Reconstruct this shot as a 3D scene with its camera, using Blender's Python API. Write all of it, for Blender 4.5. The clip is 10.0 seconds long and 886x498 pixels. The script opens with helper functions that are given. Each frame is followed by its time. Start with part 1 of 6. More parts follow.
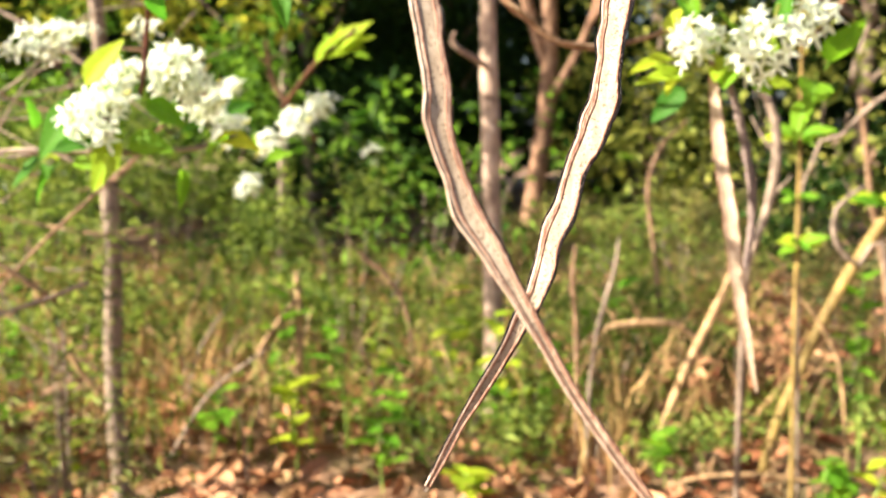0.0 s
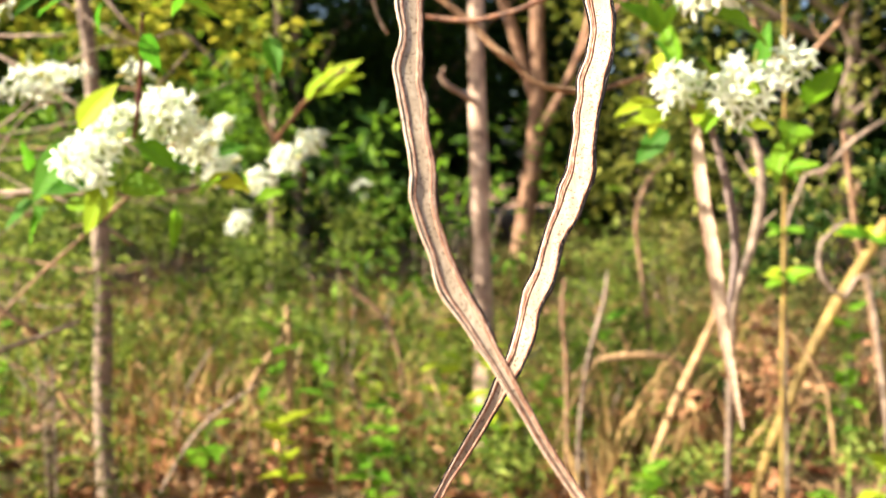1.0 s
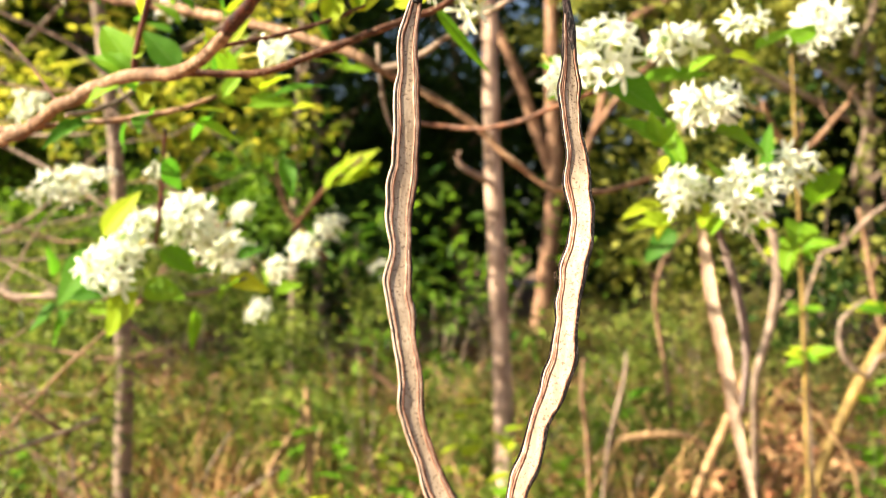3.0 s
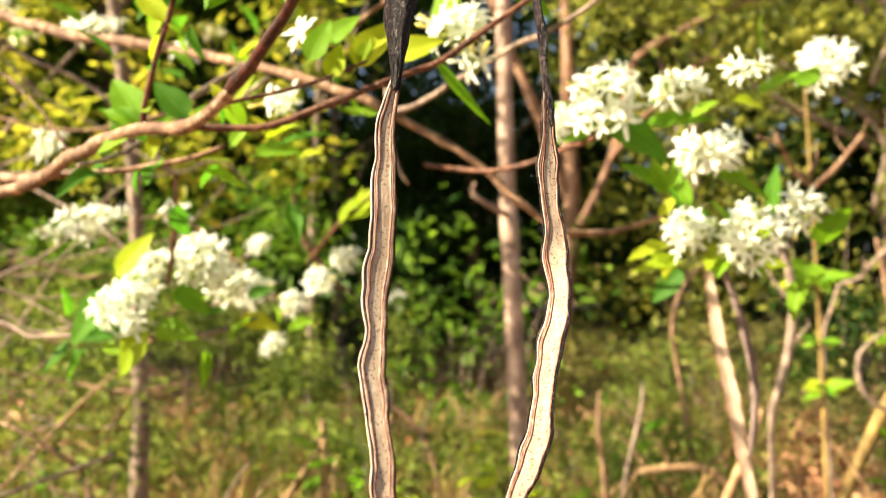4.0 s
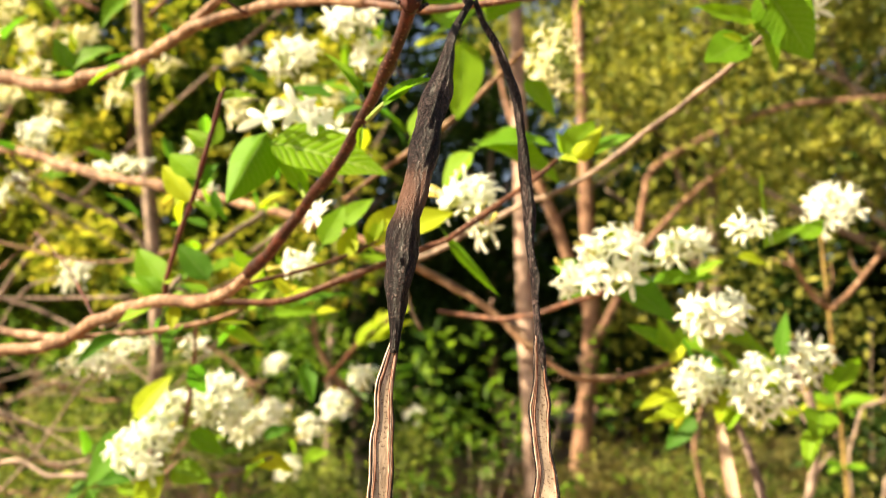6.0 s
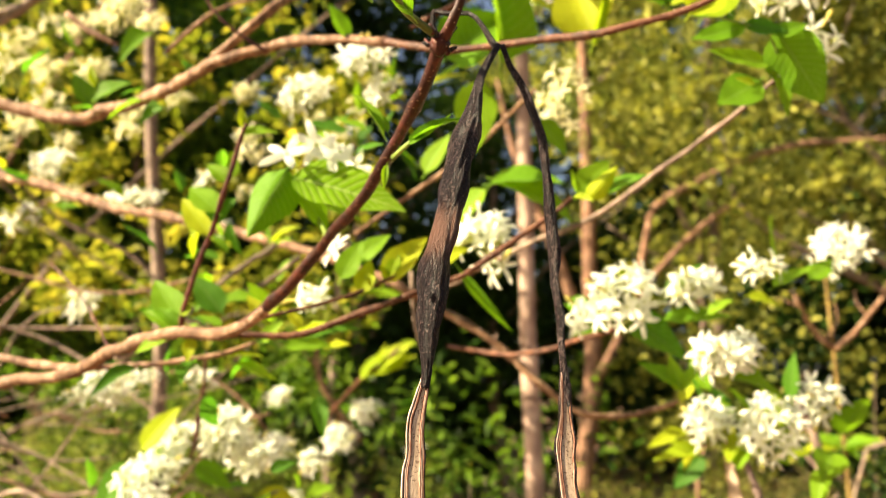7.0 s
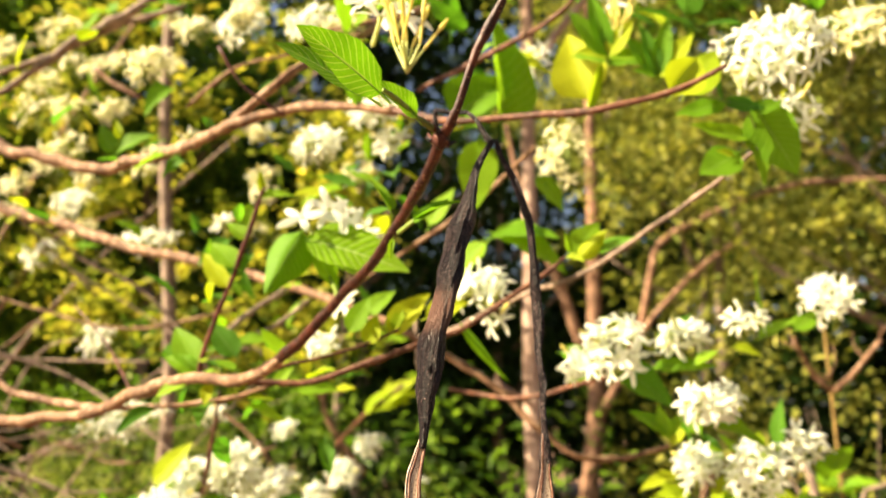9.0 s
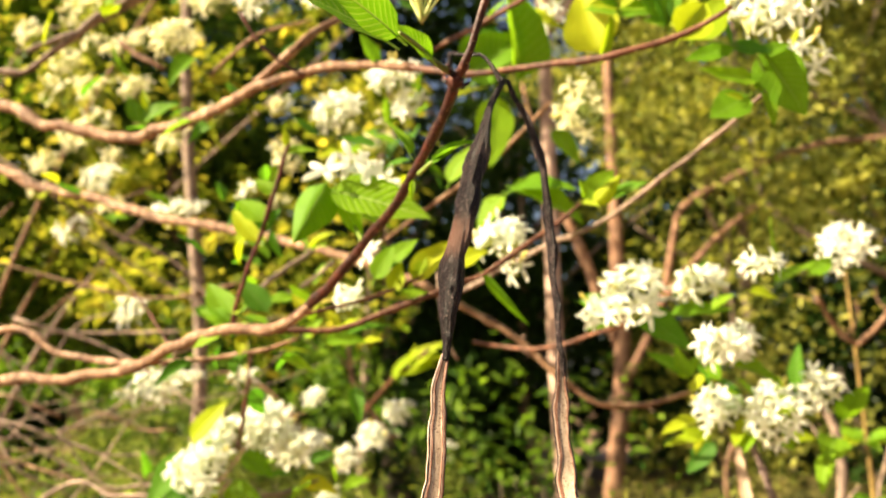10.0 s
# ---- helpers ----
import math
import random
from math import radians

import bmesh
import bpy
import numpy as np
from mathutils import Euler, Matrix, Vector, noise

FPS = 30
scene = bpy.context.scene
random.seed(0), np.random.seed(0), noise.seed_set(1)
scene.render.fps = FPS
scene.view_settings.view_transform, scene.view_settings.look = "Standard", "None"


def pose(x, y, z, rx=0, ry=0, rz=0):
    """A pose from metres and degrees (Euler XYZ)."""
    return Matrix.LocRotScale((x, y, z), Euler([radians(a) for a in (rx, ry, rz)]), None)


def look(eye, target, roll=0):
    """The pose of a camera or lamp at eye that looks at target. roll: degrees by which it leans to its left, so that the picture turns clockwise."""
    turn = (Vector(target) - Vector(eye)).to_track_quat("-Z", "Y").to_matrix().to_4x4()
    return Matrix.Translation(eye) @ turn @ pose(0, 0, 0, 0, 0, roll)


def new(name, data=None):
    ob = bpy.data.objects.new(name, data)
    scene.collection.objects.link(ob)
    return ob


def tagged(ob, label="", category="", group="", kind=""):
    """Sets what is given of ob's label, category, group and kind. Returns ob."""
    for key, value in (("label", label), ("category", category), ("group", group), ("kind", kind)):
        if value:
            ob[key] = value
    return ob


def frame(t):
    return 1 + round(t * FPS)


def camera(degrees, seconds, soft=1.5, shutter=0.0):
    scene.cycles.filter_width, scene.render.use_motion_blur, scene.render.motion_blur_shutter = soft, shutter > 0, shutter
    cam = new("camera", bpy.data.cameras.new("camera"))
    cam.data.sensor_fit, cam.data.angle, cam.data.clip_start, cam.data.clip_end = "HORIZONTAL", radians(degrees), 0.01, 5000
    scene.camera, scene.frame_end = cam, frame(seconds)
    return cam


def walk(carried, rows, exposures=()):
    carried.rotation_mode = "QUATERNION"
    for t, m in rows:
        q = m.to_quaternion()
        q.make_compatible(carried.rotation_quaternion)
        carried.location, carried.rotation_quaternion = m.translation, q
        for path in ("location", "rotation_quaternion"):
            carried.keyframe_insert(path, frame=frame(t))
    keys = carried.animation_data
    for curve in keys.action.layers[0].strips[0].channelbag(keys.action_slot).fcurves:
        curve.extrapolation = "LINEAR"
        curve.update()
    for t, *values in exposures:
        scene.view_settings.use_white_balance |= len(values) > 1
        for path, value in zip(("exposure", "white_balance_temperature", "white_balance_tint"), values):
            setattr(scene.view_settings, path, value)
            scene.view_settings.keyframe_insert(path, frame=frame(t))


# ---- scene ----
cam = camera(53.4, 10.0, 1.0)
PATH = [
    (0, (0.004, 0.072, 1.037), (-0.005, 2.052, 0.758), 1.1),
    (0.5, (0.005, 0.067, 1.041), (0.012, 2.052, 0.796), 1.0),
    (1, (0.005, 0.06, 1.048), (0.017, 2.049, 0.839), 0.9),
    (1.5, (0.007, 0.056, 1.054), (0.013, 2.048, 0.881), 0.8),
    (2, (0.009, 0.053, 1.064), (0.002, 2.049, 0.932), 0.6),
    (2.5, (0.009, 0.048, 1.075), (-0.011, 2.046, 0.989), 0.3),
    (4, (0.026, 0.038, 1.099), (-0.054, 2.037, 1.108), -0.1),
    (4.5, (0.024, 0.031, 1.111), (-0.079, 2.028, 1.165), -0.0),
    (5, (0.022, 0.026, 1.125), (-0.095, 2.02, 1.236), -0.1),
    (5.5, (0.03, 0.023, 1.14), (-0.095, 2.011, 1.317), -0.0),
    (6, (0.035, 0.016, 1.147), (-0.09, 1.998, 1.385), 0.1),
    (7.5, (0.022, 0.008, 1.147), (-0.111, 1.975, 1.483), 1.3),
    (8, (0.025, 0.004, 1.147), (-0.114, 1.968, 1.496), 1.6),
    (8.5, (0.026, -0.016, 1.153), (-0.114, 1.946, 1.517), 1.7),
    (9, (0.032, -0.043, 1.158), (-0.111, 1.914, 1.541), 1.7),
    (9.5, (0.041, -0.058, 1.15), (-0.111, 1.899, 1.535), 1.5),
    (10, (0.036, -0.065, 1.134), (-0.158, 1.899, 1.458), 0.3),
]
walk(cam, [(t, look(eye, target, roll)) for t, eye, target, roll in PATH],
     exposures=[(0, 2.17, 5800, 10), (2.5, 2.08, 6150, 10), (5, 2.0, 6700, 11), (7.5, 1.95, 7050, 13), (10, 1.95, 7050, 13)])
# Depth of field of a phone lens close to its subject.
cam.data.dof.use_dof = True
cam.data.dof.focus_distance = 0.285
cam.data.dof.aperture_fstop = 14.0
cam.data.dof.aperture_blades = 0

# ---- sky, sun ----
SUN_DIR = Vector((-0.79, -0.26, 0.56)).normalized()
world = bpy.data.worlds.new("world")
scene.world = world
world.use_nodes = True
wn = world.node_tree.nodes
sky = wn.new("ShaderNodeTexSky")
sky.sky_type = "NISHITA"
sky.sun_disc = False
sky.sun_elevation = math.asin(SUN_DIR.z)
sky.sun_rotation = math.atan2(SUN_DIR.x, SUN_DIR.y)
sky.air_density, sky.dust_density, sky.ozone_density = 1.0, 4.0, 1.0
wn["Background"].inputs["Strength"].default_value = 0.05
world.node_tree.links.new(sky.outputs["Color"], wn["Background"].inputs["Color"])

sun_data = bpy.data.lights.new("sun", "SUN")
sun_data.energy, sun_data.angle, sun_data.color = 5.0, radians(0.5), (1.0, 0.84, 0.58)
sun = new("sun", sun_data)
sun.matrix_world = look(SUN_DIR * 30, (0, 0, 0))


# ---- materials ----
def mat_new(name):
    m = bpy.data.materials.new(name)
    m.use_nodes = True
    return m, m.node_tree.nodes, m.node_tree.links, m.node_tree.nodes["Principled BSDF"]


def rgba(c):
    return (c[0], c[1], c[2], 1.0)


def ramp(nodes, stops):
    r = nodes.new("ShaderNodeValToRGB")
    e = r.color_ramp.elements
    e[0].position, e[0].color = stops[0][0], rgba(stops[0][1])
    e[1].position, e[1].color = stops[-1][0], rgba(stops[-1][1])
    for p, c in stops[1:-1]:
        k = e.new(p)
        k.color = rgba(c)
    return r


def noise_node(nodes, links, coords, scale, detail=4.0, rough=0.55, stretch=None):
    n = nodes.new("ShaderNodeTexNoise")
    n.inputs["Scale"].default_value = scale
    n.inputs["Detail"].default_value = detail
    n.inputs["Roughness"].default_value = rough
    if stretch:
        mp = nodes.new("ShaderNodeMapping")
        mp.inputs["Scale"].default_value = stretch
        links.new(coords, mp.inputs["Vector"])
        coords = mp.outputs["Vector"]
    links.new(coords, n.inputs["Vector"])
    return n


def mix_rgb(nodes, links, kind, fac, a, b):
    m = nodes.new("ShaderNodeMix")
    m.data_type, m.blend_type = "RGBA", kind
    for socket, v in ((m.inputs[0], fac), (m.inputs[6], a), (m.inputs[7], b)):
        if isinstance(v, (int, float)):
            socket.default_value = v
        elif isinstance(v, tuple):
            socket.default_value = rgba(v)
        else:
            links.new(v, socket)
    return m.outputs[2]


def bump(nodes, links, height, bsdf, strength, distance):
    b = nodes.new("ShaderNodeBump")
    b.inputs["Strength"].default_value = strength
    b.inputs["Distance"].default_value = distance
    links.new(height, b.inputs["Height"])
    links.new(b.outputs["Normal"], bsdf.inputs["Normal"])
    return b


def bark_material(name, dark, mid, light, scale, stretch, rough=0.8, depth=0.001, spots=None):
    """Bark with grain along the limb, patches of lichen and pale lenticels."""
    m, n, l, p = mat_new(name)
    tc = n.new("ShaderNodeTexCoord").outputs["Object"]
    a = noise_node(n, l, tc, scale, 6, 0.6, stretch)
    b = noise_node(n, l, tc, scale * 0.32, 4, 0.6)
    r = ramp(n, [(0.28, dark), (0.52, mid), (0.74, light)])
    l.new(a.outputs["Fac"], r.inputs["Fac"])
    patch = ramp(n, [(0.34, (0.4, 0.37, 0.35)), (0.5, (0.85, 0.83, 0.8)), (0.68, (1.25, 1.2, 1.12))])
    l.new(b.outputs["Fac"], patch.inputs["Fac"])
    col = mix_rgb(n, l, "MULTIPLY", 0.85, r.outputs["Color"], patch.outputs["Color"])
    if spots:
        v = n.new("ShaderNodeTexVoronoi")
        v.inputs["Scale"].default_value = spots[0]
        l.new(tc, v.inputs["Vector"])
        sp = ramp(n, [(0.10, (1, 1, 1)), (0.2, (0, 0, 0))])
        l.new(v.outputs["Distance"], sp.inputs["Fac"])
        col = mix_rgb(n, l, "MIX", sp.outputs["Color"], col, spots[1])
    l.new(col, p.inputs["Base Color"])
    p.inputs["Roughness"].default_value = rough
    p.inputs["Specular IOR Level"].default_value = 0.3
    bump(n, l, a.outputs["Fac"], p, 0.9, depth * 1.8)
    return m


def leaf_material(name, base, tip, glow, veins=0.0, rough=0.42, island=False, trans=0.5):
    """A leaf that lets light through, varied from leaf to leaf; veins follow the leaf's own u and v."""
    m, n, l, p = mat_new(name)
    if island:
        rnd = n.new("ShaderNodeNewGeometry").outputs["Random Per Island"]
    else:
        rnd = n.new("ShaderNodeObjectInfo").outputs["Random"]
    r = ramp(n, [(0.0, base), (1.0, tip)])
    l.new(rnd, r.inputs["Fac"])
    tc = n.new("ShaderNodeTexCoord")
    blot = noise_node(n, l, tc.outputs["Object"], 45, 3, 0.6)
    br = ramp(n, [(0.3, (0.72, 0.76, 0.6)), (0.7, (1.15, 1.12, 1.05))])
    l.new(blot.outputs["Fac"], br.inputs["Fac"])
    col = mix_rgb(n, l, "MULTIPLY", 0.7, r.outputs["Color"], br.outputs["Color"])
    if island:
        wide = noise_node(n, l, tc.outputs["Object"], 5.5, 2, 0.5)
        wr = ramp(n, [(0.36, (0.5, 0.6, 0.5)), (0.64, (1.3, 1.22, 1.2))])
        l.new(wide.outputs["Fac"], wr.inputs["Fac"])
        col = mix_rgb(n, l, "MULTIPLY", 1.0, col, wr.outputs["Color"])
    if veins:
        sep = n.new("ShaderNodeSeparateXYZ")
        l.new(tc.outputs["UV"], sep.inputs["Vector"])

        def op(kind, a, b=0.0):
            q = n.new("ShaderNodeMath")
            q.operation = kind
            for i, v in enumerate((a, b)):
                if isinstance(v, (int, float)):
                    q.inputs[i].default_value = v
                else:
                    l.new(v, q.inputs[i])
            return q.outputs[0]

        across = op("ABSOLUTE", op("SUBTRACT", sep.outputs["X"], 0.5))
        slant = op("SUBTRACT", sep.outputs["Y"], op("MULTIPLY", across, 0.42))
        saw = op("ABSOLUTE", op("SUBTRACT", op("FRACT", op("MULTIPLY", slant, 12.0)), 0.5))
        side = op("LESS_THAN", saw, 0.07)
        mid = op("LESS_THAN", across, 0.022)
        line = op("MAXIMUM", op("MULTIPLY", side, 0.7), mid)
        col = mix_rgb(n, l, "MIX", op("MULTIPLY", line, veins), col, (0.5, 0.62, 0.26))
        bump(n, l, op("SUBTRACT", saw, op("MULTIPLY", mid, 0.5)), p, 0.2 + 0.9 * veins, 0.0012)
    l.new(col, p.inputs["Base Color"])
    p.inputs["Roughness"].default_value = rough
    p.inputs["Specular IOR Level"].default_value = 0.1
    tl = n.new("ShaderNodeBsdfTranslucent")
    tcol = mix_rgb(n, l, "MULTIPLY", 1.0, col, glow)
    l.new(tcol, tl.inputs["Color"])
    mix = n.new("ShaderNodeMixShader")
    mix.inputs["Fac"].default_value = trans
    l.new(p.outputs[0], mix.inputs[1])
    l.new(tl.outputs[0], mix.inputs[2])
    l.new(mix.outputs[0], n["Material Output"].inputs["Surface"])
    return m


def petal_material(name, colour, other, trans=0.35):
    m, n, l, p = mat_new(name)
    tc = n.new("ShaderNodeTexCoord").outputs["Object"]
    a = noise_node(n, l, tc, 260, 3, 0.6)
    r = ramp(n, [(0.3, other), (0.6, colour)])
    l.new(a.outputs["Fac"], r.inputs["Fac"])
    l.new(r.outputs["Color"], p.inputs["Base Color"])
    p.inputs["Roughness"].default_value = 0.5
    tl = n.new("ShaderNodeBsdfTranslucent")
    tl.inputs["Color"].default_value = rgba(colour)
    mix = n.new("ShaderNodeMixShader")
    mix.inputs["Fac"].default_value = trans
    l.new(p.outputs[0], mix.inputs[1])
    l.new(tl.outputs[0], mix.inputs[2])
    l.new(mix.outputs[0], n["Material Output"].inputs["Surface"])
    return m


def pod_material(name, stops, scale, stretch, rough, depth, speck=None, worn=None, fibre=None):
    """Dry pod skin: fibres along the pod, blotches, fine specks."""
    m, n, l, p = mat_new(name)
    tc = n.new("ShaderNodeTexCoord").outputs["Object"]
    a = noise_node(n, l, tc, scale, 8, 0.65, stretch)
    r = ramp(n, stops)
    l.new(a.outputs["Fac"], r.inputs["Fac"])
    b = noise_node(n, l, tc, 55, 4, 0.6)
    br = ramp(n, [(0.32, (0.7, 0.66, 0.62)), (0.66, (1.1, 1.08, 1.05))])
    l.new(b.outputs["Fac"], br.inputs["Fac"])
    col = mix_rgb(n, l, "MULTIPLY", 0.8, r.outputs["Color"], br.outputs["Color"])
    if speck:
        s = noise_node(n, l, tc, speck[0], 2, 0.5)
        sr = ramp(n, [(0.34, (1, 1, 1)), (0.43, (0, 0, 0))])
        l.new(s.outputs["Fac"], sr.inputs["Fac"])
        f = n.new("ShaderNodeMath")
        f.operation = "MULTIPLY"
        f.inputs[1].default_value = speck[2]
        l.new(sr.outputs["Color"], f.inputs[0])
        col = mix_rgb(n, l, "MIX", f.outputs[0], col, speck[1])
    if fibre:
        # pale dry fibres along the pod, in patches
        fb = noise_node(n, l, tc, 420, 3, 0.6, (3.5, 3.5, 0.45))
        fp = noise_node(n, l, tc, 60, 2, 0.5)
        fm = n.new("ShaderNodeMath")
        fm.operation = "MULTIPLY"
        l.new(fb.outputs["Fac"], fm.inputs[0])
        l.new(fp.outputs["Fac"], fm.inputs[1])
        fr0 = ramp(n, [(0.3, (0, 0, 0)), (0.4, (1, 1, 1))])
        l.new(fm.outputs[0], fr0.inputs["Fac"])
        col = mix_rgb(n, l, "MIX", fr0.outputs["Color"], col, fibre)
    if worn:
        # a worn band of some width round a height, its edge frayed by the fibres
        sep = n.new("ShaderNodeSeparateXYZ")
        l.new(tc, sep.inputs["Vector"])
        d = n.new("ShaderNodeMath")
        d.operation = "SUBTRACT"
        d.inputs[1].default_value = worn[0]
        l.new(sep.outputs["Z"], d.inputs[0])
        e = n.new("ShaderNodeMath")
        e.operation = "ABSOLUTE"
        l.new(d.outputs[0], e.inputs[0])
        fr = n.new("ShaderNodeMath")
        fr.operation = "MULTIPLY_ADD"
        fr.inputs[1].default_value = 2.2 * worn[1]
        l.new(a.outputs["Fac"], fr.inputs[0])
        l.new(e.outputs[0], fr.inputs[2])
        wr = ramp(n, [(worn[1] * 1.7, (1, 1, 1)), (worn[1] * 2.5, (0, 0, 0))])
        l.new(fr.outputs[0], wr.inputs["Fac"])
        col = mix_rgb(n, l, "MIX", wr.outputs["Color"], col, worn[2])
    l.new(col, p.inputs["Base Color"])
    p.inputs["Roughness"].default_value = rough
    p.inputs["Specular IOR Level"].default_value = 0.3
    bump(n, l, a.outputs["Fac"], p, 0.9, depth)
    return m


BARK_RED = bark_material("bark_red_brown", (0.035, 0.014, 0.009), (0.12, 0.048, 0.026), (0.28, 0.14, 0.08), 130, (1, 1, 0.6), 0.62, 0.0006, (330, (0.5, 0.38, 0.26)))
# Red-brown bark darkened so that the bough's shade lies in its colour.
BARK_BOUGH_SHADED = bark_material("bark_bough_shaded", (0.01, 0.003, 0.002), (0.042, 0.009, 0.005), (0.11, 0.028, 0.014), 140, (1, 1, 0.6), 0.45, 0.0007, (480, (0.36, 0.22, 0.14)))
BARK_TAN = bark_material("bark_tan", (0.06, 0.03, 0.017), (0.25, 0.145, 0.085), (0.56, 0.41, 0.29), 90, (1, 1, 0.5), 0.75, 0.0008, (220, (0.5, 0.4, 0.3)))
BARK_GREY = bark_material("bark_grey", (0.1, 0.075, 0.062), (0.25, 0.19, 0.15), (0.42, 0.33, 0.27), 80, (1, 1, 0.5), 0.8, 0.0008)
BARK_TREE = bark_material("bark_tree", (0.22, 0.145, 0.115), (0.48, 0.35, 0.285), (0.66, 0.53, 0.46), 26, (1, 1, 0.35), 0.85, 0.004)
BARK_PINK = bark_material("bark_pink", (0.11, 0.055, 0.034), (0.27, 0.155, 0.1), (0.42, 0.275, 0.195), 26, (1, 1, 0.35), 0.85, 0.004)
STALK_YELLOW = bark_material("yellow_stalk", (0.12, 0.08, 0.025), (0.26, 0.18, 0.055), (0.38, 0.28, 0.1), 60, (1, 1, 0.3), 0.7, 0.0006)
TWIG_DARK = bark_material("twig_dark_red", (0.03, 0.01, 0.01), (0.1, 0.03, 0.024), (0.2, 0.08, 0.055), 160, (1, 1, 0.5), 0.55, 0.0004)
STRAW = bark_material("dry_stem", (0.15, 0.09, 0.045), (0.36, 0.23, 0.12), (0.56, 0.4, 0.22), 60, (1, 1, 0.3), 0.75, 0.0006)
STEM_GREEN = bark_material("green_stem", (0.1, 0.17, 0.03), (0.2, 0.3, 0.06), (0.32, 0.4, 0.1), 120, (1, 1, 0.4), 0.5, 0.0003)

LEAF_FRESH = leaf_material("leaf_fresh", (0.1, 0.26, 0.014), (0.2, 0.38, 0.022), (1.7, 1.6, 0.7), 0.12, 0.5)
LEAF_VEINED = leaf_material("leaf_veined", (0.07, 0.22, 0.012), (0.12, 0.3, 0.016), (1.9, 1.8, 0.6), 0.4, 0.42, trans=0.5)
LEAF_BRIGHT = leaf_material("leaf_bright", (0.16, 0.35, 0.014), (0.2, 0.4, 0.018), (1.5, 1.4, 0.6), 0.5, 0.5, trans=0.5)
LEAF_DEEP = leaf_material("leaf_deep", (0.045, 0.15, 0.016), (0.09, 0.24, 0.022), (1.6, 1.7, 0.7), 0.12, 0.5)
LEAF_BROAD = leaf_material("leaf_broad", (0.1, 0.27, 0.01), (0.12, 0.3, 0.012), (1.6, 1.5, 0.5), 0.12, 0.5, trans=0.45)
LEAF_YELLOW = leaf_material("leaf_yellow", (0.27, 0.42, 0.02), (0.45, 0.52, 0.03), (1.3, 1.25, 0.6), 0.1, 0.5)
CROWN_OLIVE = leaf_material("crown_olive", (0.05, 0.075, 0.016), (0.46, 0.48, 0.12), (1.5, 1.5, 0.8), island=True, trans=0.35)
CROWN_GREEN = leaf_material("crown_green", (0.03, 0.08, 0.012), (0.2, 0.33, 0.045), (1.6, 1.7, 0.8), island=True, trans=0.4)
# Near-black green: the wood's shade is put into this leaf colour.
CROWN_SHADE = leaf_material("crown_shade", (0.011, 0.028, 0.006), (0.04, 0.085, 0.016), (1.5, 1.6, 0.8), island=True, trans=0.25)
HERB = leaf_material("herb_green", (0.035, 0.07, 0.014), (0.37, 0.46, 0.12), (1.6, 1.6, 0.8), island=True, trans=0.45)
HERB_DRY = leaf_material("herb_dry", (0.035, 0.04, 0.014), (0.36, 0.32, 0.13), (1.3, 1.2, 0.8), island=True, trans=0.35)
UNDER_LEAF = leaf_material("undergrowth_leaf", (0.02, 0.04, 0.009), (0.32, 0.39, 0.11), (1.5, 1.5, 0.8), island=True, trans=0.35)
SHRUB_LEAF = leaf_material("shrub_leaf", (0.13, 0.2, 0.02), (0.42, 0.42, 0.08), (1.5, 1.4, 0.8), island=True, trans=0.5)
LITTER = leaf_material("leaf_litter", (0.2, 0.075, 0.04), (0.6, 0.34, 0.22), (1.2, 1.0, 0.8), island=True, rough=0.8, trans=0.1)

PETAL = petal_material("petal_white", (0.9, 0.94, 0.84), (0.87, 0.92, 0.74), 0.5)
PETAL_CREAM = petal_material("petal_cream", (0.86, 0.85, 0.55), (0.78, 0.77, 0.4), 0.5)
PETAL_BUD = petal_material("petal_yellow", (0.8, 0.74, 0.26), (0.7, 0.64, 0.12), 0.4)
FLOWER_TUBE = petal_material("flower_tube", (0.6, 0.66, 0.26), (0.5, 0.58, 0.16), 0.3)

SKIN_STOPS = [(0.4, (0.002, 0.001, 0.0015)), (0.5, (0.007, 0.0035, 0.004)), (0.57, (0.03, 0.017, 0.018)), (0.66, (0.17, 0.12, 0.115))]
POD_SKIN = pod_material("pod_skin", SKIN_STOPS, 620, (2.0, 2.0, 1), 0.36, 0.004, fibre=(0.13, 0.09, 0.085))
POD_WORN = pod_material("pod_worn", SKIN_STOPS, 620, (2.0, 2.0, 1), 0.36, 0.004, fibre=(0.13, 0.09, 0.085), worn=(1.203, 0.008, (0.15, 0.08, 0.058)))
POD_INNER = pod_material("pod_inner", [(0.3, (0.31, 0.235, 0.17)), (0.5, (0.45, 0.36, 0.275)), (0.72, (0.6, 0.5, 0.4))], 70, (5, 5, 1), 0.6, 0.0003, (1150, (0.12, 0.075, 0.05), 0.75))
POD_RIM = pod_material("pod_rim", [(0.34, (0.11, 0.045, 0.028)), (0.5, (0.27, 0.13, 0.085)), (0.66, (0.5, 0.33, 0.25))], 110, (8, 8, 0.5), 0.55, 0.0004)
POD_PALE = pod_material("pod_pale", [(0.3, (0.3, 0.19, 0.14)), (0.5, (0.48, 0.36, 0.29)), (0.72, (0.66, 0.56, 0.49))], 120, (8, 8, 0.6), 0.5, 0.0003)
POD_GREY = pod_material("pod_grey", [(0.3, (0.09, 0.065, 0.062)), (0.52, (0.2, 0.15, 0.14)), (0.74, (0.4, 0.33, 0.31))], 130, (6, 6, 1), 0.5, 0.0005)
POD_LIP = pod_material("pod_lip", [(0.3, (0.04, 0.02, 0.017)), (0.5, (0.14, 0.075, 0.06)), (0.7, (0.34, 0.23, 0.19))], 150, (8, 8, 0.6), 0.5, 0.0005)


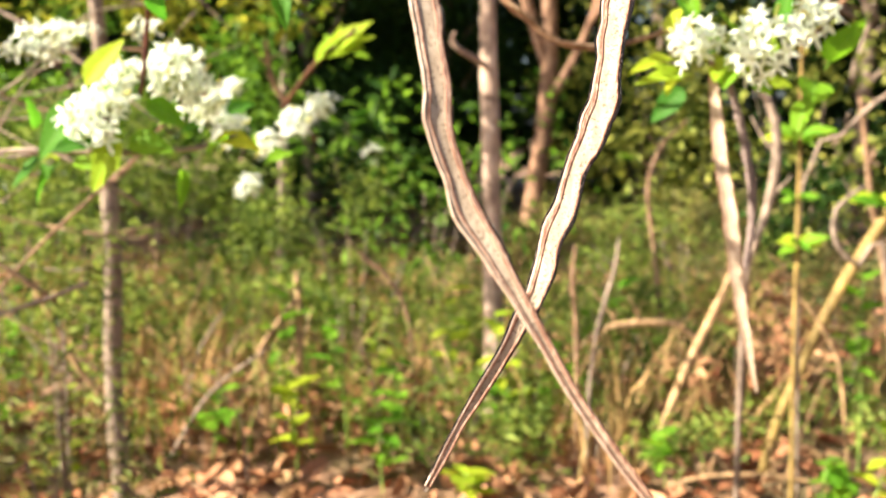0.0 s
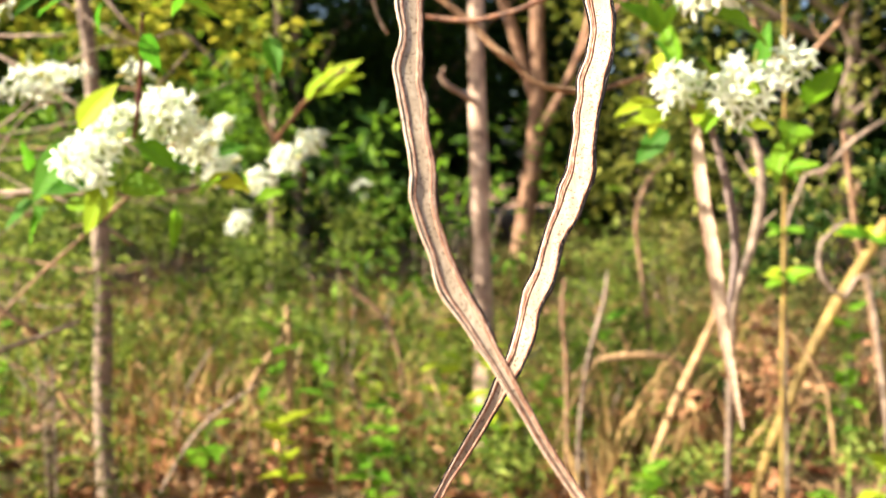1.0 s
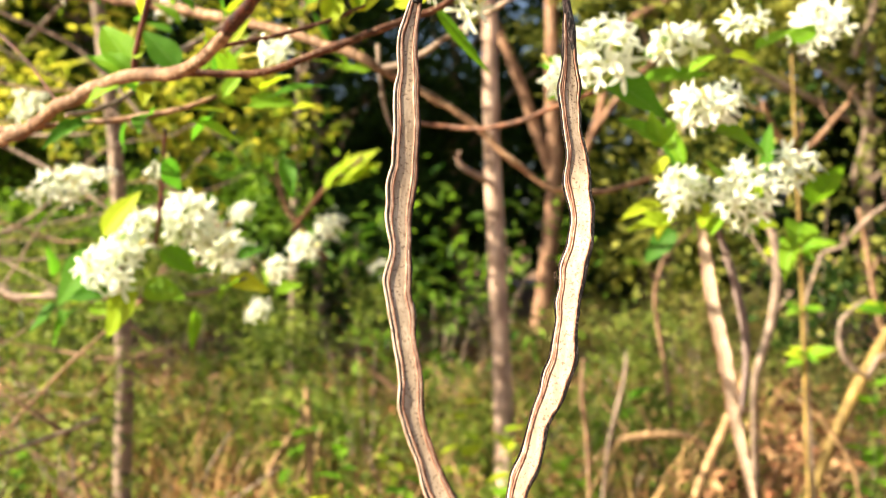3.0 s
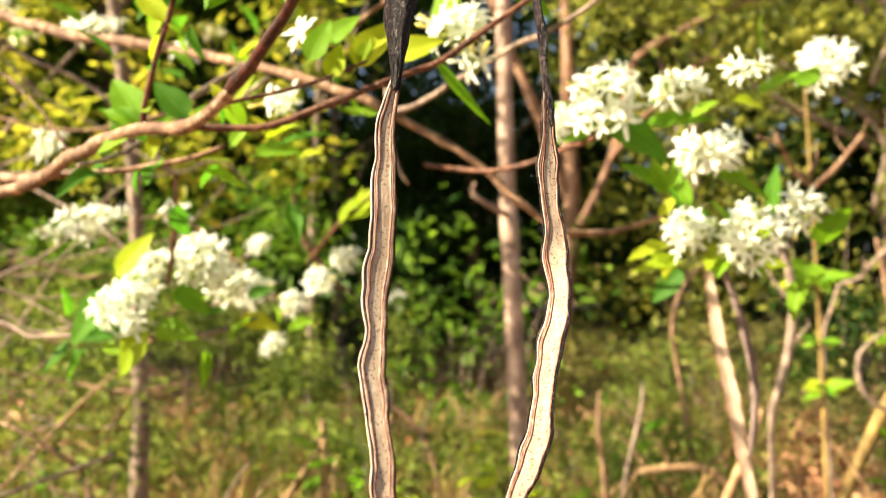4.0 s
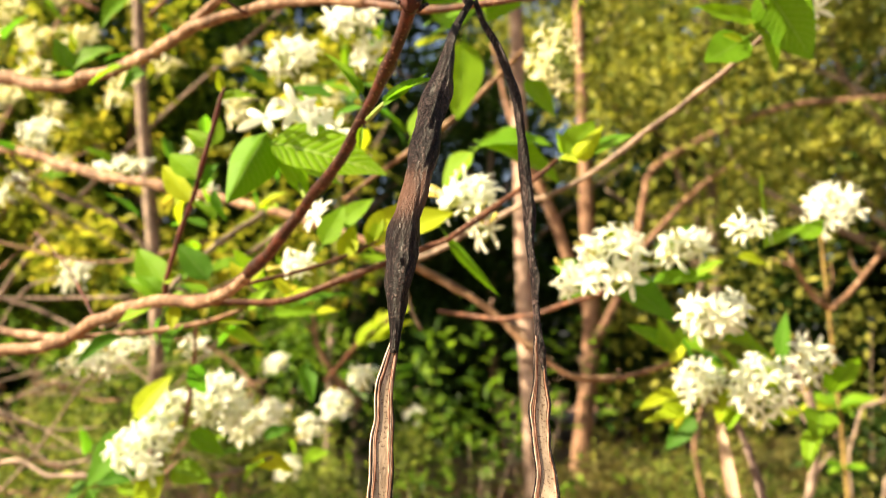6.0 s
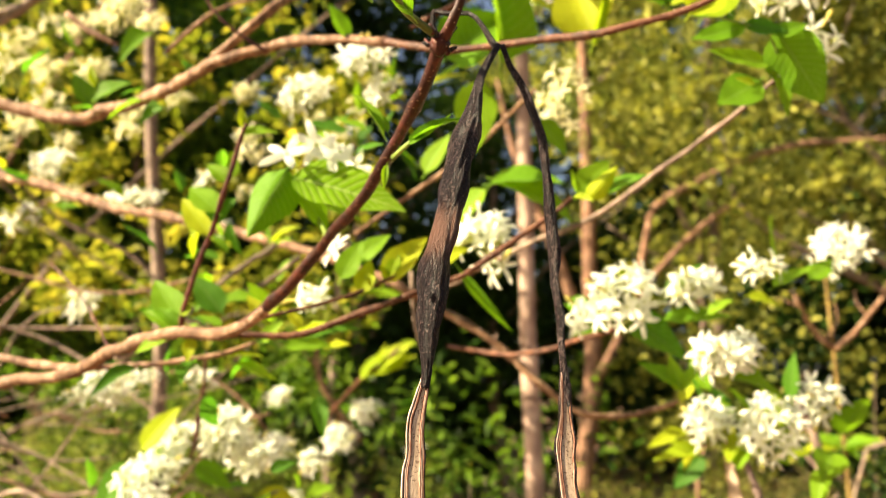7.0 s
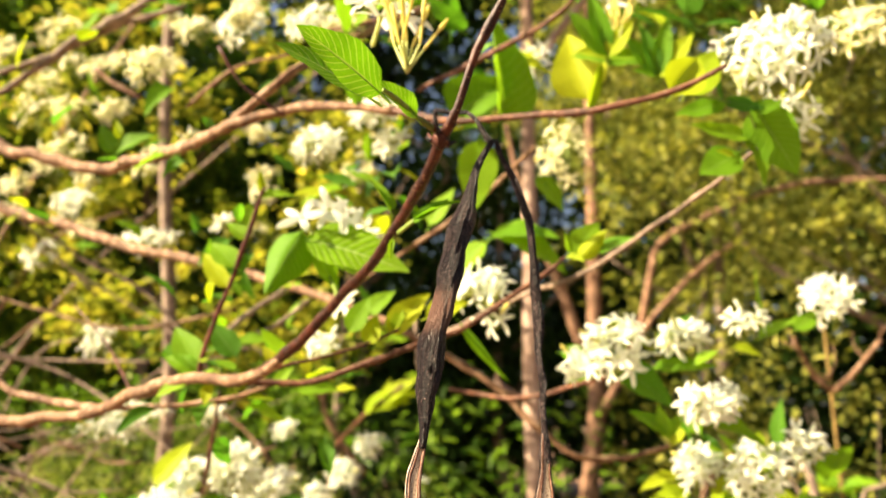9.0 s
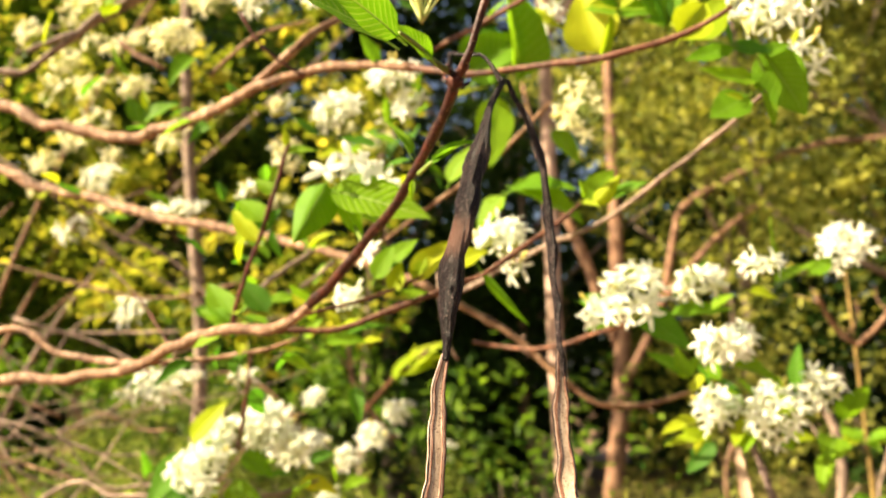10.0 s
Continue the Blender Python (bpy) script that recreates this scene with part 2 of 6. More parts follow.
def ground_material():
    m, n, l, p = mat_new("soil")
    tc = n.new("ShaderNodeTexCoord").outputs["Object"]
    a = noise_node(n, l, tc, 14, 8, 0.65)
    b = noise_node(n, l, tc, 1.3, 4, 0.55)
    r = ramp(n, [(0.3, (0.1, 0.05, 0.028)), (0.5, (0.27, 0.145, 0.085)), (0.72, (0.42, 0.26, 0.17))])
    l.new(a.outputs["Fac"], r.inputs["Fac"])
    g = ramp(n, [(0.46, (0, 0, 0)), (0.6, (1, 1, 1))])
    l.new(b.outputs["Fac"], g.inputs["Fac"])
    f = n.new("ShaderNodeMath")
    f.operation = "MULTIPLY"
    f.inputs[1].default_value = 0.5
    l.new(g.outputs["Color"], f.inputs[0])
    l.new(mix_rgb(n, l, "MIX", f.outputs[0], r.outputs["Color"], (0.07, 0.1, 0.025)), p.inputs["Base Color"])
    p.inputs["Roughness"].default_value = 0.95
    bump(n, l, a.outputs["Fac"], p, 0.8, 0.03)
    return m


SOIL = ground_material()


# ---- mesh builders ----
def world_of(ob):
    m = ob.matrix_parent_inverse @ ob.matrix_basis
    return world_of(ob.parent) @ m if ob.parent else m


def part(name, data, material, parent, label="", local=False):
    """One mesh object under a thing or a part. data: a bmesh or a mesh, in the world's metres unless local."""
    if isinstance(data, bmesh.types.BMesh):
        me = bpy.data.meshes.new(name)
        data.to_mesh(me)
        data.free()
    else:
        me = data
    if material and not me.materials:
        me.materials.append(material)
    for poly in me.polygons:
        poly.use_smooth = True
    ob = new(name, me)
    ob.parent = parent
    if not local:
        ob.matrix_parent_inverse = world_of(parent).inverted()
    if label:
        tagged(ob, label)
    return ob


def thing(name, place, label, category, group="", kind=""):
    ob = new(name)
    ob.location = place
    ob.empty_display_size = 0.02
    return tagged(ob, label, category, group, kind)


def spline(pts, step):
    """Points (of any width) on a smooth curve through pts, about step metres apart."""
    pts = [np.array(p, float) for p in pts]
    ext = [2 * pts[0] - pts[1]] + pts + [2 * pts[-1] - pts[-2]]
    out = []
    for i in range(1, len(ext) - 2):
        a, b, c, d = ext[i - 1:i + 3]
        n = max(2, int(np.linalg.norm((c - b)[:3]) / step))
        for k in range(n):
            t = k / n
            out.append(0.5 * (2 * b + (c - a) * t + (2 * a - 5 * b + 4 * c - d) * t * t + (3 * b - a - 3 * c + d) * t ** 3))
    out.append(pts[-1])
    return out


def frames_along(path, face):
    """For each point of a path: tangent, and the face direction made square to it."""
    out = []
    for i, p in enumerate(path):
        a, b = path[max(i - 1, 0)], path[min(i + 1, len(path) - 1)]
        t = Vector(b[:3] - a[:3]).normalized()
        f = (face - t * face.dot(t))
        if f.length < 1e-3:
            f = t.orthogonal()
        out.append((Vector(p[:3]), t, f.normalized()))
    return out


def tube(bm, pts, step=0.02, seg=8, rough=0.06, seed=0.0, knots=0.0, origin=Vector((0, 0, 0))):
    """A tapering limb through points (x, y, z, radius), with uneven bark and knots at its nodes."""
    path = spline(pts, step)
    fr = frames_along(path, Vector((0.12, -1, 0.07)))
    rings = []
    run = 0.0
    for i, ((c, t, f), p) in enumerate(zip(fr, path)):
        if i:
            run += (c - fr[i - 1][0]).length
        s = t.cross(f)
        r = max(p[3], 0.0004)
        if knots:
            c = c + (f * noise.noise(c * 38) + s * noise.noise(c * 38 + Vector((9, 4, 2)))) * r * 0.5
        swell = 1 + knots * max(0.0, math.sin(run * 62 + seed * 3)) ** 12
        ring = []
        for k in range(seg):
            a = 2 * math.pi * k / seg
            w = 1 + rough * noise.noise(Vector((c.x * 60 + k * 1.7 + seed, c.y * 60, c.z * 60)))
            ring.append(bm.verts.new(c - origin + (f * math.cos(a) + s * math.sin(a)) * r * w * swell))
        rings.append(ring)
    for a, b in zip(rings, rings[1:]):
        for k in range(seg):
            bm.faces.new((a[k], a[(k + 1) % seg], b[(k + 1) % seg], b[k]))
    bm.faces.new(rings[0][::-1])
    bm.faces.new(rings[-1])
    return bm


def leaf_mesh(name, width, fold, curl, wave, seed, taper=0.75, rows=9):
    """A leaf of length 1 along y, its upper face to z, with a midrib fold, a curled tip and a waved margin."""
    rng = random.Random(seed)
    bm = bmesh.new()
    uv = bm.loops.layers.uv.new("UVMap")
    grid = []
    cols = (-1, -0.66, -0.33, 0, 0.33, 0.66, 1)
    ph = rng.uniform(0, 6)
    for i in range(rows + 1):
        v = i / rows
        w = 0.5 * width * (math.sin(math.pi * min(1, v ** taper)) ** 0.85) * (1 - 0.25 * v) * 1.15 + 0.004
        row = []
        for u in cols:
            x = u * w * math.cos(fold * abs(u))
            z = abs(u) * w * math.sin(fold) + wave * abs(u) * math.sin(v * 15 + ph + (2 if u > 0 else 0))
            z -= curl * v * v
            y = v - 0.25 * curl * curl * v * v
            row.append((bm.verts.new((x, y, z)), (0.5 + 0.5 * u, v)))
        grid.append(row)
    for a, b in zip(grid, grid[1:]):
        for k in range(len(cols) - 1):
            f = bm.faces.new((a[k][0], a[k + 1][0], b[k + 1][0], b[k][0]))
            for loop, src in zip(f.loops, (a[k], a[k + 1], b[k + 1], b[k])):
                loop[uv].uv = src[1]
    # the stalk, running on as a raised midrib below
    ring = []
    for y, r in ((-0.14, 0.012), (0.0, 0.014), (0.35, 0.009), (0.7, 0.004)):
        dz = -curl * max(y, 0) ** 2 - r * 0.8
        ring.append([bm.verts.new((r * math.cos(a), y, dz + r * math.sin(a))) for a in (0.5, 2.6, 4.7)])
    for a, b in zip(ring, ring[1:]):
        for k in range(3):
            f = bm.faces.new((a[k], a[(k + 1) % 3], b[(k + 1) % 3], b[k]))
            for loop in f.loops:
                loop[uv].uv = (0.5, 0.5)
    me = bpy.data.meshes.new(name)
    bm.to_mesh(me)
    bm.free()
    for poly in me.polygons:
        poly.use_smooth = True
    return me


LEAF_MESHES = {}


def leaf_data(material, kind):
    """Leaf meshes are shared: four shapes for each material."""
    shapes = ((0.46, 0.25, 0.10, 0.012), (0.52, 0.4, 0.2, 0.018), (0.4, 0.55, 0.3, 0.012), (0.56, 0.15, -0.08, 0.02), (0.3, 0.35, 0.15, 0.008), (0.78, 0.5, 0.2, 0.016), (0.74, -0.5, 0.1, 0.014))
    key = (material.name, kind)
    if key not in LEAF_MESHES:
        w, fo, cu, wa = shapes[kind]
        LEAF_MESHES[key] = leaf_mesh("leaf", w, fo, cu, wa, kind, 0.6 if kind >= 5 else 0.75)
        LEAF_MESHES[key].materials.append(material)
    return LEAF_MESHES[key]


def aim(base, along, up):
    """A pose at base whose y runs along and whose z leans to up."""
    y = Vector(along).normalized()
    x = y.cross(Vector(up))
    if x.length < 1e-4:
        x = y.orthogonal()
    x.normalize()
    z = x.cross(y)
    m = Matrix((x, y, z)).transposed().to_4x4()
    m.translation = base
    return m


def leaf(parent, base, tip, material, kind=0, up=(0, -0.6, 0.8), fat=1.0, name="leaf"):
    base, tip = Vector(base), Vector(tip)
    ob = new(name, leaf_data(material, kind))
    ob.parent = parent
    n = (tip - base).length
    ob.matrix_parent_inverse = world_of(parent).inverted()
    ob.matrix_basis = aim(base, tip - base, up) @ Matrix.Diagonal((n * fat, n, n, 1))
    return ob


def leaf_cloud(name, centres, sizes, count, length, material, parent, seed, droop=0.3, ratio=0.45, shell=0.55, flat=1.0, kind="stuff"):
    """Many small folded leaves in overlapping clumps: centres and sizes are the clumps' places and half-axes."""
    rng = np.random.default_rng(seed)
    centres, sizes = np.array(centres, float), np.array(sizes, float)
    vol = sizes.prod(axis=1) ** 0.7
    pick = rng.choice(len(centres), count, p=vol / vol.sum())
    d = rng.normal(size=(count, 3))
    d /= np.linalg.norm(d, axis=1)[:, None]
    rad = rng.uniform(shell, 1.0, count) * (1 + 0.25 * rng.normal(size=count))
    c = centres[pick] + d * sizes[pick] * rad[:, None]
    c[:, 2] = np.maximum(c[:, 2], 0.02)
    y = rng.normal(size=(count, 3)) * np.array([1, 1, 0.6 * flat]) + d * 0.5
    y[:, 2] -= droop
    y /= np.linalg.norm(y, axis=1)[:, None]
    up = rng.normal(size=(count, 3)) * 0.55 + np.array([0, 0, 1.0])
    x = np.cross(y, up)
    x /= np.linalg.norm(x, axis=1)[:, None] + 1e-9
    z = np.cross(x, y)
    ln = length * rng.uniform(0.55, 1.35, count)[:, None]
    w = ln * ratio * 0.5
    v = np.stack([c, c + y * ln * 0.35 + x * w + z * w * 0.35, c + y * ln * 0.75 + x * w * 0.7 + z * w * 0.2, c + y * ln - z * ln * 0.12,
                  c + y * ln * 0.75 - x * w * 0.7 + z * w * 0.2, c + y * ln * 0.35 - x * w + z * w * 0.35], axis=1).reshape(-1, 3)
    base = np.arange(count)[:, None] * 6
    faces = np.concatenate([base + np.array([0, 1, 2, 3]), base + np.array([0, 3, 4, 5])], axis=1).reshape(-1, 4)
    me = bpy.data.meshes.new(name)
    me.from_pydata(v.tolist(), [], faces.tolist())
    me.materials.append(material)
    ob = new(name, me)
    if parent is not None:
        ob.parent = parent
        ob.matrix_parent_inverse = parent.matrix_basis.inverted()
    if kind:
        tagged(ob, kind=kind)
    return ob


def branch(parent, pts, material, label="", seg=10, step=0.009, knots=0.32, rough=0.16, name="branch"):
    bm = bmesh.new()
    tube(bm, pts, step, seg, rough, len(pts) + pts[0][0] * 7, knots)
    return part(name, bm, material, parent, label)


# ---- flowers ----
def petal_mesh():
    """One oblong petal of length 1 along y, cupped, with its end bent down."""
    bm = bmesh.new()
    rows = []
    for i in range(7):
        v = i / 6
        w = 0.118 * (0.34 + 0.95 * math.sin(math.pi * min(0.93, v * 0.78 + 0.14)) ** 1.2) * (1 if v < 0.95 else 0.6)
        z = 0.26 * v - 0.2 * v ** 3
        rows.append([bm.verts.new((u * w, v * (1 - 0.06 * v) - (0.05 if abs(u) == 1 and v > 0.95 else 0), z + 0.1 * w * (1 - u * u) + (0.03 * u * v))) for u in (-1, -0.4, 0.4, 1)])
    for a, b in zip(rows, rows[1:]):
        for k in range(3):
            bm.faces.new((a[k], a[k + 1], b[k + 1], b[k]))
    me = bpy.data.meshes.new("petal")
    bm.to_mesh(me)
    bm.free()
    me.materials.append(PETAL)
    for poly in me.polygons:
        poly.use_smooth = True
    return me


PETAL_MESH = petal_mesh()


def ring_rows(bm, rows, seg):
    rings = [[bm.verts.new((r * math.cos(2 * math.pi * k / seg), r * math.sin(2 * math.pi * k / seg), z)) for k in range(seg)] for z, r in rows]
    for a, b in zip(rings, rings[1:]):
        for k in range(seg):
            bm.faces.new((a[k], a[(k + 1) % seg], b[(k + 1) % seg], b[k]))
    bm.faces.new(rings[0][::-1])
    bm.faces.new(rings[-1])


def tube_mesh():
    """The flower's tube: a slender neck that opens to z, petals at the origin."""
    bm = bmesh.new()
    ring_rows(bm, ((-0.95, 0.03), (-0.85, 0.075), (-0.6, 0.06), (-0.2, 0.065), (-0.04, 0.1), (0.0, 0.12), (0.02, 0.05)), 6)
    me = bpy.data.meshes.new("flower")
    bm.to_mesh(me)
    bm.free()
    me.materials.append(FLOWER_TUBE)
    return me


def bud_mesh(name, material):
    bm = bmesh.new()
    ring_rows(bm, ((0.0, 0.05), (0.15, 0.075), (0.55, 0.06), (0.72, 0.11), (0.9, 0.085), (1.0, 0.02)), 6)
    me = bpy.data.meshes.new(name)
    bm.to_mesh(me)
    bm.free()
    me.materials.append(material)
    for poly in me.polygons:
        poly.use_smooth = True
    return me


TUBE_MESH = tube_mesh()
BUD_WHITE = bud_mesh("bud", PETAL)
BUD_YELLOW = bud_mesh("bud", PETAL_BUD)


def whole_flower_mesh(seed, petal):
    """A flower of five petals and its tube in one mesh, for clusters farther off."""
    rng = random.Random(seed)
    bm = bmesh.new()
    for k in range(5):
        m = pose(0, 0, 0, 0, 0, 72 * k + rng.uniform(-9, 9)) @ pose(0, 0.08, 0, rng.uniform(-18, 22), rng.uniform(-20, 20), 0)
        start = len(bm.verts)
        bm.from_mesh(PETAL_MESH)
        bm.verts.ensure_lookup_table()
        bmesh.ops.transform(bm, matrix=m, verts=bm.verts[start:])
    nf = len(bm.faces)
    start = len(bm.verts)
    bm.from_mesh(TUBE_MESH)
    bm.faces.ensure_lookup_table()
    for f in bm.faces[nf:]:
        f.material_index = 1
    me = bpy.data.meshes.new("flower")
    bm.to_mesh(me)
    bm.free()
    me.materials.append(petal)
    me.materials.append(FLOWER_TUBE)
    for poly in me.polygons:
        poly.use_smooth = True
    return me


WHOLE = [whole_flower_mesh(i, PETAL) for i in range(4)]
WHOLE_CREAM = [whole_flower_mesh(i + 4, PETAL_CREAM) for i in range(4)]


def flower(parent, place, out, size, spin, near, rng, plump=1.0, cream=False):
    """One open flower; near ones have each petal as a piece of its own."""
    z = Vector(out).normalized()
    m = z.to_track_quat("Z", "Y").to_matrix().to_4x4() @ pose(0, 0, 0, 0, 0, spin)
    m.translation = place
    ob = new("flower", TUBE_MESH if near else (WHOLE_CREAM if cream else WHOLE)[rng.randrange(4)])
    ob.parent = parent
    ob.matrix_basis = m @ Matrix.Diagonal((size, size, size, 1))
    if near:
        for k in range(5):
            pt = new("petal", PETAL_MESH)
            pt.parent = ob
            pt.matrix_basis = pose(0, 0, 0, 0, 0, 72 * k + rng.uniform(-8, 8)) @ pose(0, 0.08, 0, rng.uniform(-20, 25), rng.uniform(-22, 22), 0) @ Matrix.Diagonal((plump * rng.uniform(0.85, 1.1), rng.uniform(0.85, 1.08), 1, 1))
    return ob


def cluster(centre, rx, rz, count, label, near=False, size=0.015, seed=1, facing=(-0.45, -0.55, 0.5), buds=4, group="flower clusters on the shrub"):
    """A domed bunch of white flowers on thin stalks that spring from one point below and behind."""
    rng = random.Random(seed)
    c = Vector(centre)
    root = c + Vector((0, 0.6 * rx, -0.9 * rz))
    top = thing("flower_cluster", root, label, "flower cluster", group)
    stalks = bmesh.new()
    face = Vector(facing).normalized()
    made, tries = 0, 0
    spots = []
    while made < count and tries < 3000:
        tries += 1
        d = Vector((rng.gauss(0, 1), rng.gauss(0, 1), rng.gauss(0, 1))).normalized()
        if d.dot(face) < -0.1:
            continue
        q = Vector((d.x * rx, d.y * min(rx, rz) * 0.8, d.z * rz)) * rng.uniform(0.6, 1.05)
        if any((q - s).length < size * 0.85 for s in spots):
            if tries < 1500:
                continue
        spots.append(q)
        out = (Vector((q.x / rx, q.y / rx, q.z / rz)) + face * 0.5 + Vector((rng.gauss(0, 0.3), rng.gauss(0, 0.3), rng.gauss(0, 0.3)))).normalized()
        place = c + q - root
        flower(top, place, out, size * rng.uniform(0.82, 1.12), rng.uniform(0, 72), near, rng, 1.0, label.startswith("cream"))
        base = place - out * size * 0.9
        tube(stalks, [(0, 0, 0, 0.0011), (*(base * 0.5 + Vector((0, 0, 0.1 * rz))), 0.0008), (*base, 0.0006)], 0.02, 4, 0, 0)
        made += 1
    for i in range(buds):
        d = (face + Vector((rng.gauss(0, 0.8), rng.gauss(0, 0.8), rng.gauss(0, 0.5)))).normalized()
        ob = new("bud", BUD_WHITE if i % 3 else BUD_YELLOW)
        ob.parent = top
        place = c + Vector((d.x * rx, d.y * rx * 0.7, d.z * rz)) * 0.8 - root
        m = d.to_track_quat("Z", "Y").to_matrix().to_4x4()
        m.translation = place
        ob.matrix_basis = m @ Matrix.Scale(size * 1.1, 4)
        tube(stalks, [(0, 0, 0, 0.0009), (*(place * 0.5), 0.0007), (*place, 0.0006)], 0.02, 4, 0, 0)
    part("stalk", stalks, STEM_GREEN, top, "thin green flower stalks", True)
    return top


# ---- seed pods ----
def pod_outer(bm, path, face, seg=22, seed=0.0):
    """The closed part of a pod, swollen over its seeds and wrinkled lengthwise: rows are x, y, z, half width."""
    fr = frames_along(path, face)
    rings = []
    for i, ((c, t, f), p) in enumerate(zip(fr, path)):
        s = t.cross(f)
        ring = []
        for k in range(seg):
            a = 2 * math.pi * k / seg
            u, v = math.cos(a), math.sin(a)
            w = 1 + 0.34 * noise.noise(Vector((u * 0.8 + seed, v * 0.8, c.z * 75))) + 0.2 * noise.noise(Vector((u * 3.2, v * 3.2 + seed, c.z * 70))) + 0.12 * noise.noise(Vector((u * 7, v * 7, c.z * 150 + seed)))
            ring.append(bm.verts.new(c + (s * v * p[3] + f * u * p[3] * 0.72) * w))
        rings.append(ring)
    for a, b in zip(rings, rings[1:]):
        for k in range(seg):
            bm.faces.new((a[k], a[(k + 1) % seg], b[(k + 1) % seg], b[k]))
    bm.faces.new(rings[0][::-1])
    bm.faces.new(rings[-1])


def split_frames(path, faces, seed, wave=1.0):
    """Frames down the split part of a pod, turning from one facing to another, with its wavy lips: centre, outward, to the right, half width, the two lips."""
    out = []
    for i, p in enumerate(path):
        q0, q1 = Vector(path[max(0, i - 1)][:3]), Vector(path[min(len(path) - 1, i + 1)][:3])
        t = (q1 - q0).normalized()
        f = Vector(faces[0][1])
        for (z0, a), (z1, b) in zip(faces, faces[1:]):
            k = min(1.0, max(0.0, (z0 - p[2]) / (z0 - z1)))
            f = f.lerp(Vector(b), k * k * (3 - 2 * k))
        f = (f - t * f.dot(t)).normalized()
        s = f.cross(t)
        z = p[2]
        lips = [1 + wave * 0.32 * noise.noise(Vector((seed, j, z * 62))) + wave * 0.42 * noise.noise(Vector((seed, j + 3, z * 135))) for j in (1.5, 8.5)]
        c = Vector(p[:3]) + s * p[3] * wave * 0.3 * noise.noise(Vector((seed, 4.5, z * 75)))
        out.append((c, f, s, p[3], lips))
    return out


def pod_trough(fr, lo, hi, deep, lift, thick, opening=0):
    """A strip of the split pod between two of its lines, closed behind where it has a thickness."""
    bm = bmesh.new()
    n = 12
    us = [lo + (hi - lo) * k / n for k in range(n + 1)]
    grid = []
    for i, (c, f, s, w, lips) in enumerate(fr):
        g = min(1.0, 0.12 + (i / opening) ** 0.8) if opening else 1.0
        row = []
        for u in us:
            wr = noise.noise(Vector((u * 4, lift * 900, c.z * 90)))
            row.append(bm.verts.new(c + s * (u * g * w * lips[u > 0]) + f * (lift - deep * w * (1 - u * u) * (1 + 0.1 * wr) + 0.02 * w * wr)))
        if thick:
            for u in us[::-1]:
                row.append(bm.verts.new(c + s * (u * w * 0.94 * lips[u > 0]) + f * (lift - deep * w * (1 - u * u) - thick * (1.3 - u * u))))
        grid.append(row)
    m = len(grid[0])
    for a, b in zip(grid, grid[1:]):
        for k in range(m if thick else m - 1):
            bm.faces.new((a[k], b[k], b[(k + 1) % m], a[(k + 1) % m]))
    return bm


def pod_rim(fr, u, lift, radius, seed):
    """A cord along one line of the split pod, thicker and thinner on its way."""
    pts = []
    for i, (c, f, s, w, lips) in enumerate(fr):
        uu = u + 0.07 * noise.noise(Vector((seed, 2.5, c.z * 120)))
        r = radius * min(1.0, w / 0.0026) * (1 + 0.7 * noise.noise(Vector((seed, 0.5, c.z * 170))))
        pts.append((*(c + s * uu * w * lips[u > 0] + f * lift), r))
    bm = bmesh.new()
    tube(bm, pts[::2] if len(pts) > 60 else pts, 0.003, 6, 0.2, seed)
    return bm


def seed_pod(parent, closed, opened, face_closed, faces, seed, skin, lining, rims, opening, wave):
    """A follicle: a dark closed upper part that splits into a tan-lined trough below."""
    husk = bmesh.new()
    pod_outer(husk, spline(closed, 0.0012), Vector(face_closed), 44, seed)
    top = part("pod", husk, skin, parent, "dark wrinkled closed upper half of a seed pod")
    fr = split_frames(spline(opened, 0.0013), faces, seed, wave)
    shell = part("husk", pod_trough(fr, -1, 1, 0.1, -0.00012, 0.0009), POD_LIP, parent, "split pod half with ribbed brown lips")
    part("lining", pod_trough(fr, lining[0], lining[1], 0.02, 0.00006, 0, opening), POD_INNER, shell, "tan speckled inner lining")
    for i, (u, lift, radius, material, label) in enumerate(rims):
        part("rim", pod_rim(fr, u, lift, radius, seed + i * 3.7), material, shell, label)
    return top


# ---- ground ----
def ground_height(x, y):
    return 0.05 * noise.noise(Vector((x * 0.7, y * 0.7, 3.0))) + 0.02 * noise.noise(Vector((x * 3.1, y * 3.1, 7.0)))


def build_ground():
    """One sheet out to the horizon, fine near the shrub and coarse far off."""
    xs = [-400, -120, -40, -20] + [-12 + 0.3 * i for i in range(81)] + [20, 40, 120, 400]
    ys = [-400, -120, -30, -8] + [-3 + 0.3 * i for i in range(74)] + [25, 40, 120, 400]
    bm = bmesh.new()
    rows = [[bm.verts.new((x, y, ground_height(x, y) if abs(x) < 15 and -5 < y < 22 else 0.0)) for x in xs] for y in ys]
    for a, b in zip(rows, rows[1:]):
        for k in range(len(xs) - 1):
            bm.faces.new((a[k], a[k + 1], b[k + 1], b[k]))
    me = bpy.data.meshes.new("ground")
    bm.to_mesh(me)
    bm.free()
    me.materials.append(SOIL)
    for poly in me.polygons:
        poly.use_smooth = True
    tagged(new("ground", me), "brown soil covered with dry leaf litter", "ground", kind="structure")


build_ground()


# ---- trees of the wood behind ----
def limb(parent, pts, material, label="", seg=8, name="limb"):
    return branch(parent, pts, material, label, seg, 0.08, 0.0, 0.12, name)


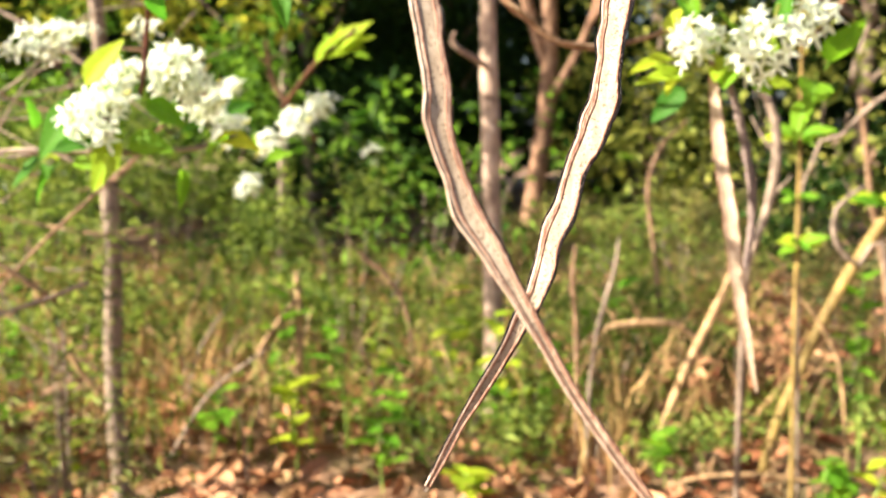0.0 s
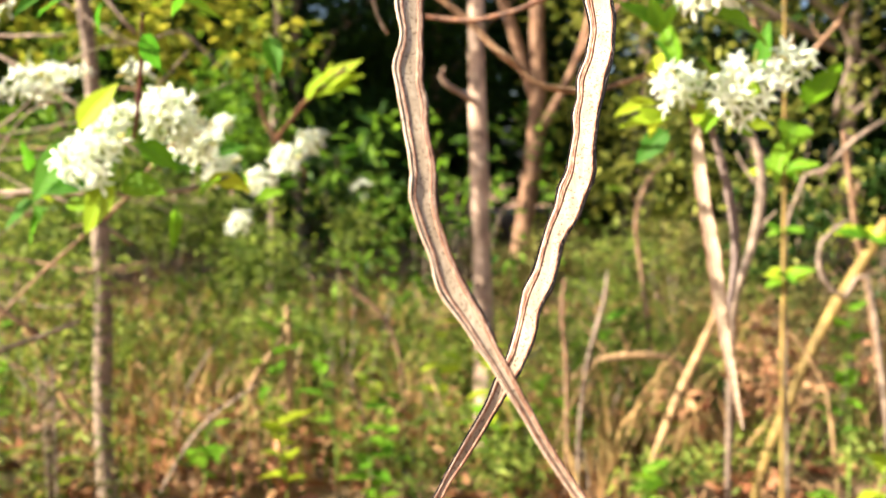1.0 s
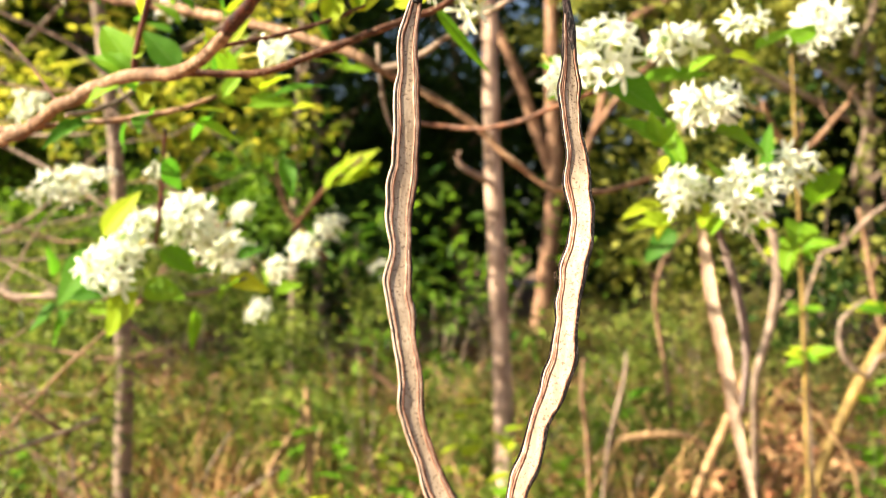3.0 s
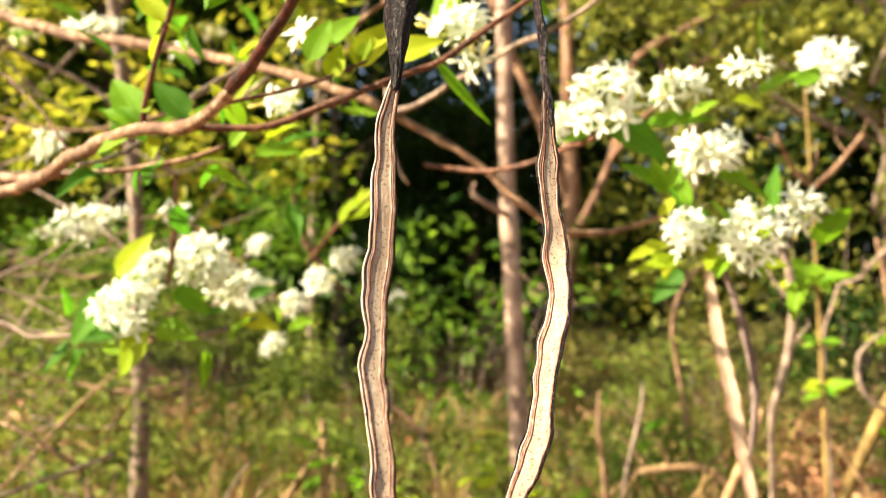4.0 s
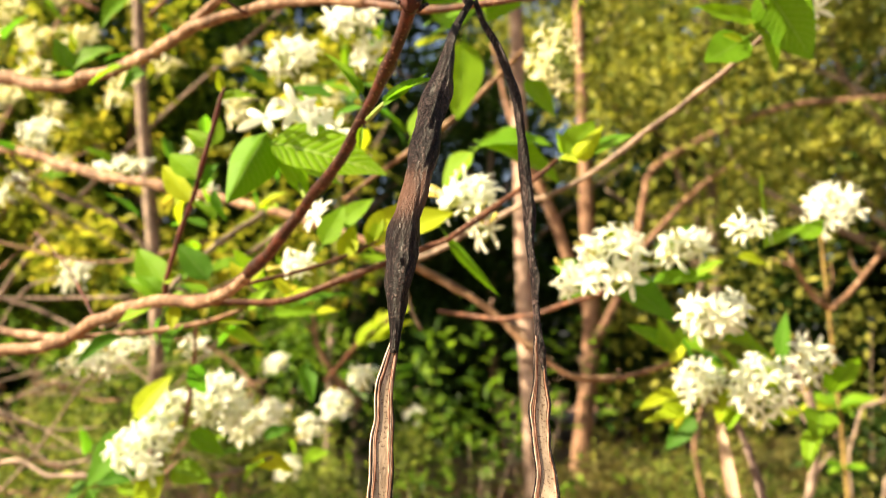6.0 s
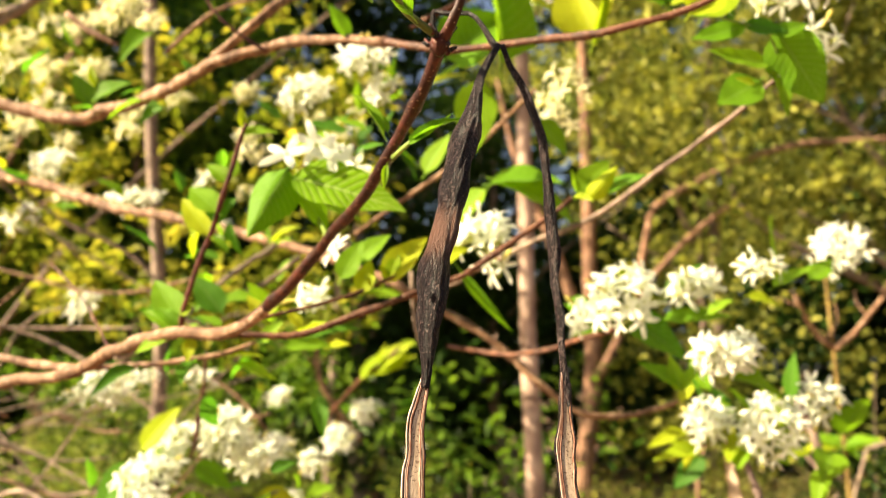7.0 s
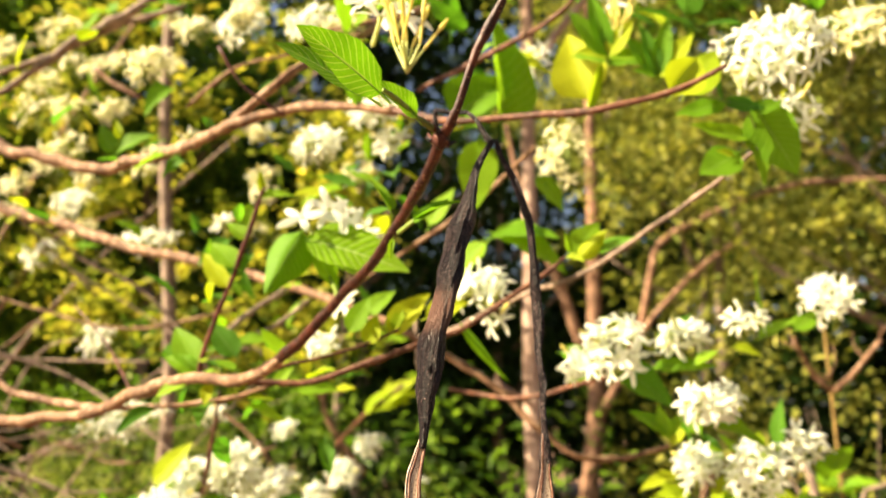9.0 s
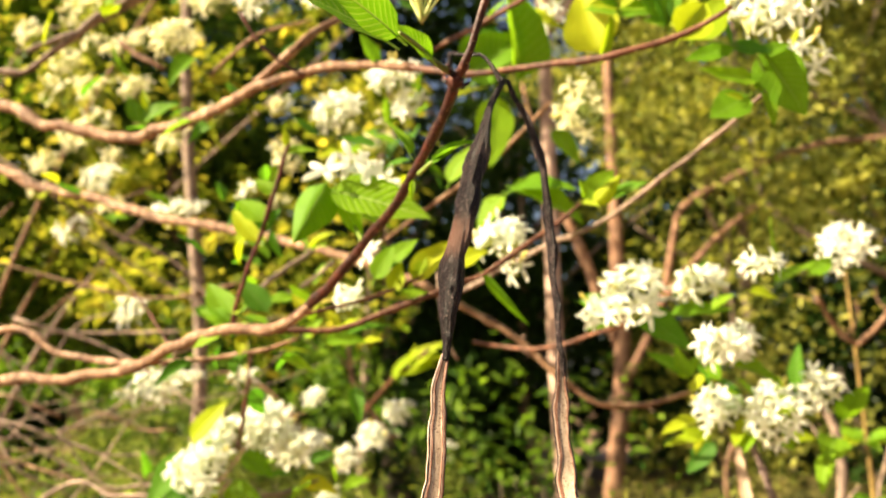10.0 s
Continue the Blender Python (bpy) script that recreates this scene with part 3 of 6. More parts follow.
def tree(x, y, trunk, limbs, clumps, count, length, crown_material, label, seed, bark=BARK_TREE, droop=0.3, ratio=0.45, shell=0.45):
    """A tree: tapered trunk, limbs and a crown of single leaves in clumps."""
    top = thing("tree", (x, y, 0), label, "tree", "trees of the wood")
    limb(top, trunk, bark, "slender trunk with pale bark", 12, "trunk")
    for pts in limbs:
        limb(top, pts, bark)
    if clumps:
        leaf_cloud("crown", [c[:3] for c in clumps], [c[3:] for c in clumps], count, length, crown_material, top, seed, droop, ratio, shell)
    return top


def scatter_clumps(rng, x0, x1, y0, y1, z0, z1, n, r0, r1):
    out = []
    for _ in range(n):
        r = rng.uniform(r0, r1)
        out.append((rng.uniform(x0, x1), rng.uniform(y0, y1), rng.uniform(z0, z1), r, r * rng.uniform(0.6, 1.0), r * rng.uniform(0.5, 0.9)))
    return out


rng = random.Random(5)
tree(0.185, 2.95, [(0.185, 2.95, -0.08, 0.038), (0.16, 2.95, 0.5, 0.034), (0.137, 2.95, 1.0, 0.031), (0.12, 2.95, 1.4, 0.027), (0.103, 2.95, 2.2, 0.024), (0.08, 2.98, 3.2, 0.022)],
     [[(0.1, 2.95, 2.4, 0.018), (0.4, 3.1, 2.9, 0.012), (0.6, 3.2, 3.4, 0.006)], [(0.1, 2.96, 2.7, 0.016), (-0.3, 3.0, 3.1, 0.01), (-0.5, 3.1, 3.6, 0.005)],
      [(0.132, 2.940, 1.217, 0.012), (0.076, 2.900, 1.247, 0.01), (0.029, 2.880, 1.271, 0.009), (0.007, 2.870, 1.300, 0.007), (0.017, 2.860, 1.323, 0.004)]],
     scatter_clumps(rng, -0.8, 0.9, 2.7, 3.6, 2.75, 3.7, 9, 0.25, 0.45), 2600, 0.07, CROWN_GREEN, "young tree with a slender pale trunk", 11)
tree(-0.85, 2.3, [(-0.83, 2.3, -0.08, 0.03), (-0.852, 2.3, 0.15, 0.026), (-0.864, 2.31, 0.4, 0.024), (-0.851, 2.3, 0.7, 0.023), (-0.868, 2.31, 1.0, 0.02), (-0.872, 2.3, 1.3, 0.018), (-0.955, 2.3, 2.1, 0.016), (-1.0, 2.35, 3.3, 0.012)],
     [[(-0.97, 2.32, 2.5, 0.012), (-0.75, 2.4, 2.9, 0.008), (-0.5, 2.5, 3.3, 0.004)]],
     scatter_clumps(rng, -1.6, -0.4, 2.1, 2.9, 2.9, 3.8, 8, 0.2, 0.4), 2200, 0.06, CROWN_GREEN, "young tree with a thin trunk, sunlit on one side", 12, BARK_GREY)
tree(0.56, 6.2, [(0.52, 6.2, -0.14, 0.085), (0.556, 6.2, 0.15, 0.075), (0.624, 6.2, 0.74, 0.064), (0.68, 6.2, 1.36, 0.06), (0.66, 6.2, 1.91, 0.052), (0.654, 6.2, 2.44, 0.046), (0.64, 6.2, 3.0, 0.04), (0.617, 6.2, 3.9, 0.03), (0.6, 6.2, 4.8, 0.015)],
     [[(0.66, 6.2, 1.45, 0.04), (0.53, 6.2, 1.81, 0.04), (0.394, 6.2, 2.19, 0.036), (0.271, 6.2, 2.47, 0.032), (0.124, 6.2, 2.86, 0.022), (0.0, 6.2, 3.4, 0.01)],
      [(0.683, 6.000, 1.240, 0.0324), (0.799, 6.000, 1.449, 0.0288), (0.934, 6.000, 1.773, 0.0259), (1.001, 6.000, 2.082, 0.0245), (1.042, 6.000, 2.278, 0.0238), (1.066, 6.000, 2.373, 0.0259), (1.167, 6.000, 2.466, 0.0259), (1.402, 6.000, 2.596, 0.0245), (1.691, 6.000, 2.730, 0.0230), (2.052, 6.000, 2.842, 0.0216), (2.358, 6.000, 2.865, 0.0202), (2.734, 6.000, 2.892, 0.0158), (3.297, 6.000, 2.996, 0.0058)],
      [(0.907, 5.950, 1.711, 0.0216), (1.040, 5.950, 1.903, 0.0216), (1.157, 5.950, 2.031, 0.0216), (1.326, 5.950, 2.211, 0.0202), (1.539, 5.950, 2.374, 0.0158), (1.726, 5.950, 2.493, 0.0072)]],
     scatter_clumps(rng, -0.6, 2.0, 5.9, 7.2, 3.9, 5.4, 12, 0.35, 0.6) + scatter_clumps(random.Random(16), 0.45, 2.3, 5.4, 5.9, 2.3, 3.9, 15, 0.18, 0.42), 6500, 0.07, CROWN_OLIVE, "forked tree with pinkish-tan bark", 13, BARK_PINK)

# Olive-leaved trees that close the view on the right; green ones in the middle and on the left, the middle two with
# shade put into their leaf colour.
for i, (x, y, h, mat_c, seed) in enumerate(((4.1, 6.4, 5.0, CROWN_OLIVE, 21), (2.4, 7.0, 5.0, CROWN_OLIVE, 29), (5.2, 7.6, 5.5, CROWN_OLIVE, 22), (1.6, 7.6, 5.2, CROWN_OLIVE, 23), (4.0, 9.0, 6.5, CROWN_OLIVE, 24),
                                            (-1.2, 8.0, 4.0, CROWN_SHADE, 25), (-3.2, 7.3, 4.4, CROWN_GREEN, 26), (-5.2, 7.6, 5.0, CROWN_GREEN, 27), (0.2, 9.4, 4.2, CROWN_SHADE, 28))):
    r = random.Random(seed)
    lean = r.uniform(-0.3, 0.3)
    cl = scatter_clumps(r, x - 1.5, x + 1.5, y - 0.8, y + 0.9, (2.6 if 2 < x < 4.5 else 2.0) if x > 0.5 else 1.2, h, 20 if x > 0.5 else 26, 0.3, 0.65)
    lean += 1.7 if x == 2.4 else 0.0
    tree(x, y, [(x + (1.7 if x == 2.4 else 0.0), y, -0.1, 0.07), (x + lean, y, 1.2, 0.055), (x + lean, y, h * 0.7, 0.035), (x + lean * 1.2, y, h, 0.02)],
         [[(x + lean * 0.4, y, 1.4 + 0.5 * k, 0.03), (x + r.uniform(-0.8, 0.8), y - 0.2, 2.0 + 0.5 * k, 0.02), (x + r.uniform(-1.3, 1.3), y - 0.4, 2.5 + 0.6 * k, 0.008)] for k in range(4)],
         cl, 12000 if x in (-3.2, -1.2) else (12000 if x > 0.5 else 8000), 0.062 if x > 0.5 else 0.085, mat_c, "leafy tree with hanging olive leaves" if mat_c is CROWN_OLIVE else "leafy tree with a dense green crown", seed, BARK_GREY, droop=0.9 if mat_c is CROWN_OLIVE else 0.3)

tree(-0.85, 5.1, [(-0.95, 5.1, -0.1, 0.03), (-0.93, 5.1, 1.2, 0.024), (-0.88, 5.1, 2.3, 0.016), (-0.8, 5.1, 3.1, 0.006)], [[(-0.9, 5.1, 1.9, 0.012), (-0.7, 5.0, 2.3, 0.008), (-0.55, 5.0, 2.6, 0.004)]],
     scatter_clumps(random.Random(14), -1.3, -0.5, 4.8, 5.3, 2.1, 3.1, 9, 0.16, 0.3), 420, 0.085, SHRUB_LEAF, "young tree with a few bright green leaves", 14, BARK_GREY)

# Tall trees added beside the glade, mostly out of view; the left ones are placed to shade the middle of the wood.
for x, y, h, seed in ((-4.6, 6.8, 5.6, 31), (-6.2, 7.6, 7.0, 32), (-5.0, 9.4, 8.5, 33), (-8.5, 8.0, 8.0, 34), (-7.6, 9.6, 9.0, 43), (-10.2, 9.0, 9.5, 44), (7.5, 4.0, 7.0, 35), (-6.5, -5.5, 5.0, 36), (4.5, -5.5, 6.5, 37), (0.5, -8.0, 5.5, 38), (7.5, -1.5, 6.5, 39)):
    r = random.Random(seed)
    cl = scatter_clumps(r, x - 1.6, x + 1.6, y - 1.5, y + 1.5, h * 0.33, h, 26, 0.6, 1.1)
    tree(x, y, [(x, y, -0.1, 0.14), (x + 0.1, y, 1.5, 0.12), (x, y + 0.1, h * 0.7, 0.07), (x, y, h, 0.02)],
         [[(x, y, h * 0.35 + 0.6 * k, 0.05), (x + r.uniform(-0.9, 0.9), y + r.uniform(-0.6, 0.6), h * 0.45 + 0.6 * k, 0.03), (x + r.uniform(-1.5, 1.5), y + r.uniform(-1, 1), h * 0.5 + 0.7 * k, 0.01)] for k in range(4)],
         cl, 24000 if x in (-4.6, -5.0) else 11000, 0.13, CROWN_GREEN, "added tall leafy tree with a broad green crown, mostly out of view", seed)

# The wood behind: uncountable foliage that reaches down to the ground, its shade put into near-black leaves.
r = random.Random(40)
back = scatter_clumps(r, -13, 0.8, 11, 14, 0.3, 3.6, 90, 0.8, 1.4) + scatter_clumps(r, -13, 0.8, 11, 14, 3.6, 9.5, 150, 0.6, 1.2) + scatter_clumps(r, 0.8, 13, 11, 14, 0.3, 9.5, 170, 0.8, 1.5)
tagged(leaf_cloud("far_woods", [c[:3] for c in back], [c[3:] for c in back], 115000, 0.2, CROWN_SHADE, None, 41, 0.4, 0.5, 0.3), "dense woods in the distance, shade put into the leaf colour", "woods")
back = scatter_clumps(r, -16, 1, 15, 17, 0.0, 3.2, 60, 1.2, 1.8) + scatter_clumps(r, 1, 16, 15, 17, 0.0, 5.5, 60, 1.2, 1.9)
tagged(leaf_cloud("far_woods", [c[:3] for c in back], [c[3:] for c in back], 26000, 0.34, CROWN_SHADE, None, 42, 0.4, 0.6, 0.2), "dense woods in the distance, shade put into the leaf colour", "woods")


# ---- undergrowth ----
def bush(x, y, w, d, h, count, length, material, label, seed, n=9, droop=0.2, ratio=0.42):
    r = random.Random(seed)
    top = thing("bush", (x, y, 0), label, "bush", "undergrowth bushes")
    for k in range(4):
        a, b = r.uniform(-0.5, 0.5) * w, r.uniform(-0.4, 0.4) * d
        limb(top, [(x + a * 0.2, y + b * 0.2, -0.05, 0.006), (x + a * 0.6, y + b * 0.5, h * 0.35, 0.004), (x + a, y + b, h * 0.62, 0.002)], BARK_GREY, name="stem", seg=6)
    cl = scatter_clumps(r, x - w, x + w, y - d, y + d, 0.12 * h, h * 0.88, n + 6, 0.09 * h + 0.05, 0.2 * h + 0.08)
    if "feathery" in label or "dry-edged" in label:
        count, length, ratio = int(count * 1.9), length * 0.85, 0.24
    leaf_cloud("foliage", [c[:3] for c in cl], [c[3:] for c in cl], count, length, material, top, seed, droop, ratio, 0.3)
    return top


# The near-black bushes at the wood's edge carry painted shade in their leaves.
for args in ((0.85, 3.3, 0.45, 0.3, 0.5, 900, 0.045, HERB, "feathery light green bush in the undergrowth", 44), (1.55, 3.6, 0.5, 0.3, 0.65, 1000, 0.045, HERB_DRY, "feathery light green bush in the undergrowth", 43), (2.3, 5.7, 0.8, 0.35, 2.1, 800, 0.07, CROWN_OLIVE, "olive bush at the wood's edge", 49), (0.0, 2.6, 0.3, 0.15, 0.3, 420, 0.04, HERB, "feathery light green bush in the undergrowth", 45), (0.5, 2.9, 0.3, 0.2, 0.5, 700, 0.04, HERB, "feathery light green bush in the undergrowth", 46), (-0.88, 2.0, 0.16, 0.1, 0.42, 260, 0.04, HERB_DRY, "feathery light green bush in the undergrowth", 47), (-0.4, 3.5, 0.45, 0.3, 0.55, 800, 0.045, HERB, "feathery light green bush in the undergrowth", 64), (0.45, 3.7, 0.4, 0.3, 0.55, 1000, 0.045, HERB, "feathery light green bush in the undergrowth", 65), (0.75, 3.1, 0.5, 0.3, 0.34, 320, 0.05, LITTER, "dry brown brushwood in the undergrowth", 66), (0.1, 2.95, 0.4, 0.25, 0.22, 220, 0.05, LITTER, "dry brown brushwood in the undergrowth", 67), (1.5, 3.3, 0.5, 0.3, 0.5, 400, 0.05, LITTER, "dry brown brushwood in the undergrowth", 68), (-0.55, 2.8, 0.4, 0.25, 0.2, 200, 0.05, LITTER, "dry brown brushwood in the undergrowth", 69), (-1.9, 3.6, 0.7, 0.5, 1.15, 2600, 0.05, UNDER_LEAF, "feathery light green bush in the undergrowth", 51), (-0.95, 4.0, 0.6, 0.4, 0.95, 2600, 0.05, UNDER_LEAF, "feathery light green bush in the undergrowth", 52),
             (-0.1, 4.6, 0.5, 0.4, 1.15, 280, 0.085, CROWN_GREEN, "low bush with glossy green leaves", 53), (0.15, 5.2, 0.6, 0.4, 1.45, 220, 0.1, CROWN_GREEN, "low bush with glossy green leaves", 54),
             (1.0, 4.9, 0.7, 0.4, 0.85, 2800, 0.05, HERB_DRY, "dry-edged olive bush in the undergrowth", 55), (2.1, 4.3, 0.6, 0.4, 1.0, 1100, 0.055, CROWN_SHADE, "low bush at the wood's edge, shade put into the leaf colour", 56),
             (3.0, 5.0, 0.8, 0.6, 1.4, 1800, 0.06, CROWN_SHADE, "low bush at the wood's edge, shade put into the leaf colour", 57), (-2.9, 4.8, 0.8, 0.6, 1.4, 2600, 0.06, CROWN_GREEN, "tall leafy green bush at the wood's edge", 58),
             (-1.7, 5.4, 0.8, 0.5, 1.9, 2600, 0.07, CROWN_GREEN, "tall leafy green bush at the wood's edge", 59), (-0.7, 6.4, 0.7, 0.5, 1.7, 2000, 0.075, CROWN_SHADE, "tall bush at the wood's edge, shade put into the leaf colour", 60),
             (-1.7, 2.6, 0.35, 0.3, 0.75, 1100, 0.045, UNDER_LEAF, "feathery light green bush in the undergrowth", 61), (1.75, 5.9, 0.7, 0.4, 1.6, 1300, 0.07, CROWN_OLIVE, "olive bush at the wood's edge", 62), (1.35, 6.7, 0.55, 0.35, 2.6, 1300, 0.085, CROWN_OLIVE, "olive bush at the wood's edge", 48),
             (-2.4, 2.3, 0.4, 0.4, 1.0, 1500, 0.055, UNDER_LEAF, "tall leafy green bush at the wood's edge", 63)):
    bush(*args)
for x, y, w, h, count, seed in ((-0.86, 2.02, 0.16, 0.9, 300, 301), (-1.3, 2.4, 0.3, 0.95, 380, 303), (-0.35, 3.6, 0.5, 1.0, 800, 302), (0.05, 3.2, 0.4, 0.5, 450, 304), (1.2, 4.3, 0.5, 0.8, 800, 306)):
    bush(x, y, w, w * 0.6, h, count, 0.045, UNDER_LEAF if seed % 2 else HERB, "feathery light green bush in the undergrowth", seed)


def herb(x, y, h, n, seed, material):
    """A small plant: a bent stem with a few pairs of oval leaves."""
    r = random.Random(seed)
    z = ground_height(x, y)
    top = thing("herb", (x, y, z), "small bright green herb growing in the litter", "plant", "herbs in the litter")
    tipx, tipy = x + r.uniform(-0.08, 0.08), y + r.uniform(-0.06, 0.06)
    st = branch(top, [(x, y, z - 0.02, 0.004), ((x + tipx) / 2 + r.uniform(-0.02, 0.02), (y + tipy) / 2, z + h * 0.5, 0.003), (tipx, tipy, z + h, 0.002)], STEM_GREEN, "", 5, 0.04, 0, 0, "stem")
    for k in range(n):
        f = 0.35 + 0.65 * (k + 1) / n
        a = k * 2.4 + r.uniform(-0.4, 0.4)
        b = Vector((x + (tipx - x) * f, y + (tipy - y) * f, z + h * f))
        ln = r.uniform(0.05, 0.1)
        leaf(st, b, b + Vector((math.cos(a) * ln, math.sin(a) * ln, r.uniform(-0.2, 0.6) * ln)), material, k % 4, (0, 0, 1), 1.25)
    return top


for i, (x, y, h) in enumerate(((1.07, 2.2, 0.33), (1.03, 2.25, 0.2), (1.25, 2.6, 0.62), (0.1, 2.35, 0.1), (0.3, 2.9, 0.3), (0.75, 3.1, 0.3), (-1.05, 2.4, 0.18), (-1.3, 2.5, 0.3), (0.5, 3.4, 0.35), (-0.2, 3.3, 0.25), (0.95, 3.6, 0.4), (1.5, 3.2, 0.5), (-0.5, 3.0, 0.2), (-1.5, 3.0, 0.45), (0.12, 2.7, 0.28), (1.6, 2.9, 0.3), (-0.7, 2.6, 0.25), (0.65, 2.5, 0.15), (-0.42, 2.5, 0.3), (-0.3, 2.75, 0.42), (-0.1, 2.6, 0.36), (0.22, 2.7, 0.45), (0.42, 2.75, 0.3), (-0.58, 2.9, 0.5), (0.02, 3.0, 0.5), (0.55, 3.0, 0.5), (-0.16, 2.45, 0.2))):
    herb(x, y, h, 9, 70 + i, LEAF_YELLOW if i % 3 == 0 else LEAF_FRESH)


def tussocks(name, count, x0, x1, y0, y1, height, material, label, seed, width=0.004):
    """Thin upright blades and stalks in uneven tufts."""
    g = np.random.default_rng(seed)
    hub = np.stack([g.uniform(x0, x1, count // 12), g.uniform(y0, y1, count // 12)], 1)
    at_hub = hub[g.integers(0, len(hub), count)] + g.normal(size=(count, 2)) * 0.07
    h = height * g.uniform(0.3, 1.15, count)
    a = g.uniform(0, 2 * np.pi, count)
    lean = g.uniform(0.05, 0.7, count) * h
    base = np.column_stack([at_hub, np.full(count, -0.03)])
    mid = base + np.column_stack([np.cos(a) * lean * 0.35, np.sin(a) * lean * 0.35, h * 0.6])
    tip = base + np.column_stack([np.cos(a) * lean, np.sin(a) * lean, h])
    side = np.column_stack([np.sin(a + 0.6), -np.cos(a + 0.6), np.zeros(count)]) * width * g.uniform(0.5, 1.4, count)[:, None]
    v = np.stack([base - side, base + side, mid + side * 0.8, tip, mid - side * 0.8], 1).reshape(-1, 3)
    k = np.arange(count)[:, None] * 5
    quads = (k + np.array([0, 1, 2, 4])).tolist()
    tris = (k + np.array([4, 2, 3])).tolist()
    me = bpy.data.meshes.new(name)
    me.from_pydata(v.tolist(), [], quads + tris)
    me.materials.append(material)
    tagged(new(name, me), label, "grass", kind="stuff")


STRAW_LEAF = leaf_material("dry_grass", (0.3, 0.17, 0.08), (0.6, 0.42, 0.22), (1.1, 1.0, 0.8), island=True, rough=0.7, trans=0.25)
tussocks("dry_grass", 4400, -2.4, 3.0, 2.7, 5.6, 0.38, STRAW_LEAF, "dry straw-coloured grass stalks among the litter", 81)
tussocks("tall_dry_grass", 200, 0.1, 1.1, 2.5, 3.3, 0.5, STRAW_LEAF, "tall thin straw-coloured stalks standing in the undergrowth", 83, 0.0045)
tussocks("green_grass", 1200, -3.0, 3.0, 2.6, 6.0, 0.3, HERB, "thin green grass and weeds", 82, 0.006)


def litter():
    """Dry curled leaves strewn over the ground."""
    g = np.random.default_rng(90)
    n = 14000
    far = g.random(n) < 0.35
    cs = np.column_stack([g.normal(0, 1, n) * np.where(far, 6.0, 2.3), 3.6 + g.normal(0, 1, n) * np.where(far, 5.5, 1.9), np.full(n, 0.02)])
    leaf_cloud("leaf_litter", cs, np.full((n, 3), 0.02), n, 0.085, LITTER, None, 91, 0.0, 0.55, 0.2, 0.25)


litter()
tagged(bpy.data.objects["leaf_litter"], "brown dry fallen leaves strewn over the ground", "leaf litter")

low = scatter_clumps(random.Random(95), -2.6, 0.1, 2.6, 5.5, 0.02, 0.3, 110, 0.07, 0.18) + scatter_clumps(random.Random(94), 0.0, 2.8, 2.4, 5.5, 0.02, 0.28, 95, 0.07, 0.17)
tagged(leaf_cloud("low_weeds", [c[:3] for c in low], [c[3:] for c in low], 15000, 0.04, HERB, None, 96, 0.1, 0.26, 0.2), "low green weeds over the litter", "weeds")


def stem(pts, material, label):
    top = thing("dry_stem", (pts[-1][0], pts[-1][1], pts[-1][2]), label, "plant stem", "stems in the undergrowth")
    stalk = limb(top, pts, material, name="stalk", seg=7)
    q = random.Random(int(abs(pts[0][0] * 977 + pts[0][2] * 331)))
    for k in range(min(3, len(pts) - 1) if pts[0][3] < 0.0105 else 0):
        p = Vector(pts[k][:3]).lerp(Vector(pts[k + 1][:3]), q.random())
        w = pts[k][3] * 0.5
        d = Vector((q.gauss(0, 0.6), q.gauss(0, 0.4), 0.7)).normalized() * q.uniform(6, 14) * pts[k + 1][3]
        limb(stalk, [(*p, w), (*(p + d * 0.5 + Vector((q.gauss(0, 0.1), 0, 0)) * d.length), w * 0.75), (*(p + d), w * 0.35)], material, name="twig", seg=5)
    return top


stem([(0.669, 2.000, 1.136, 0.0062), (0.707, 2.000, 1.064, 0.0099), (0.717, 2.000, 0.967, 0.011), (0.701, 2.000, 0.856, 0.0099), (0.671, 2.000, 0.755, 0.0093), (0.686, 2.050, 0.643, 0.0082), (0.705, 2.100, 0.483, 0.0078), (0.727, 2.150, 0.256, 0.008), (0.762, 2.200, -0.143, 0.0082)], BARK_GREY, "pale curved grey stem of an undergrowth shrub")
stem([(0.835, 2.250, 1.506, 0.0032), (0.844, 2.250, 1.350, 0.0040), (0.859, 2.250, 1.083, 0.0047), (0.873, 2.250, 0.806, 0.0062), (0.885, 2.250, 0.519, 0.0062), (0.902, 2.250, 0.221, 0.0062), (0.919, 2.250, -0.088, 0.0062)], STALK_YELLOW, "upright yellowish stem with tufts of leaves")
stem([(1.307, 2.600, 0.888, 0.0158), (1.231, 2.600, 0.740, 0.0189), (1.168, 2.600, 0.623, 0.0189), (1.098, 2.600, 0.471, 0.0168), (1.029, 2.600, 0.281, 0.0168), (0.988, 2.600, 0.159, 0.0158), (0.952, 2.600, -0.054, 0.0158)], STALK_YELLOW, "thick yellow dry stalk leaning")
stem([(0.823, 2.550, 0.658, 0.0080), (0.775, 2.550, 0.525, 0.0128), (0.703, 2.550, 0.358, 0.0134), (0.654, 2.550, 0.204, 0.0128), (0.597, 2.550, 0.048, 0.0116), (0.555, 2.550, -0.129, 0.0103)], STRAW, "tan dry stick leaning")
stem([(-1.309, 2.500, 0.646, 0.0081), (-1.201, 2.500, 0.593, 0.0087), (-1.132, 2.500, 0.529, 0.0105), (-1.081, 2.500, 0.416, 0.0099), (-1.036, 2.500, 0.327, 0.0087), (-0.967, 2.500, 0.236, 0.0068), (-0.926, 2.500, -0.0002, 0.0068)], STRAW, "bent pale dry stick")
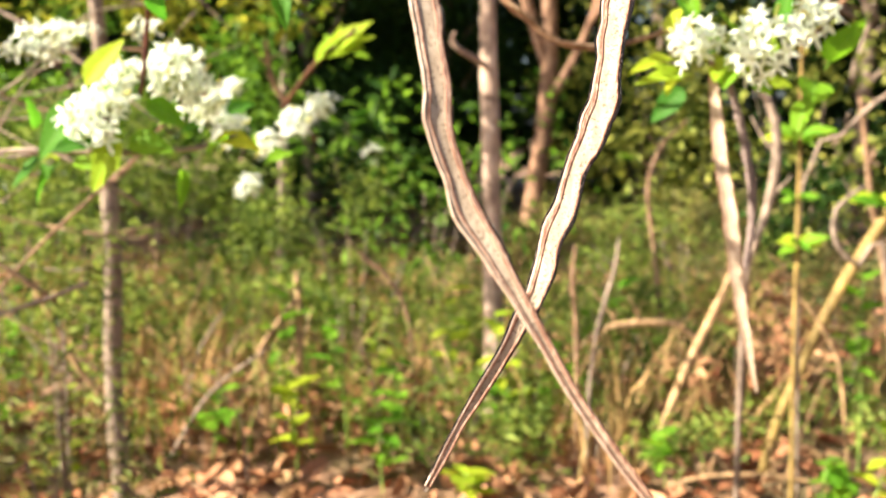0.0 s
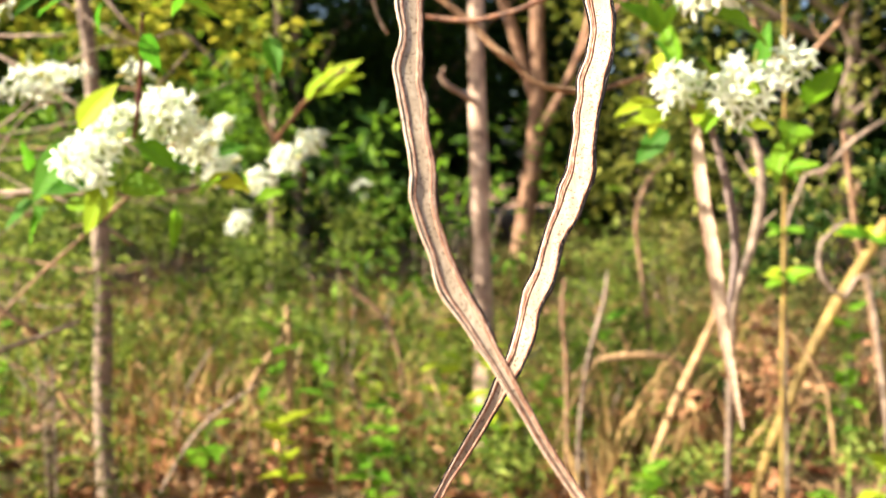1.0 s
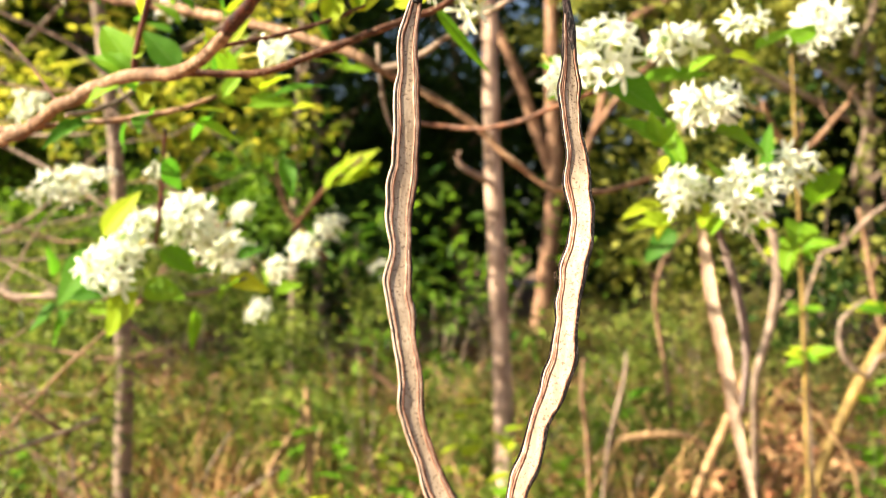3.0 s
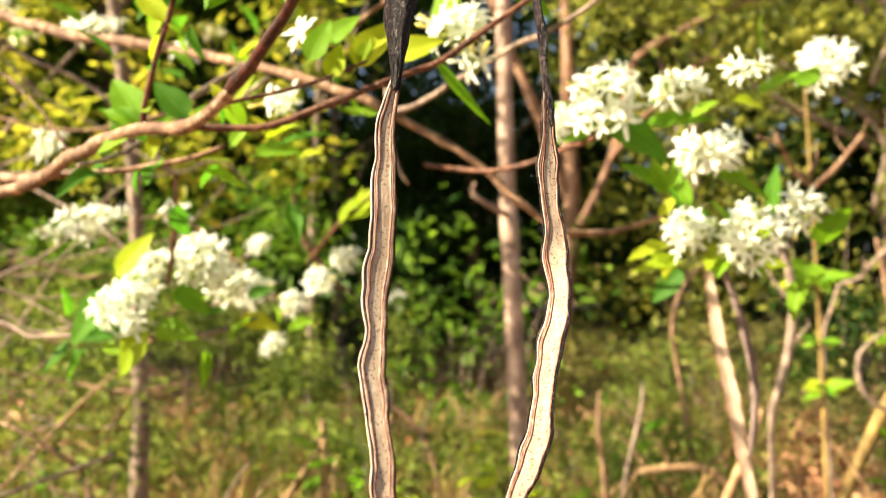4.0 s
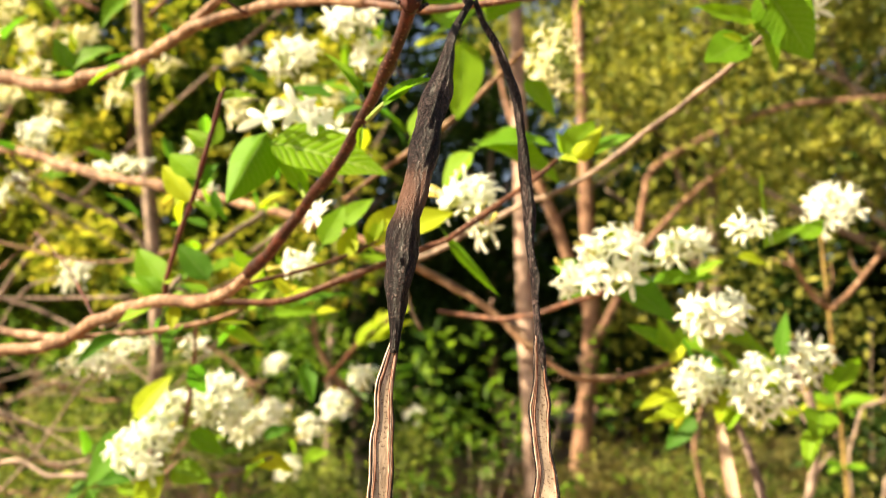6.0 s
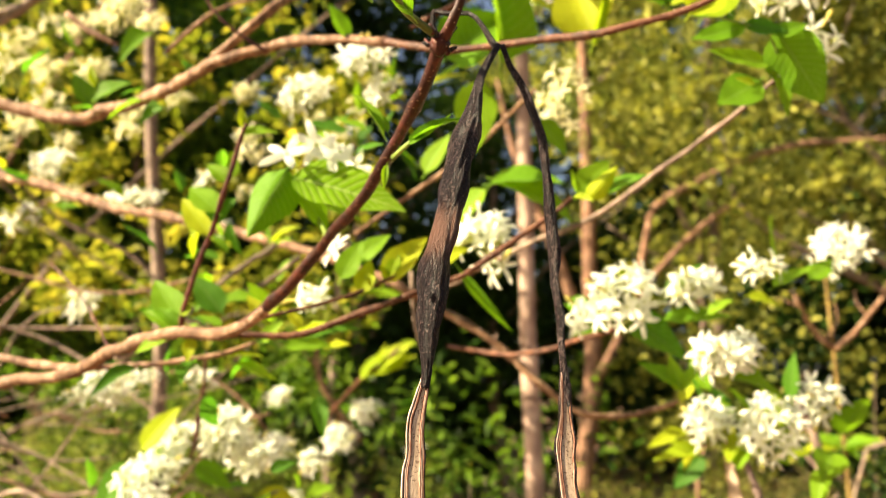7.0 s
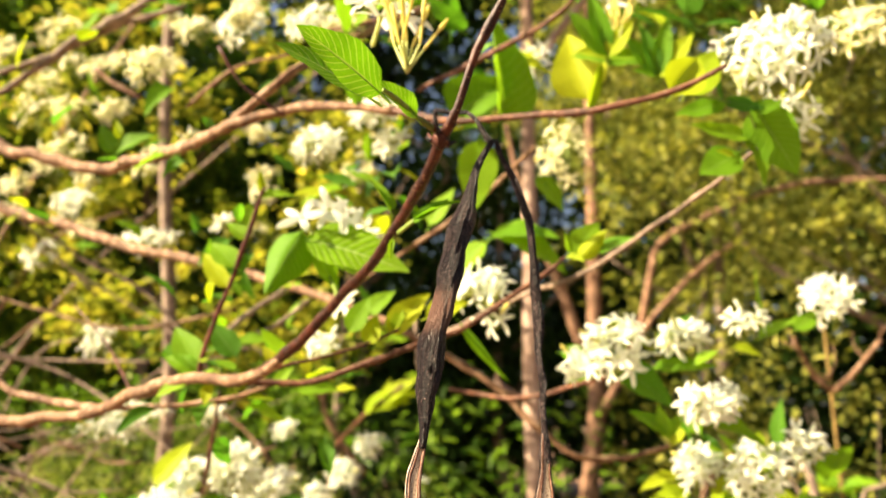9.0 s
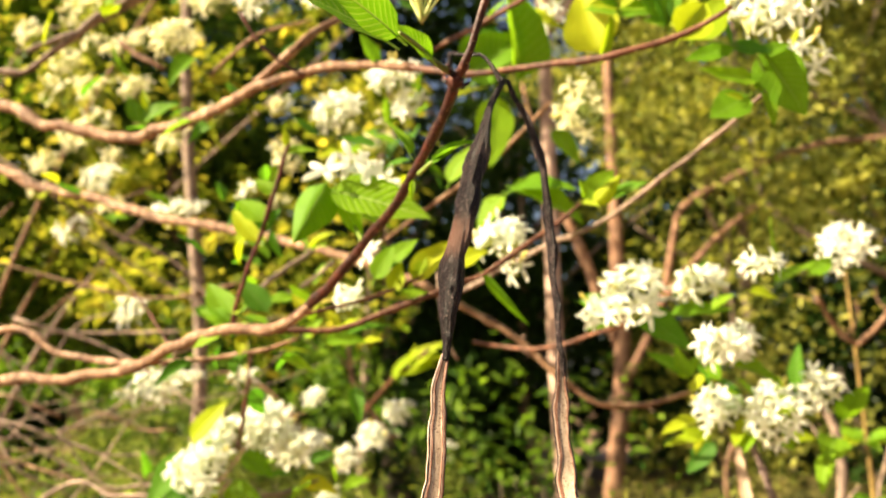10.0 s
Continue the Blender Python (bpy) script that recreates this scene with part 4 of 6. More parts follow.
stem([(-0.484, 2.900, 0.556, 0.0091), (-0.475, 2.900, 0.406, 0.0126), (-0.476, 2.900, 0.215, 0.0140), (-0.486, 2.900, 0.020, 0.0140), (-0.497, 2.900, -0.178, 0.0140)], STRAW, "dry upright stalk in the litter")
stem([(-0.475, 2.900, 0.482, 0.0077), (-0.569, 2.900, 0.347, 0.0105), (-0.607, 2.900, 0.270, 0.0112), (-0.580, 2.900, 0.174, 0.0091), (-0.573, 2.900, -0.140, 0.0091)], STRAW, "crooked dry twig in the litter")
stem([(-0.140, 3.100, 0.206, 0.012), (-0.189, 3.100, 0.081, 0.018), (-0.258, 3.100, -0.046, 0.018), (-0.349, 3.100, -0.196, 0.014)], STRAW, "dry stick leaning in the litter")
stem([(0.527, 2.900, 0.390, 0.0091), (0.600, 2.900, 0.401, 0.0149), (0.711, 2.900, 0.409, 0.0124), (0.824, 2.900, 0.358, 0.0107), (0.899, 2.900, 0.051, 0.0107), (0.879, 2.920, -0.050, 0.0107)], STRAW, "bent dry twig over the litter")
stem([(0.625, 2.400, 0.059, 0.0054), (0.718, 2.400, 0.086, 0.0066), (0.857, 2.400, 0.097, 0.0066), (0.999, 2.400, 0.084, 0.0066), (1.126, 2.400, 0.054, 0.0054)], STRAW, "dry twig lying on the litter")
stem([(1.180, 2.400, 1.163, 0.0036), (1.104, 2.400, 1.111, 0.0066), (1.030, 2.400, 1.030, 0.0054), (0.937, 2.400, 0.895, 0.0045), (0.989, 2.400, 0.0016, 0.0045)], BARK_GREY, "grey twig arching up")
stem([(1.006, 2.200, 0.910, 0.0044), (0.943, 2.200, 0.854, 0.0066), (0.949, 2.200, 0.771, 0.0077), (1.009, 2.200, 0.717, 0.0066), (1.059, 2.200, 0.774, 0.0066), (1.135, 2.200, 0.392, 0.0066), (1.175, 2.200, -0.056, 0.0066)], BARK_GREY, "looped grey vine stem")
stem([(-0.434, 3.000, 0.976, 0.0094), (-0.564, 3.000, 1.139, 0.011), (-0.591, 3.000, 1.229, 0.0094), (-0.599, 3.000, 1.301, 0.0075)], BARK_TAN, "thin leafless twig of a shrub")
tip_stem = stem([(-0.433, 2.400, 1.075, 0.006), (-0.292, 2.050, 1.169, 0.0057), (-0.240, 2.030, 1.205, 0.005), (-0.200, 2.000, 1.238, 0.0037)], BARK_RED, "thin twig with a yellow leaf tip")
leaf(tip_stem, (-0.270, 2.030, 1.183), (-0.170, 2.000, 1.260), LEAF_YELLOW, 0, (-0.3, -0.8, 0.5), 0.8)
leaf(tip_stem, (-0.252, 2.030, 1.198), (-0.236, 2.000, 1.249), LEAF_YELLOW, 4, (-0.3, -0.8, 0.5), 0.8)
leaf(tip_stem, (-0.277, 2.030, 1.180), (-0.188, 2.000, 1.209), LEAF_YELLOW, 1, (-0.3, -0.8, 0.5), 0.8)
leaf(tip_stem, (-0.240, 2.030, 1.205), (-0.163, 2.000, 1.225), LEAF_YELLOW, 0, (-0.3, -0.8, 0.5), 0.8)
leaf(tip_stem, (-0.289, 2.030, 1.168), (-0.254, 2.000, 1.225), LEAF_YELLOW, 0, (-0.3, -0.8, 0.5), 0.8)
stem([(0.732, 2.150, 1.379, 0.0042), (0.764, 2.200, 1.349, 0.0058), (0.805, 2.240, 1.297, 0.0066), (0.853, 2.250, 1.260, 0.0074)], BARK_TAN, "fork of an upright stem")
stem([(0.959, 2.200, 1.388, 0.0058), (0.931, 2.220, 1.347, 0.0065), (0.894, 2.240, 1.295, 0.0073), (0.853, 2.250, 1.260, 0.0081)], BARK_TAN, "fork of an upright stem")

stem([(0.896, 3.400, 1.073, 0.006), (0.819, 3.400, 1.000, 0.008), (0.772, 3.400, 0.907, 0.009), (0.758, 3.400, 0.788, 0.009), (0.791, 3.400, 0.593, 0.009), (0.831, 3.400, 0.309, 0.009), (0.850, 3.400, -0.023, 0.01), (0.855, 3.400, -0.201, 0.01)], BARK_TAN, "thin arching stem at the wood's edge")
stem([(0.500, 2.600, 0.726, 0.0040), (0.493, 2.600, 0.634, 0.0065), (0.468, 2.600, 0.534, 0.0073), (0.445, 2.600, 0.417, 0.0073), (0.432, 2.600, 0.214, 0.0073), (0.435, 2.600, 0.078, 0.0073), (0.415, 2.620, -0.050, 0.0073)], BARK_GREY, "thin pale stem among the weeds")
stem([(0.376, 2.600, 0.699, 0.0049), (0.371, 2.600, 0.600, 0.0073), (0.387, 2.600, 0.466, 0.0073), (0.394, 2.600, 0.298, 0.0073), (0.399, 2.600, 0.077, 0.0073), (0.379, 2.620, -0.050, 0.0073)], BARK_TAN, "thin pale stem among the weeds")
stem([(1.206, 2.700, 1.140, 0.005), (1.227, 2.700, 1.040, 0.008), (1.249, 2.700, 0.921, 0.009), (1.274, 2.700, 0.802, 0.009), (1.321, 2.700, 0.631, 0.009), (1.379, 2.700, 0.283, 0.009), (1.429, 2.700, -0.070, 0.009)], BARK_TAN, "thin brown stem among the weeds")
stem([(0.971, 2.500, 0.597, 0.004), (1.013, 2.500, 0.557, 0.006), (1.046, 2.500, 0.517, 0.006), (1.114, 2.500, 0.405, 0.006), (1.155, 2.500, 0.178, 0.006), (1.178, 2.500, -0.003, 0.006)], STRAW, "thin pale stem among the weeds")
stem([(-0.150, 2.900, 0.247, 0.006), (-0.169, 2.900, 0.205, 0.008), (-0.202, 2.900, 0.129, 0.009), (-0.242, 2.900, 0.033, 0.009), (-0.261, 2.900, -0.043, 0.009)], STRAW, "thin dry stick among the weeds")
stem([(-0.338, 3.100, 0.628, 0.006), (-0.263, 3.100, 0.561, 0.009), (-0.183, 3.100, 0.486, 0.009), (-0.123, 3.100, 0.347, 0.009), (-0.090, 3.100, -0.017, 0.009), (-0.079, 3.100, -0.160, 0.009)], BARK_TAN, "thin dry stick among the weeds")


def tuft(place, count, length, seed):
    """A tuft of bright young leaves on an upright stem."""
    r = random.Random(seed)
    top = thing("leaf_tuft", place, "tuft of bright yellow-green leaves on an upright stem", "leaves", "leaf tufts on the stems")
    for k in range(count):
        a = 2.4 * k + r.uniform(-0.3, 0.3)
        d = Vector((math.cos(a), 0.7 * math.sin(a), r.uniform(-0.3, 0.5))) * length * r.uniform(0.7, 1.2)
        b = Vector(place) + d * 0.12
        leaf(top, b, b + d, LEAF_FRESH if k % 3 else LEAF_YELLOW, k % 4, (-0.3, -0.5, 0.8), 1.15)


tuft((0.862, 2.250, 1.025), 11, 0.075, 300)
tuft((0.869, 2.250, 0.873), 6, 0.045, 301)
tuft((0.879, 2.250, 0.755), 10, 0.065, 302)
tuft((1.249, 2.600, 0.832), 10, 0.09, 303)

r = random.Random(98)
for i in range(130):
    x, y = r.uniform(-2.2, 2.4), r.uniform(2.4, 4.6)
    z, h, a = ground_height(x, y), r.uniform(0.12, 0.5), r.uniform(0, 6.28)
    d = r.uniform(0.2, 1.0) * h
    w = r.uniform(0.003, 0.009)
    if y < 3.1 and 0.1 < x < 1.1:
        w, d = 0.003, d * 0.4
    stem([(x + math.cos(a) * d, y + math.sin(a) * d, z + h, w * 0.4), (x + math.cos(a) * d * 0.45 + r.uniform(-0.04, 0.04), y + math.sin(a) * d * 0.5, z + h * 0.6, w * 0.8), (x, y, z - 0.03, w)],
         STRAW if i % 3 else BARK_GREY, "dry stick standing in the litter" if i % 3 else "grey dead twig standing in the litter")

def paper_scrap(x, y, size):
    """A small crumpled scrap of white paper."""
    z = ground_height(x, y)
    top = thing("paper_scrap", (x, y, z), "small crumpled white scrap lying in the litter", "paper scrap")
    bm = bmesh.new()
    bmesh.ops.create_icosphere(bm, subdivisions=2, radius=1.0)
    for v in bm.verts:
        v.co *= 1 + 0.45 * noise.noise(v.co * 2.7) + 0.25 * noise.noise(v.co * 6)
    bmesh.ops.transform(bm, matrix=Matrix.Translation((x, y, z + size * 0.5)) @ Matrix.Diagonal((size, size * 0.8, size * 0.65, 1)), verts=bm.verts[:])
    part("sheet", bm, PETAL, top)


paper_scrap(-0.95, 3.71, 0.03)

# ---- the flowering shrub ----
shrub = thing("flowering_shrub", (-1.1, 1.25, 0), "flowering shrub with red-brown branches, fresh leaves and white flowers", "shrub")
# One bough in two barks: tan paints its lit run, dark its shaded one.
lit_bough = branch(shrub, [(-1.150, 1.200, -0.050, 0.022), (-1.100, 1.150, 0.450, 0.018), (-0.850, 1.020, 0.900, 0.013), (-0.577, 0.870, 1.125, 0.0069), (-0.438, 0.800, 1.146, 0.0054), (-0.339, 0.740, 1.156, 0.005), (-0.275, 0.690, 1.174, 0.0048), (-0.219, 0.650, 1.185, 0.0046), (-0.171, 0.620, 1.184, 0.0042), (-0.136, 0.580, 1.191, 0.0039), (-0.120, 0.560, 1.199, 0.0038)], BARK_TAN, "tan part of the main bough, sunlight put into its bark colour")
bough = branch(shrub, [(-0.148, 0.595, 1.188, 0.0038), (-0.128, 0.570, 1.195, 0.0038), (-0.105, 0.540, 1.207, 0.0036), (-0.073, 0.500, 1.230, 0.0032), (-0.044, 0.450, 1.246, 0.0029), (-0.028, 0.420, 1.260, 0.0027), (-0.0099, 0.385, 1.279, 0.0027), (-0.0004, 0.363, 1.291, 0.003), (0.0082, 0.352, 1.303, 0.002), (0.017, 0.349, 1.331, 0.0021), (0.028, 0.344, 1.354, 0.0021), (0.040, 0.336, 1.382, 0.0018), (0.049, 0.330, 1.404, 0.0014)], BARK_BOUGH_SHADED, "reddish-brown main bough, shade put into its bark colour")
side_branch = branch(shrub, [(-1.120, 1.200, 0.300, 0.012), (-0.800, 1.000, 0.950, 0.010), (-0.546, 0.830, 1.186, 0.004), (-0.435, 0.790, 1.171, 0.0035), (-0.375, 0.770, 1.163, 0.0037), (-0.327, 0.735, 1.160, 0.0035)], BARK_TAN, "tan side branch")
thin_branch = branch(shrub, [(-0.325, 0.730, 1.159, 0.002), (-0.277, 0.720, 1.163, 0.0022), (-0.239, 0.720, 1.166, 0.0022), (-0.202, 0.720, 1.173, 0.002), (-0.172, 0.720, 1.183, 0.0014)], BARK_TAN, "thin tan branch")
lower_branch = branch(shrub, [(-0.166, 0.618, 1.184, 0.0026), (-0.122, 0.620, 1.183, 0.0024), (-0.086, 0.620, 1.193, 0.0024), (-0.037, 0.625, 1.213, 0.0023), (0.0002, 0.630, 1.228, 0.0021), (0.030, 0.635, 1.250, 0.0021), (0.059, 0.640, 1.270, 0.002), (0.078, 0.642, 1.287, 0.0014)], BARK_RED, "slender brown branch ending in young leaves")
leafy_twig = branch(shrub, [(-0.131, 0.575, 1.191, 0.0013), (-0.089, 0.590, 1.204, 0.0013), (-0.068, 0.600, 1.213, 0.0012), (-0.042, 0.610, 1.226, 0.0009)], BARK_RED, "thin brown twig")
upper_branch = branch(shrub, [(-1.350, 1.500, -0.050, 0.030), (-1.300, 1.400, 0.600, 0.022), (-1.000, 1.150, 1.200, 0.015), (-0.704, 0.970, 1.481, 0.0084), (-0.532, 0.900, 1.448, 0.0066), (-0.487, 0.890, 1.438, 0.0065), (-0.425, 0.870, 1.421, 0.0064), (-0.367, 0.850, 1.424, 0.006), (-0.300, 0.800, 1.424, 0.0058), (-0.220, 0.720, 1.422, 0.0049), (-0.165, 0.700, 1.428, 0.0043), (-0.109, 0.660, 1.418, 0.0037), (-0.059, 0.630, 1.402, 0.0035)], BARK_TAN, "long red-brown upper branch, sunlit on top")
upper_branch_end = branch(shrub, [(-0.064, 0.632, 1.404, 0.0031), (-0.018, 0.600, 1.385, 0.0026), (0.026, 0.580, 1.379, 0.0026), (0.063, 0.560, 1.375, 0.0026), (0.097, 0.540, 1.372, 0.0026), (0.131, 0.530, 1.377, 0.0022), (0.157, 0.520, 1.385, 0.0017), (0.174, 0.510, 1.392, 0.0013)], BARK_RED, "dark red-brown end of the upper branch")
upper_fork = branch(shrub, [(-0.221, 0.720, 1.427, 0.0043), (-0.193, 0.710, 1.446, 0.0043), (-0.168, 0.720, 1.475, 0.0039), (-0.135, 0.760, 1.515, 0.0034), (-0.103, 0.800, 1.558, 0.0031), (-0.056, 0.850, 1.605, 0.003), (0.0019, 0.950, 1.707, 0.0025)], BARK_TAN, "branch rising from a fork")
dark_twig = branch(shrub, [(-0.228, 0.680, 1.481, 0.0011), (-0.206, 0.685, 1.448, 0.0013), (-0.187, 0.690, 1.433, 0.0015), (-0.167, 0.695, 1.422, 0.0016)], TWIG_DARK, "thin dark twig")
back_branch = branch(shrub, [(-1.700, 1.800, -0.050, 0.030), (-1.650, 1.750, 0.700, 0.024), (-1.400, 1.650, 1.300, 0.017), (-1.112, 1.500, 1.572, 0.013), (-0.816, 1.380, 1.489, 0.0085), (-0.684, 1.320, 1.454, 0.0078), (-0.561, 1.260, 1.411, 0.0075), (-0.449, 1.200, 1.383, 0.0068), (-0.309, 1.120, 1.344, 0.0061), (-0.216, 1.060, 1.314, 0.0055), (-0.105, 1.000, 1.271, 0.005), (-0.059, 1.000, 1.246, 0.0047), (-0.013, 1.000, 1.222, 0.0043), (0.032, 1.000, 1.191, 0.004), (0.070, 1.000, 1.155, 0.0038), (0.113, 1.000, 1.125, 0.0035), (0.165, 1.020, 1.120, 0.0034), (0.203, 1.020, 1.130, 0.0031), (0.229, 1.020, 1.140, 0.0027)], BARK_TAN, "long tan branch drooping to a flower cluster")
rising_branch = branch(shrub, [(-0.075, 1.000, 1.254, 0.0035), (-0.038, 0.970, 1.256, 0.0032), (0.0002, 0.930, 1.272, 0.0029), (0.033, 0.900, 1.284, 0.0028), (0.062, 0.860, 1.293, 0.0026), (0.087, 0.830, 1.296, 0.0025), (0.129, 0.780, 1.313, 0.0024), (0.157, 0.740, 1.330, 0.0023), (0.181, 0.700, 1.343, 0.0021), (0.202, 0.660, 1.355, 0.0019), (0.223, 0.620, 1.371, 0.0015)], BARK_GREY, "grey-brown rising branch")
cross_twig = branch(shrub, [(-0.032, 1.000, 1.196, 0.0025), (0.019, 0.980, 1.187, 0.0025), (0.061, 0.950, 1.187, 0.0027), (0.110, 0.900, 1.200, 0.0025), (0.137, 0.850, 1.206, 0.0024), (0.145, 0.830, 1.212, 0.0016)], BARK_RED, "thin brown cross twig")
short_twig = branch(shrub, [(-0.132, 0.950, 1.314, 0.0016), (-0.069, 0.930, 1.355, 0.0024), (-0.032, 0.920, 1.378, 0.0028), (0.0099, 0.910, 1.410, 0.0026), (0.063, 0.900, 1.460, 0.002)], BARK_TAN, "thin tan twig")
red_twig = branch(shrub, [(-0.214, 0.660, 1.189, 0.0017), (-0.205, 0.645, 1.214, 0.0018), (-0.182, 0.620, 1.256, 0.0019), (-0.166, 0.600, 1.283, 0.0017), (-0.151, 0.582, 1.317, 0.0015), (-0.147, 0.578, 1.324, 0.001)], TWIG_DARK, "dark red upright twig with a bud")
left_twig = branch(shrub, [(-0.404, 0.820, 1.262, 0.0009), (-0.350, 0.780, 1.223, 0.0009), (-0.286, 0.700, 1.175, 0.001)], TWIG_DARK, "thin dark twig")
grey_twig = branch(shrub, [(-0.289, 0.720, 1.168, 0.0016), (-0.281, 0.800, 1.190, 0.002), (-0.286, 0.900, 1.231, 0.0025), (-0.277, 0.980, 1.272, 0.003), (-0.245, 1.050, 1.317, 0.0035)], BARK_GREY, "grey twig behind the bough")
grey_twig_low = branch(shrub, [(-0.297, 0.900, 1.222, 0.002), (-0.279, 0.950, 1.240, 0.0024), (-0.249, 1.000, 1.262, 0.0025), (-0.216, 1.050, 1.303, 0.0027)], BARK_GREY, "grey twig")
hanging_twig = branch(shrub, [(-0.075, 1.000, 1.280, 0.0024), (-0.070, 1.000, 1.226, 0.0024), (-0.061, 1.000, 1.193, 0.0021), (-0.051, 1.000, 1.174, 0.0015)], BARK_GREY, "short hanging twig")
ul_twig = branch(shrub, [(-0.479, 0.950, 1.573, 0.0035), (-0.450, 0.950, 1.552, 0.0035), (-0.417, 0.950, 1.534, 0.0029)], BARK_TAN, "broken tan twig")
ul_branch = branch(shrub, [(-1.500, 1.700, -0.050, 0.020), (-1.300, 1.500, 1.000, 0.014), (-0.805, 1.100, 1.517, 0.0051), (-0.659, 1.050, 1.579, 0.0043), (-0.608, 1.050, 1.616, 0.0056), (-0.556, 1.050, 1.657, 0.0068), (-0.496, 1.050, 1.690, 0.0068), (-0.436, 1.050, 1.732, 0.0062)], BARK_GREY, "grey branch crossing above")
ul_branch_b = branch(shrub, [(-0.695, 1.100, 1.628, 0.0039), (-0.614, 1.100, 1.658, 0.0045), (-0.535, 1.100, 1.697, 0.0045), (-0.430, 1.100, 1.731, 0.0039)], BARK_GREY, "grey branch crossing above")
top_twig = branch(shrub, [(-0.338, 0.900, 1.504, 0.0024), (-0.320, 0.900, 1.522, 0.0024), (-0.282, 0.900, 1.553, 0.0021), (-0.217, 0.900, 1.570, 0.0016)], BARK_TAN, "thin twig")
top_branch = branch(shrub, [(-0.192, 0.900, 1.595, 0.0027), (-0.100, 0.900, 1.616, 0.0032)], BARK_TAN, "thin twig")
behind_branch = branch(shrub, [(-0.060, 0.800, 1.487, 0.0019), (-0.024, 0.780, 1.497, 0.0028), (0.020, 0.760, 1.512, 0.0027), (0.063, 0.740, 1.529, 0.0024), (0.088, 0.720, 1.542, 0.0019), (0.102, 0.700, 1.557, 0.0017)], BARK_RED, "red-brown branch behind the node")
end_shoot = branch(shrub, [(0.152, 0.580, 1.401, 0.0008), (0.174, 0.590, 1.401, 0.0008), (0.198, 0.600, 1.400, 0.0008), (0.216, 0.610, 1.393, 0.0009), (0.222, 0.620, 1.376, 0.0007), (0.206, 0.620, 1.361, 0.0005)], STEM_GREEN, "thin green shoot at the branch end")
low_branch = branch(shrub, [(-1.250, 1.400, -0.050, 0.020), (-1.100, 1.300, 0.600, 0.010), (-0.656, 1.150, 0.978, 0.0038), (-0.519, 1.100, 0.997, 0.0029), (-0.444, 1.080, 0.999, 0.0034), (-0.375, 1.070, 0.999, 0.0028), (-0.295, 1.080, 1.004, 0.0026), (-0.246, 1.120, 1.020, 0.0018)], BARK_GREY, "grey branch below the flower clusters")
low_red_twig = branch(shrub, [(-0.335, 1.050, 1.062, 0.0022), (-0.325, 1.040, 1.116, 0.0025), (-0.308, 1.000, 1.158, 0.0021), (-0.290, 0.950, 1.183, 0.002)], TWIG_DARK, "dark red upright twig")
big_sprig = branch(shrub, [(-0.001, 0.363, 1.295, 0.0018), (-0.011, 0.340, 1.295, 0.0014), (-0.017, 0.325, 1.297, 0.0012), (-0.022, 0.315, 1.298, 0.001)], STEM_GREEN, "green leaf stalk at the bough's node")
star_sprig = branch(shrub, [(-0.074, 0.505, 1.231, 0.0015), (-0.088, 0.555, 1.250, 0.0012), (-0.105, 0.570, 1.274, 0.001), (-0.114, 0.562, 1.287, 0.0009)], STEM_GREEN, "green leafy shoot")
leaf(big_sprig, (-0.023, 0.315, 1.296), (-0.052, 0.285, 1.316), LEAF_VEINED, 0, (0.5, -0.8, 0.3), 1.25)
leaf(big_sprig, (-0.029, 0.325, 1.298), (-0.067, 0.305, 1.319), LEAF_VEINED, 0, (0.25, -0.75, 0.6), 1.0)
leaf(big_sprig, (-0.0092, 0.335, 1.292), (-0.025, 0.318, 1.306), LEAF_VEINED, 1, (0.5, -0.8, 0.3), 0.95)
leaf(star_sprig, (-0.109, 0.545, 1.284), (-0.129, 0.530, 1.239), LEAF_BROAD, 6, (0.15, -0.95, 0.2), 0.86)
leaf(star_sprig, (-0.108, 0.550, 1.280), (-0.033, 0.545, 1.262), LEAF_BRIGHT, 0, (-0.3, -0.7, 0.6), 1.15)
leaf(star_sprig, (-0.102, 0.550, 1.273), (-0.082, 0.560, 1.245), LEAF_FRESH, 1, (0.2, -0.8, 0.5), 1.0)
leaf(star_sprig, (-0.100, 0.570, 1.270), (-0.065, 0.580, 1.260), LEAF_FRESH, 0, (0.1, -0.6, 0.8), 1.1)
leaf(star_sprig, (-0.071, 0.570, 1.301), (-0.051, 0.560, 1.306), LEAF_DEEP, 0, (0, -0.6, 0.8), 1.5)
leaf(bough, (-0.031, 0.420, 1.269), (-0.043, 0.415, 1.293), LEAF_FRESH, 2, (0.6, -0.7, 0.3), 0.6)
leaf(bough, (-0.029, 0.420, 1.270), (-0.038, 0.420, 1.285), LEAF_FRESH, 2, (0.5, -0.8, 0.3), 0.9)
fold_sprig = branch(shrub, [(*(-0.0255, 0.4150, 1.2564), 0.0013), (*(-0.0199, 0.4050, 1.2581), 0.0011), (*(-0.0146, 0.4000, 1.2609), 0.0009)], STEM_GREEN, "short green leaf stalk")
leaf(fold_sprig, (-0.0151, 0.4000, 1.2603), (0.0068, 0.3850, 1.2713), LEAF_VEINED, 2, (-0.35, -0.8, 0.45), 0.42)
leaf(fold_sprig, (-0.0148, 0.4000, 1.2606), (0.0034, 0.3900, 1.2680), LEAF_VEINED, 2, (0.2, -0.85, -0.4), 0.36)
leaf(fold_sprig, (-0.0161, 0.4000, 1.2589), (-0.0081, 0.3950, 1.2622), LEAF_FRESH, 5, (0.1, -0.9, 0.3), 0.7)
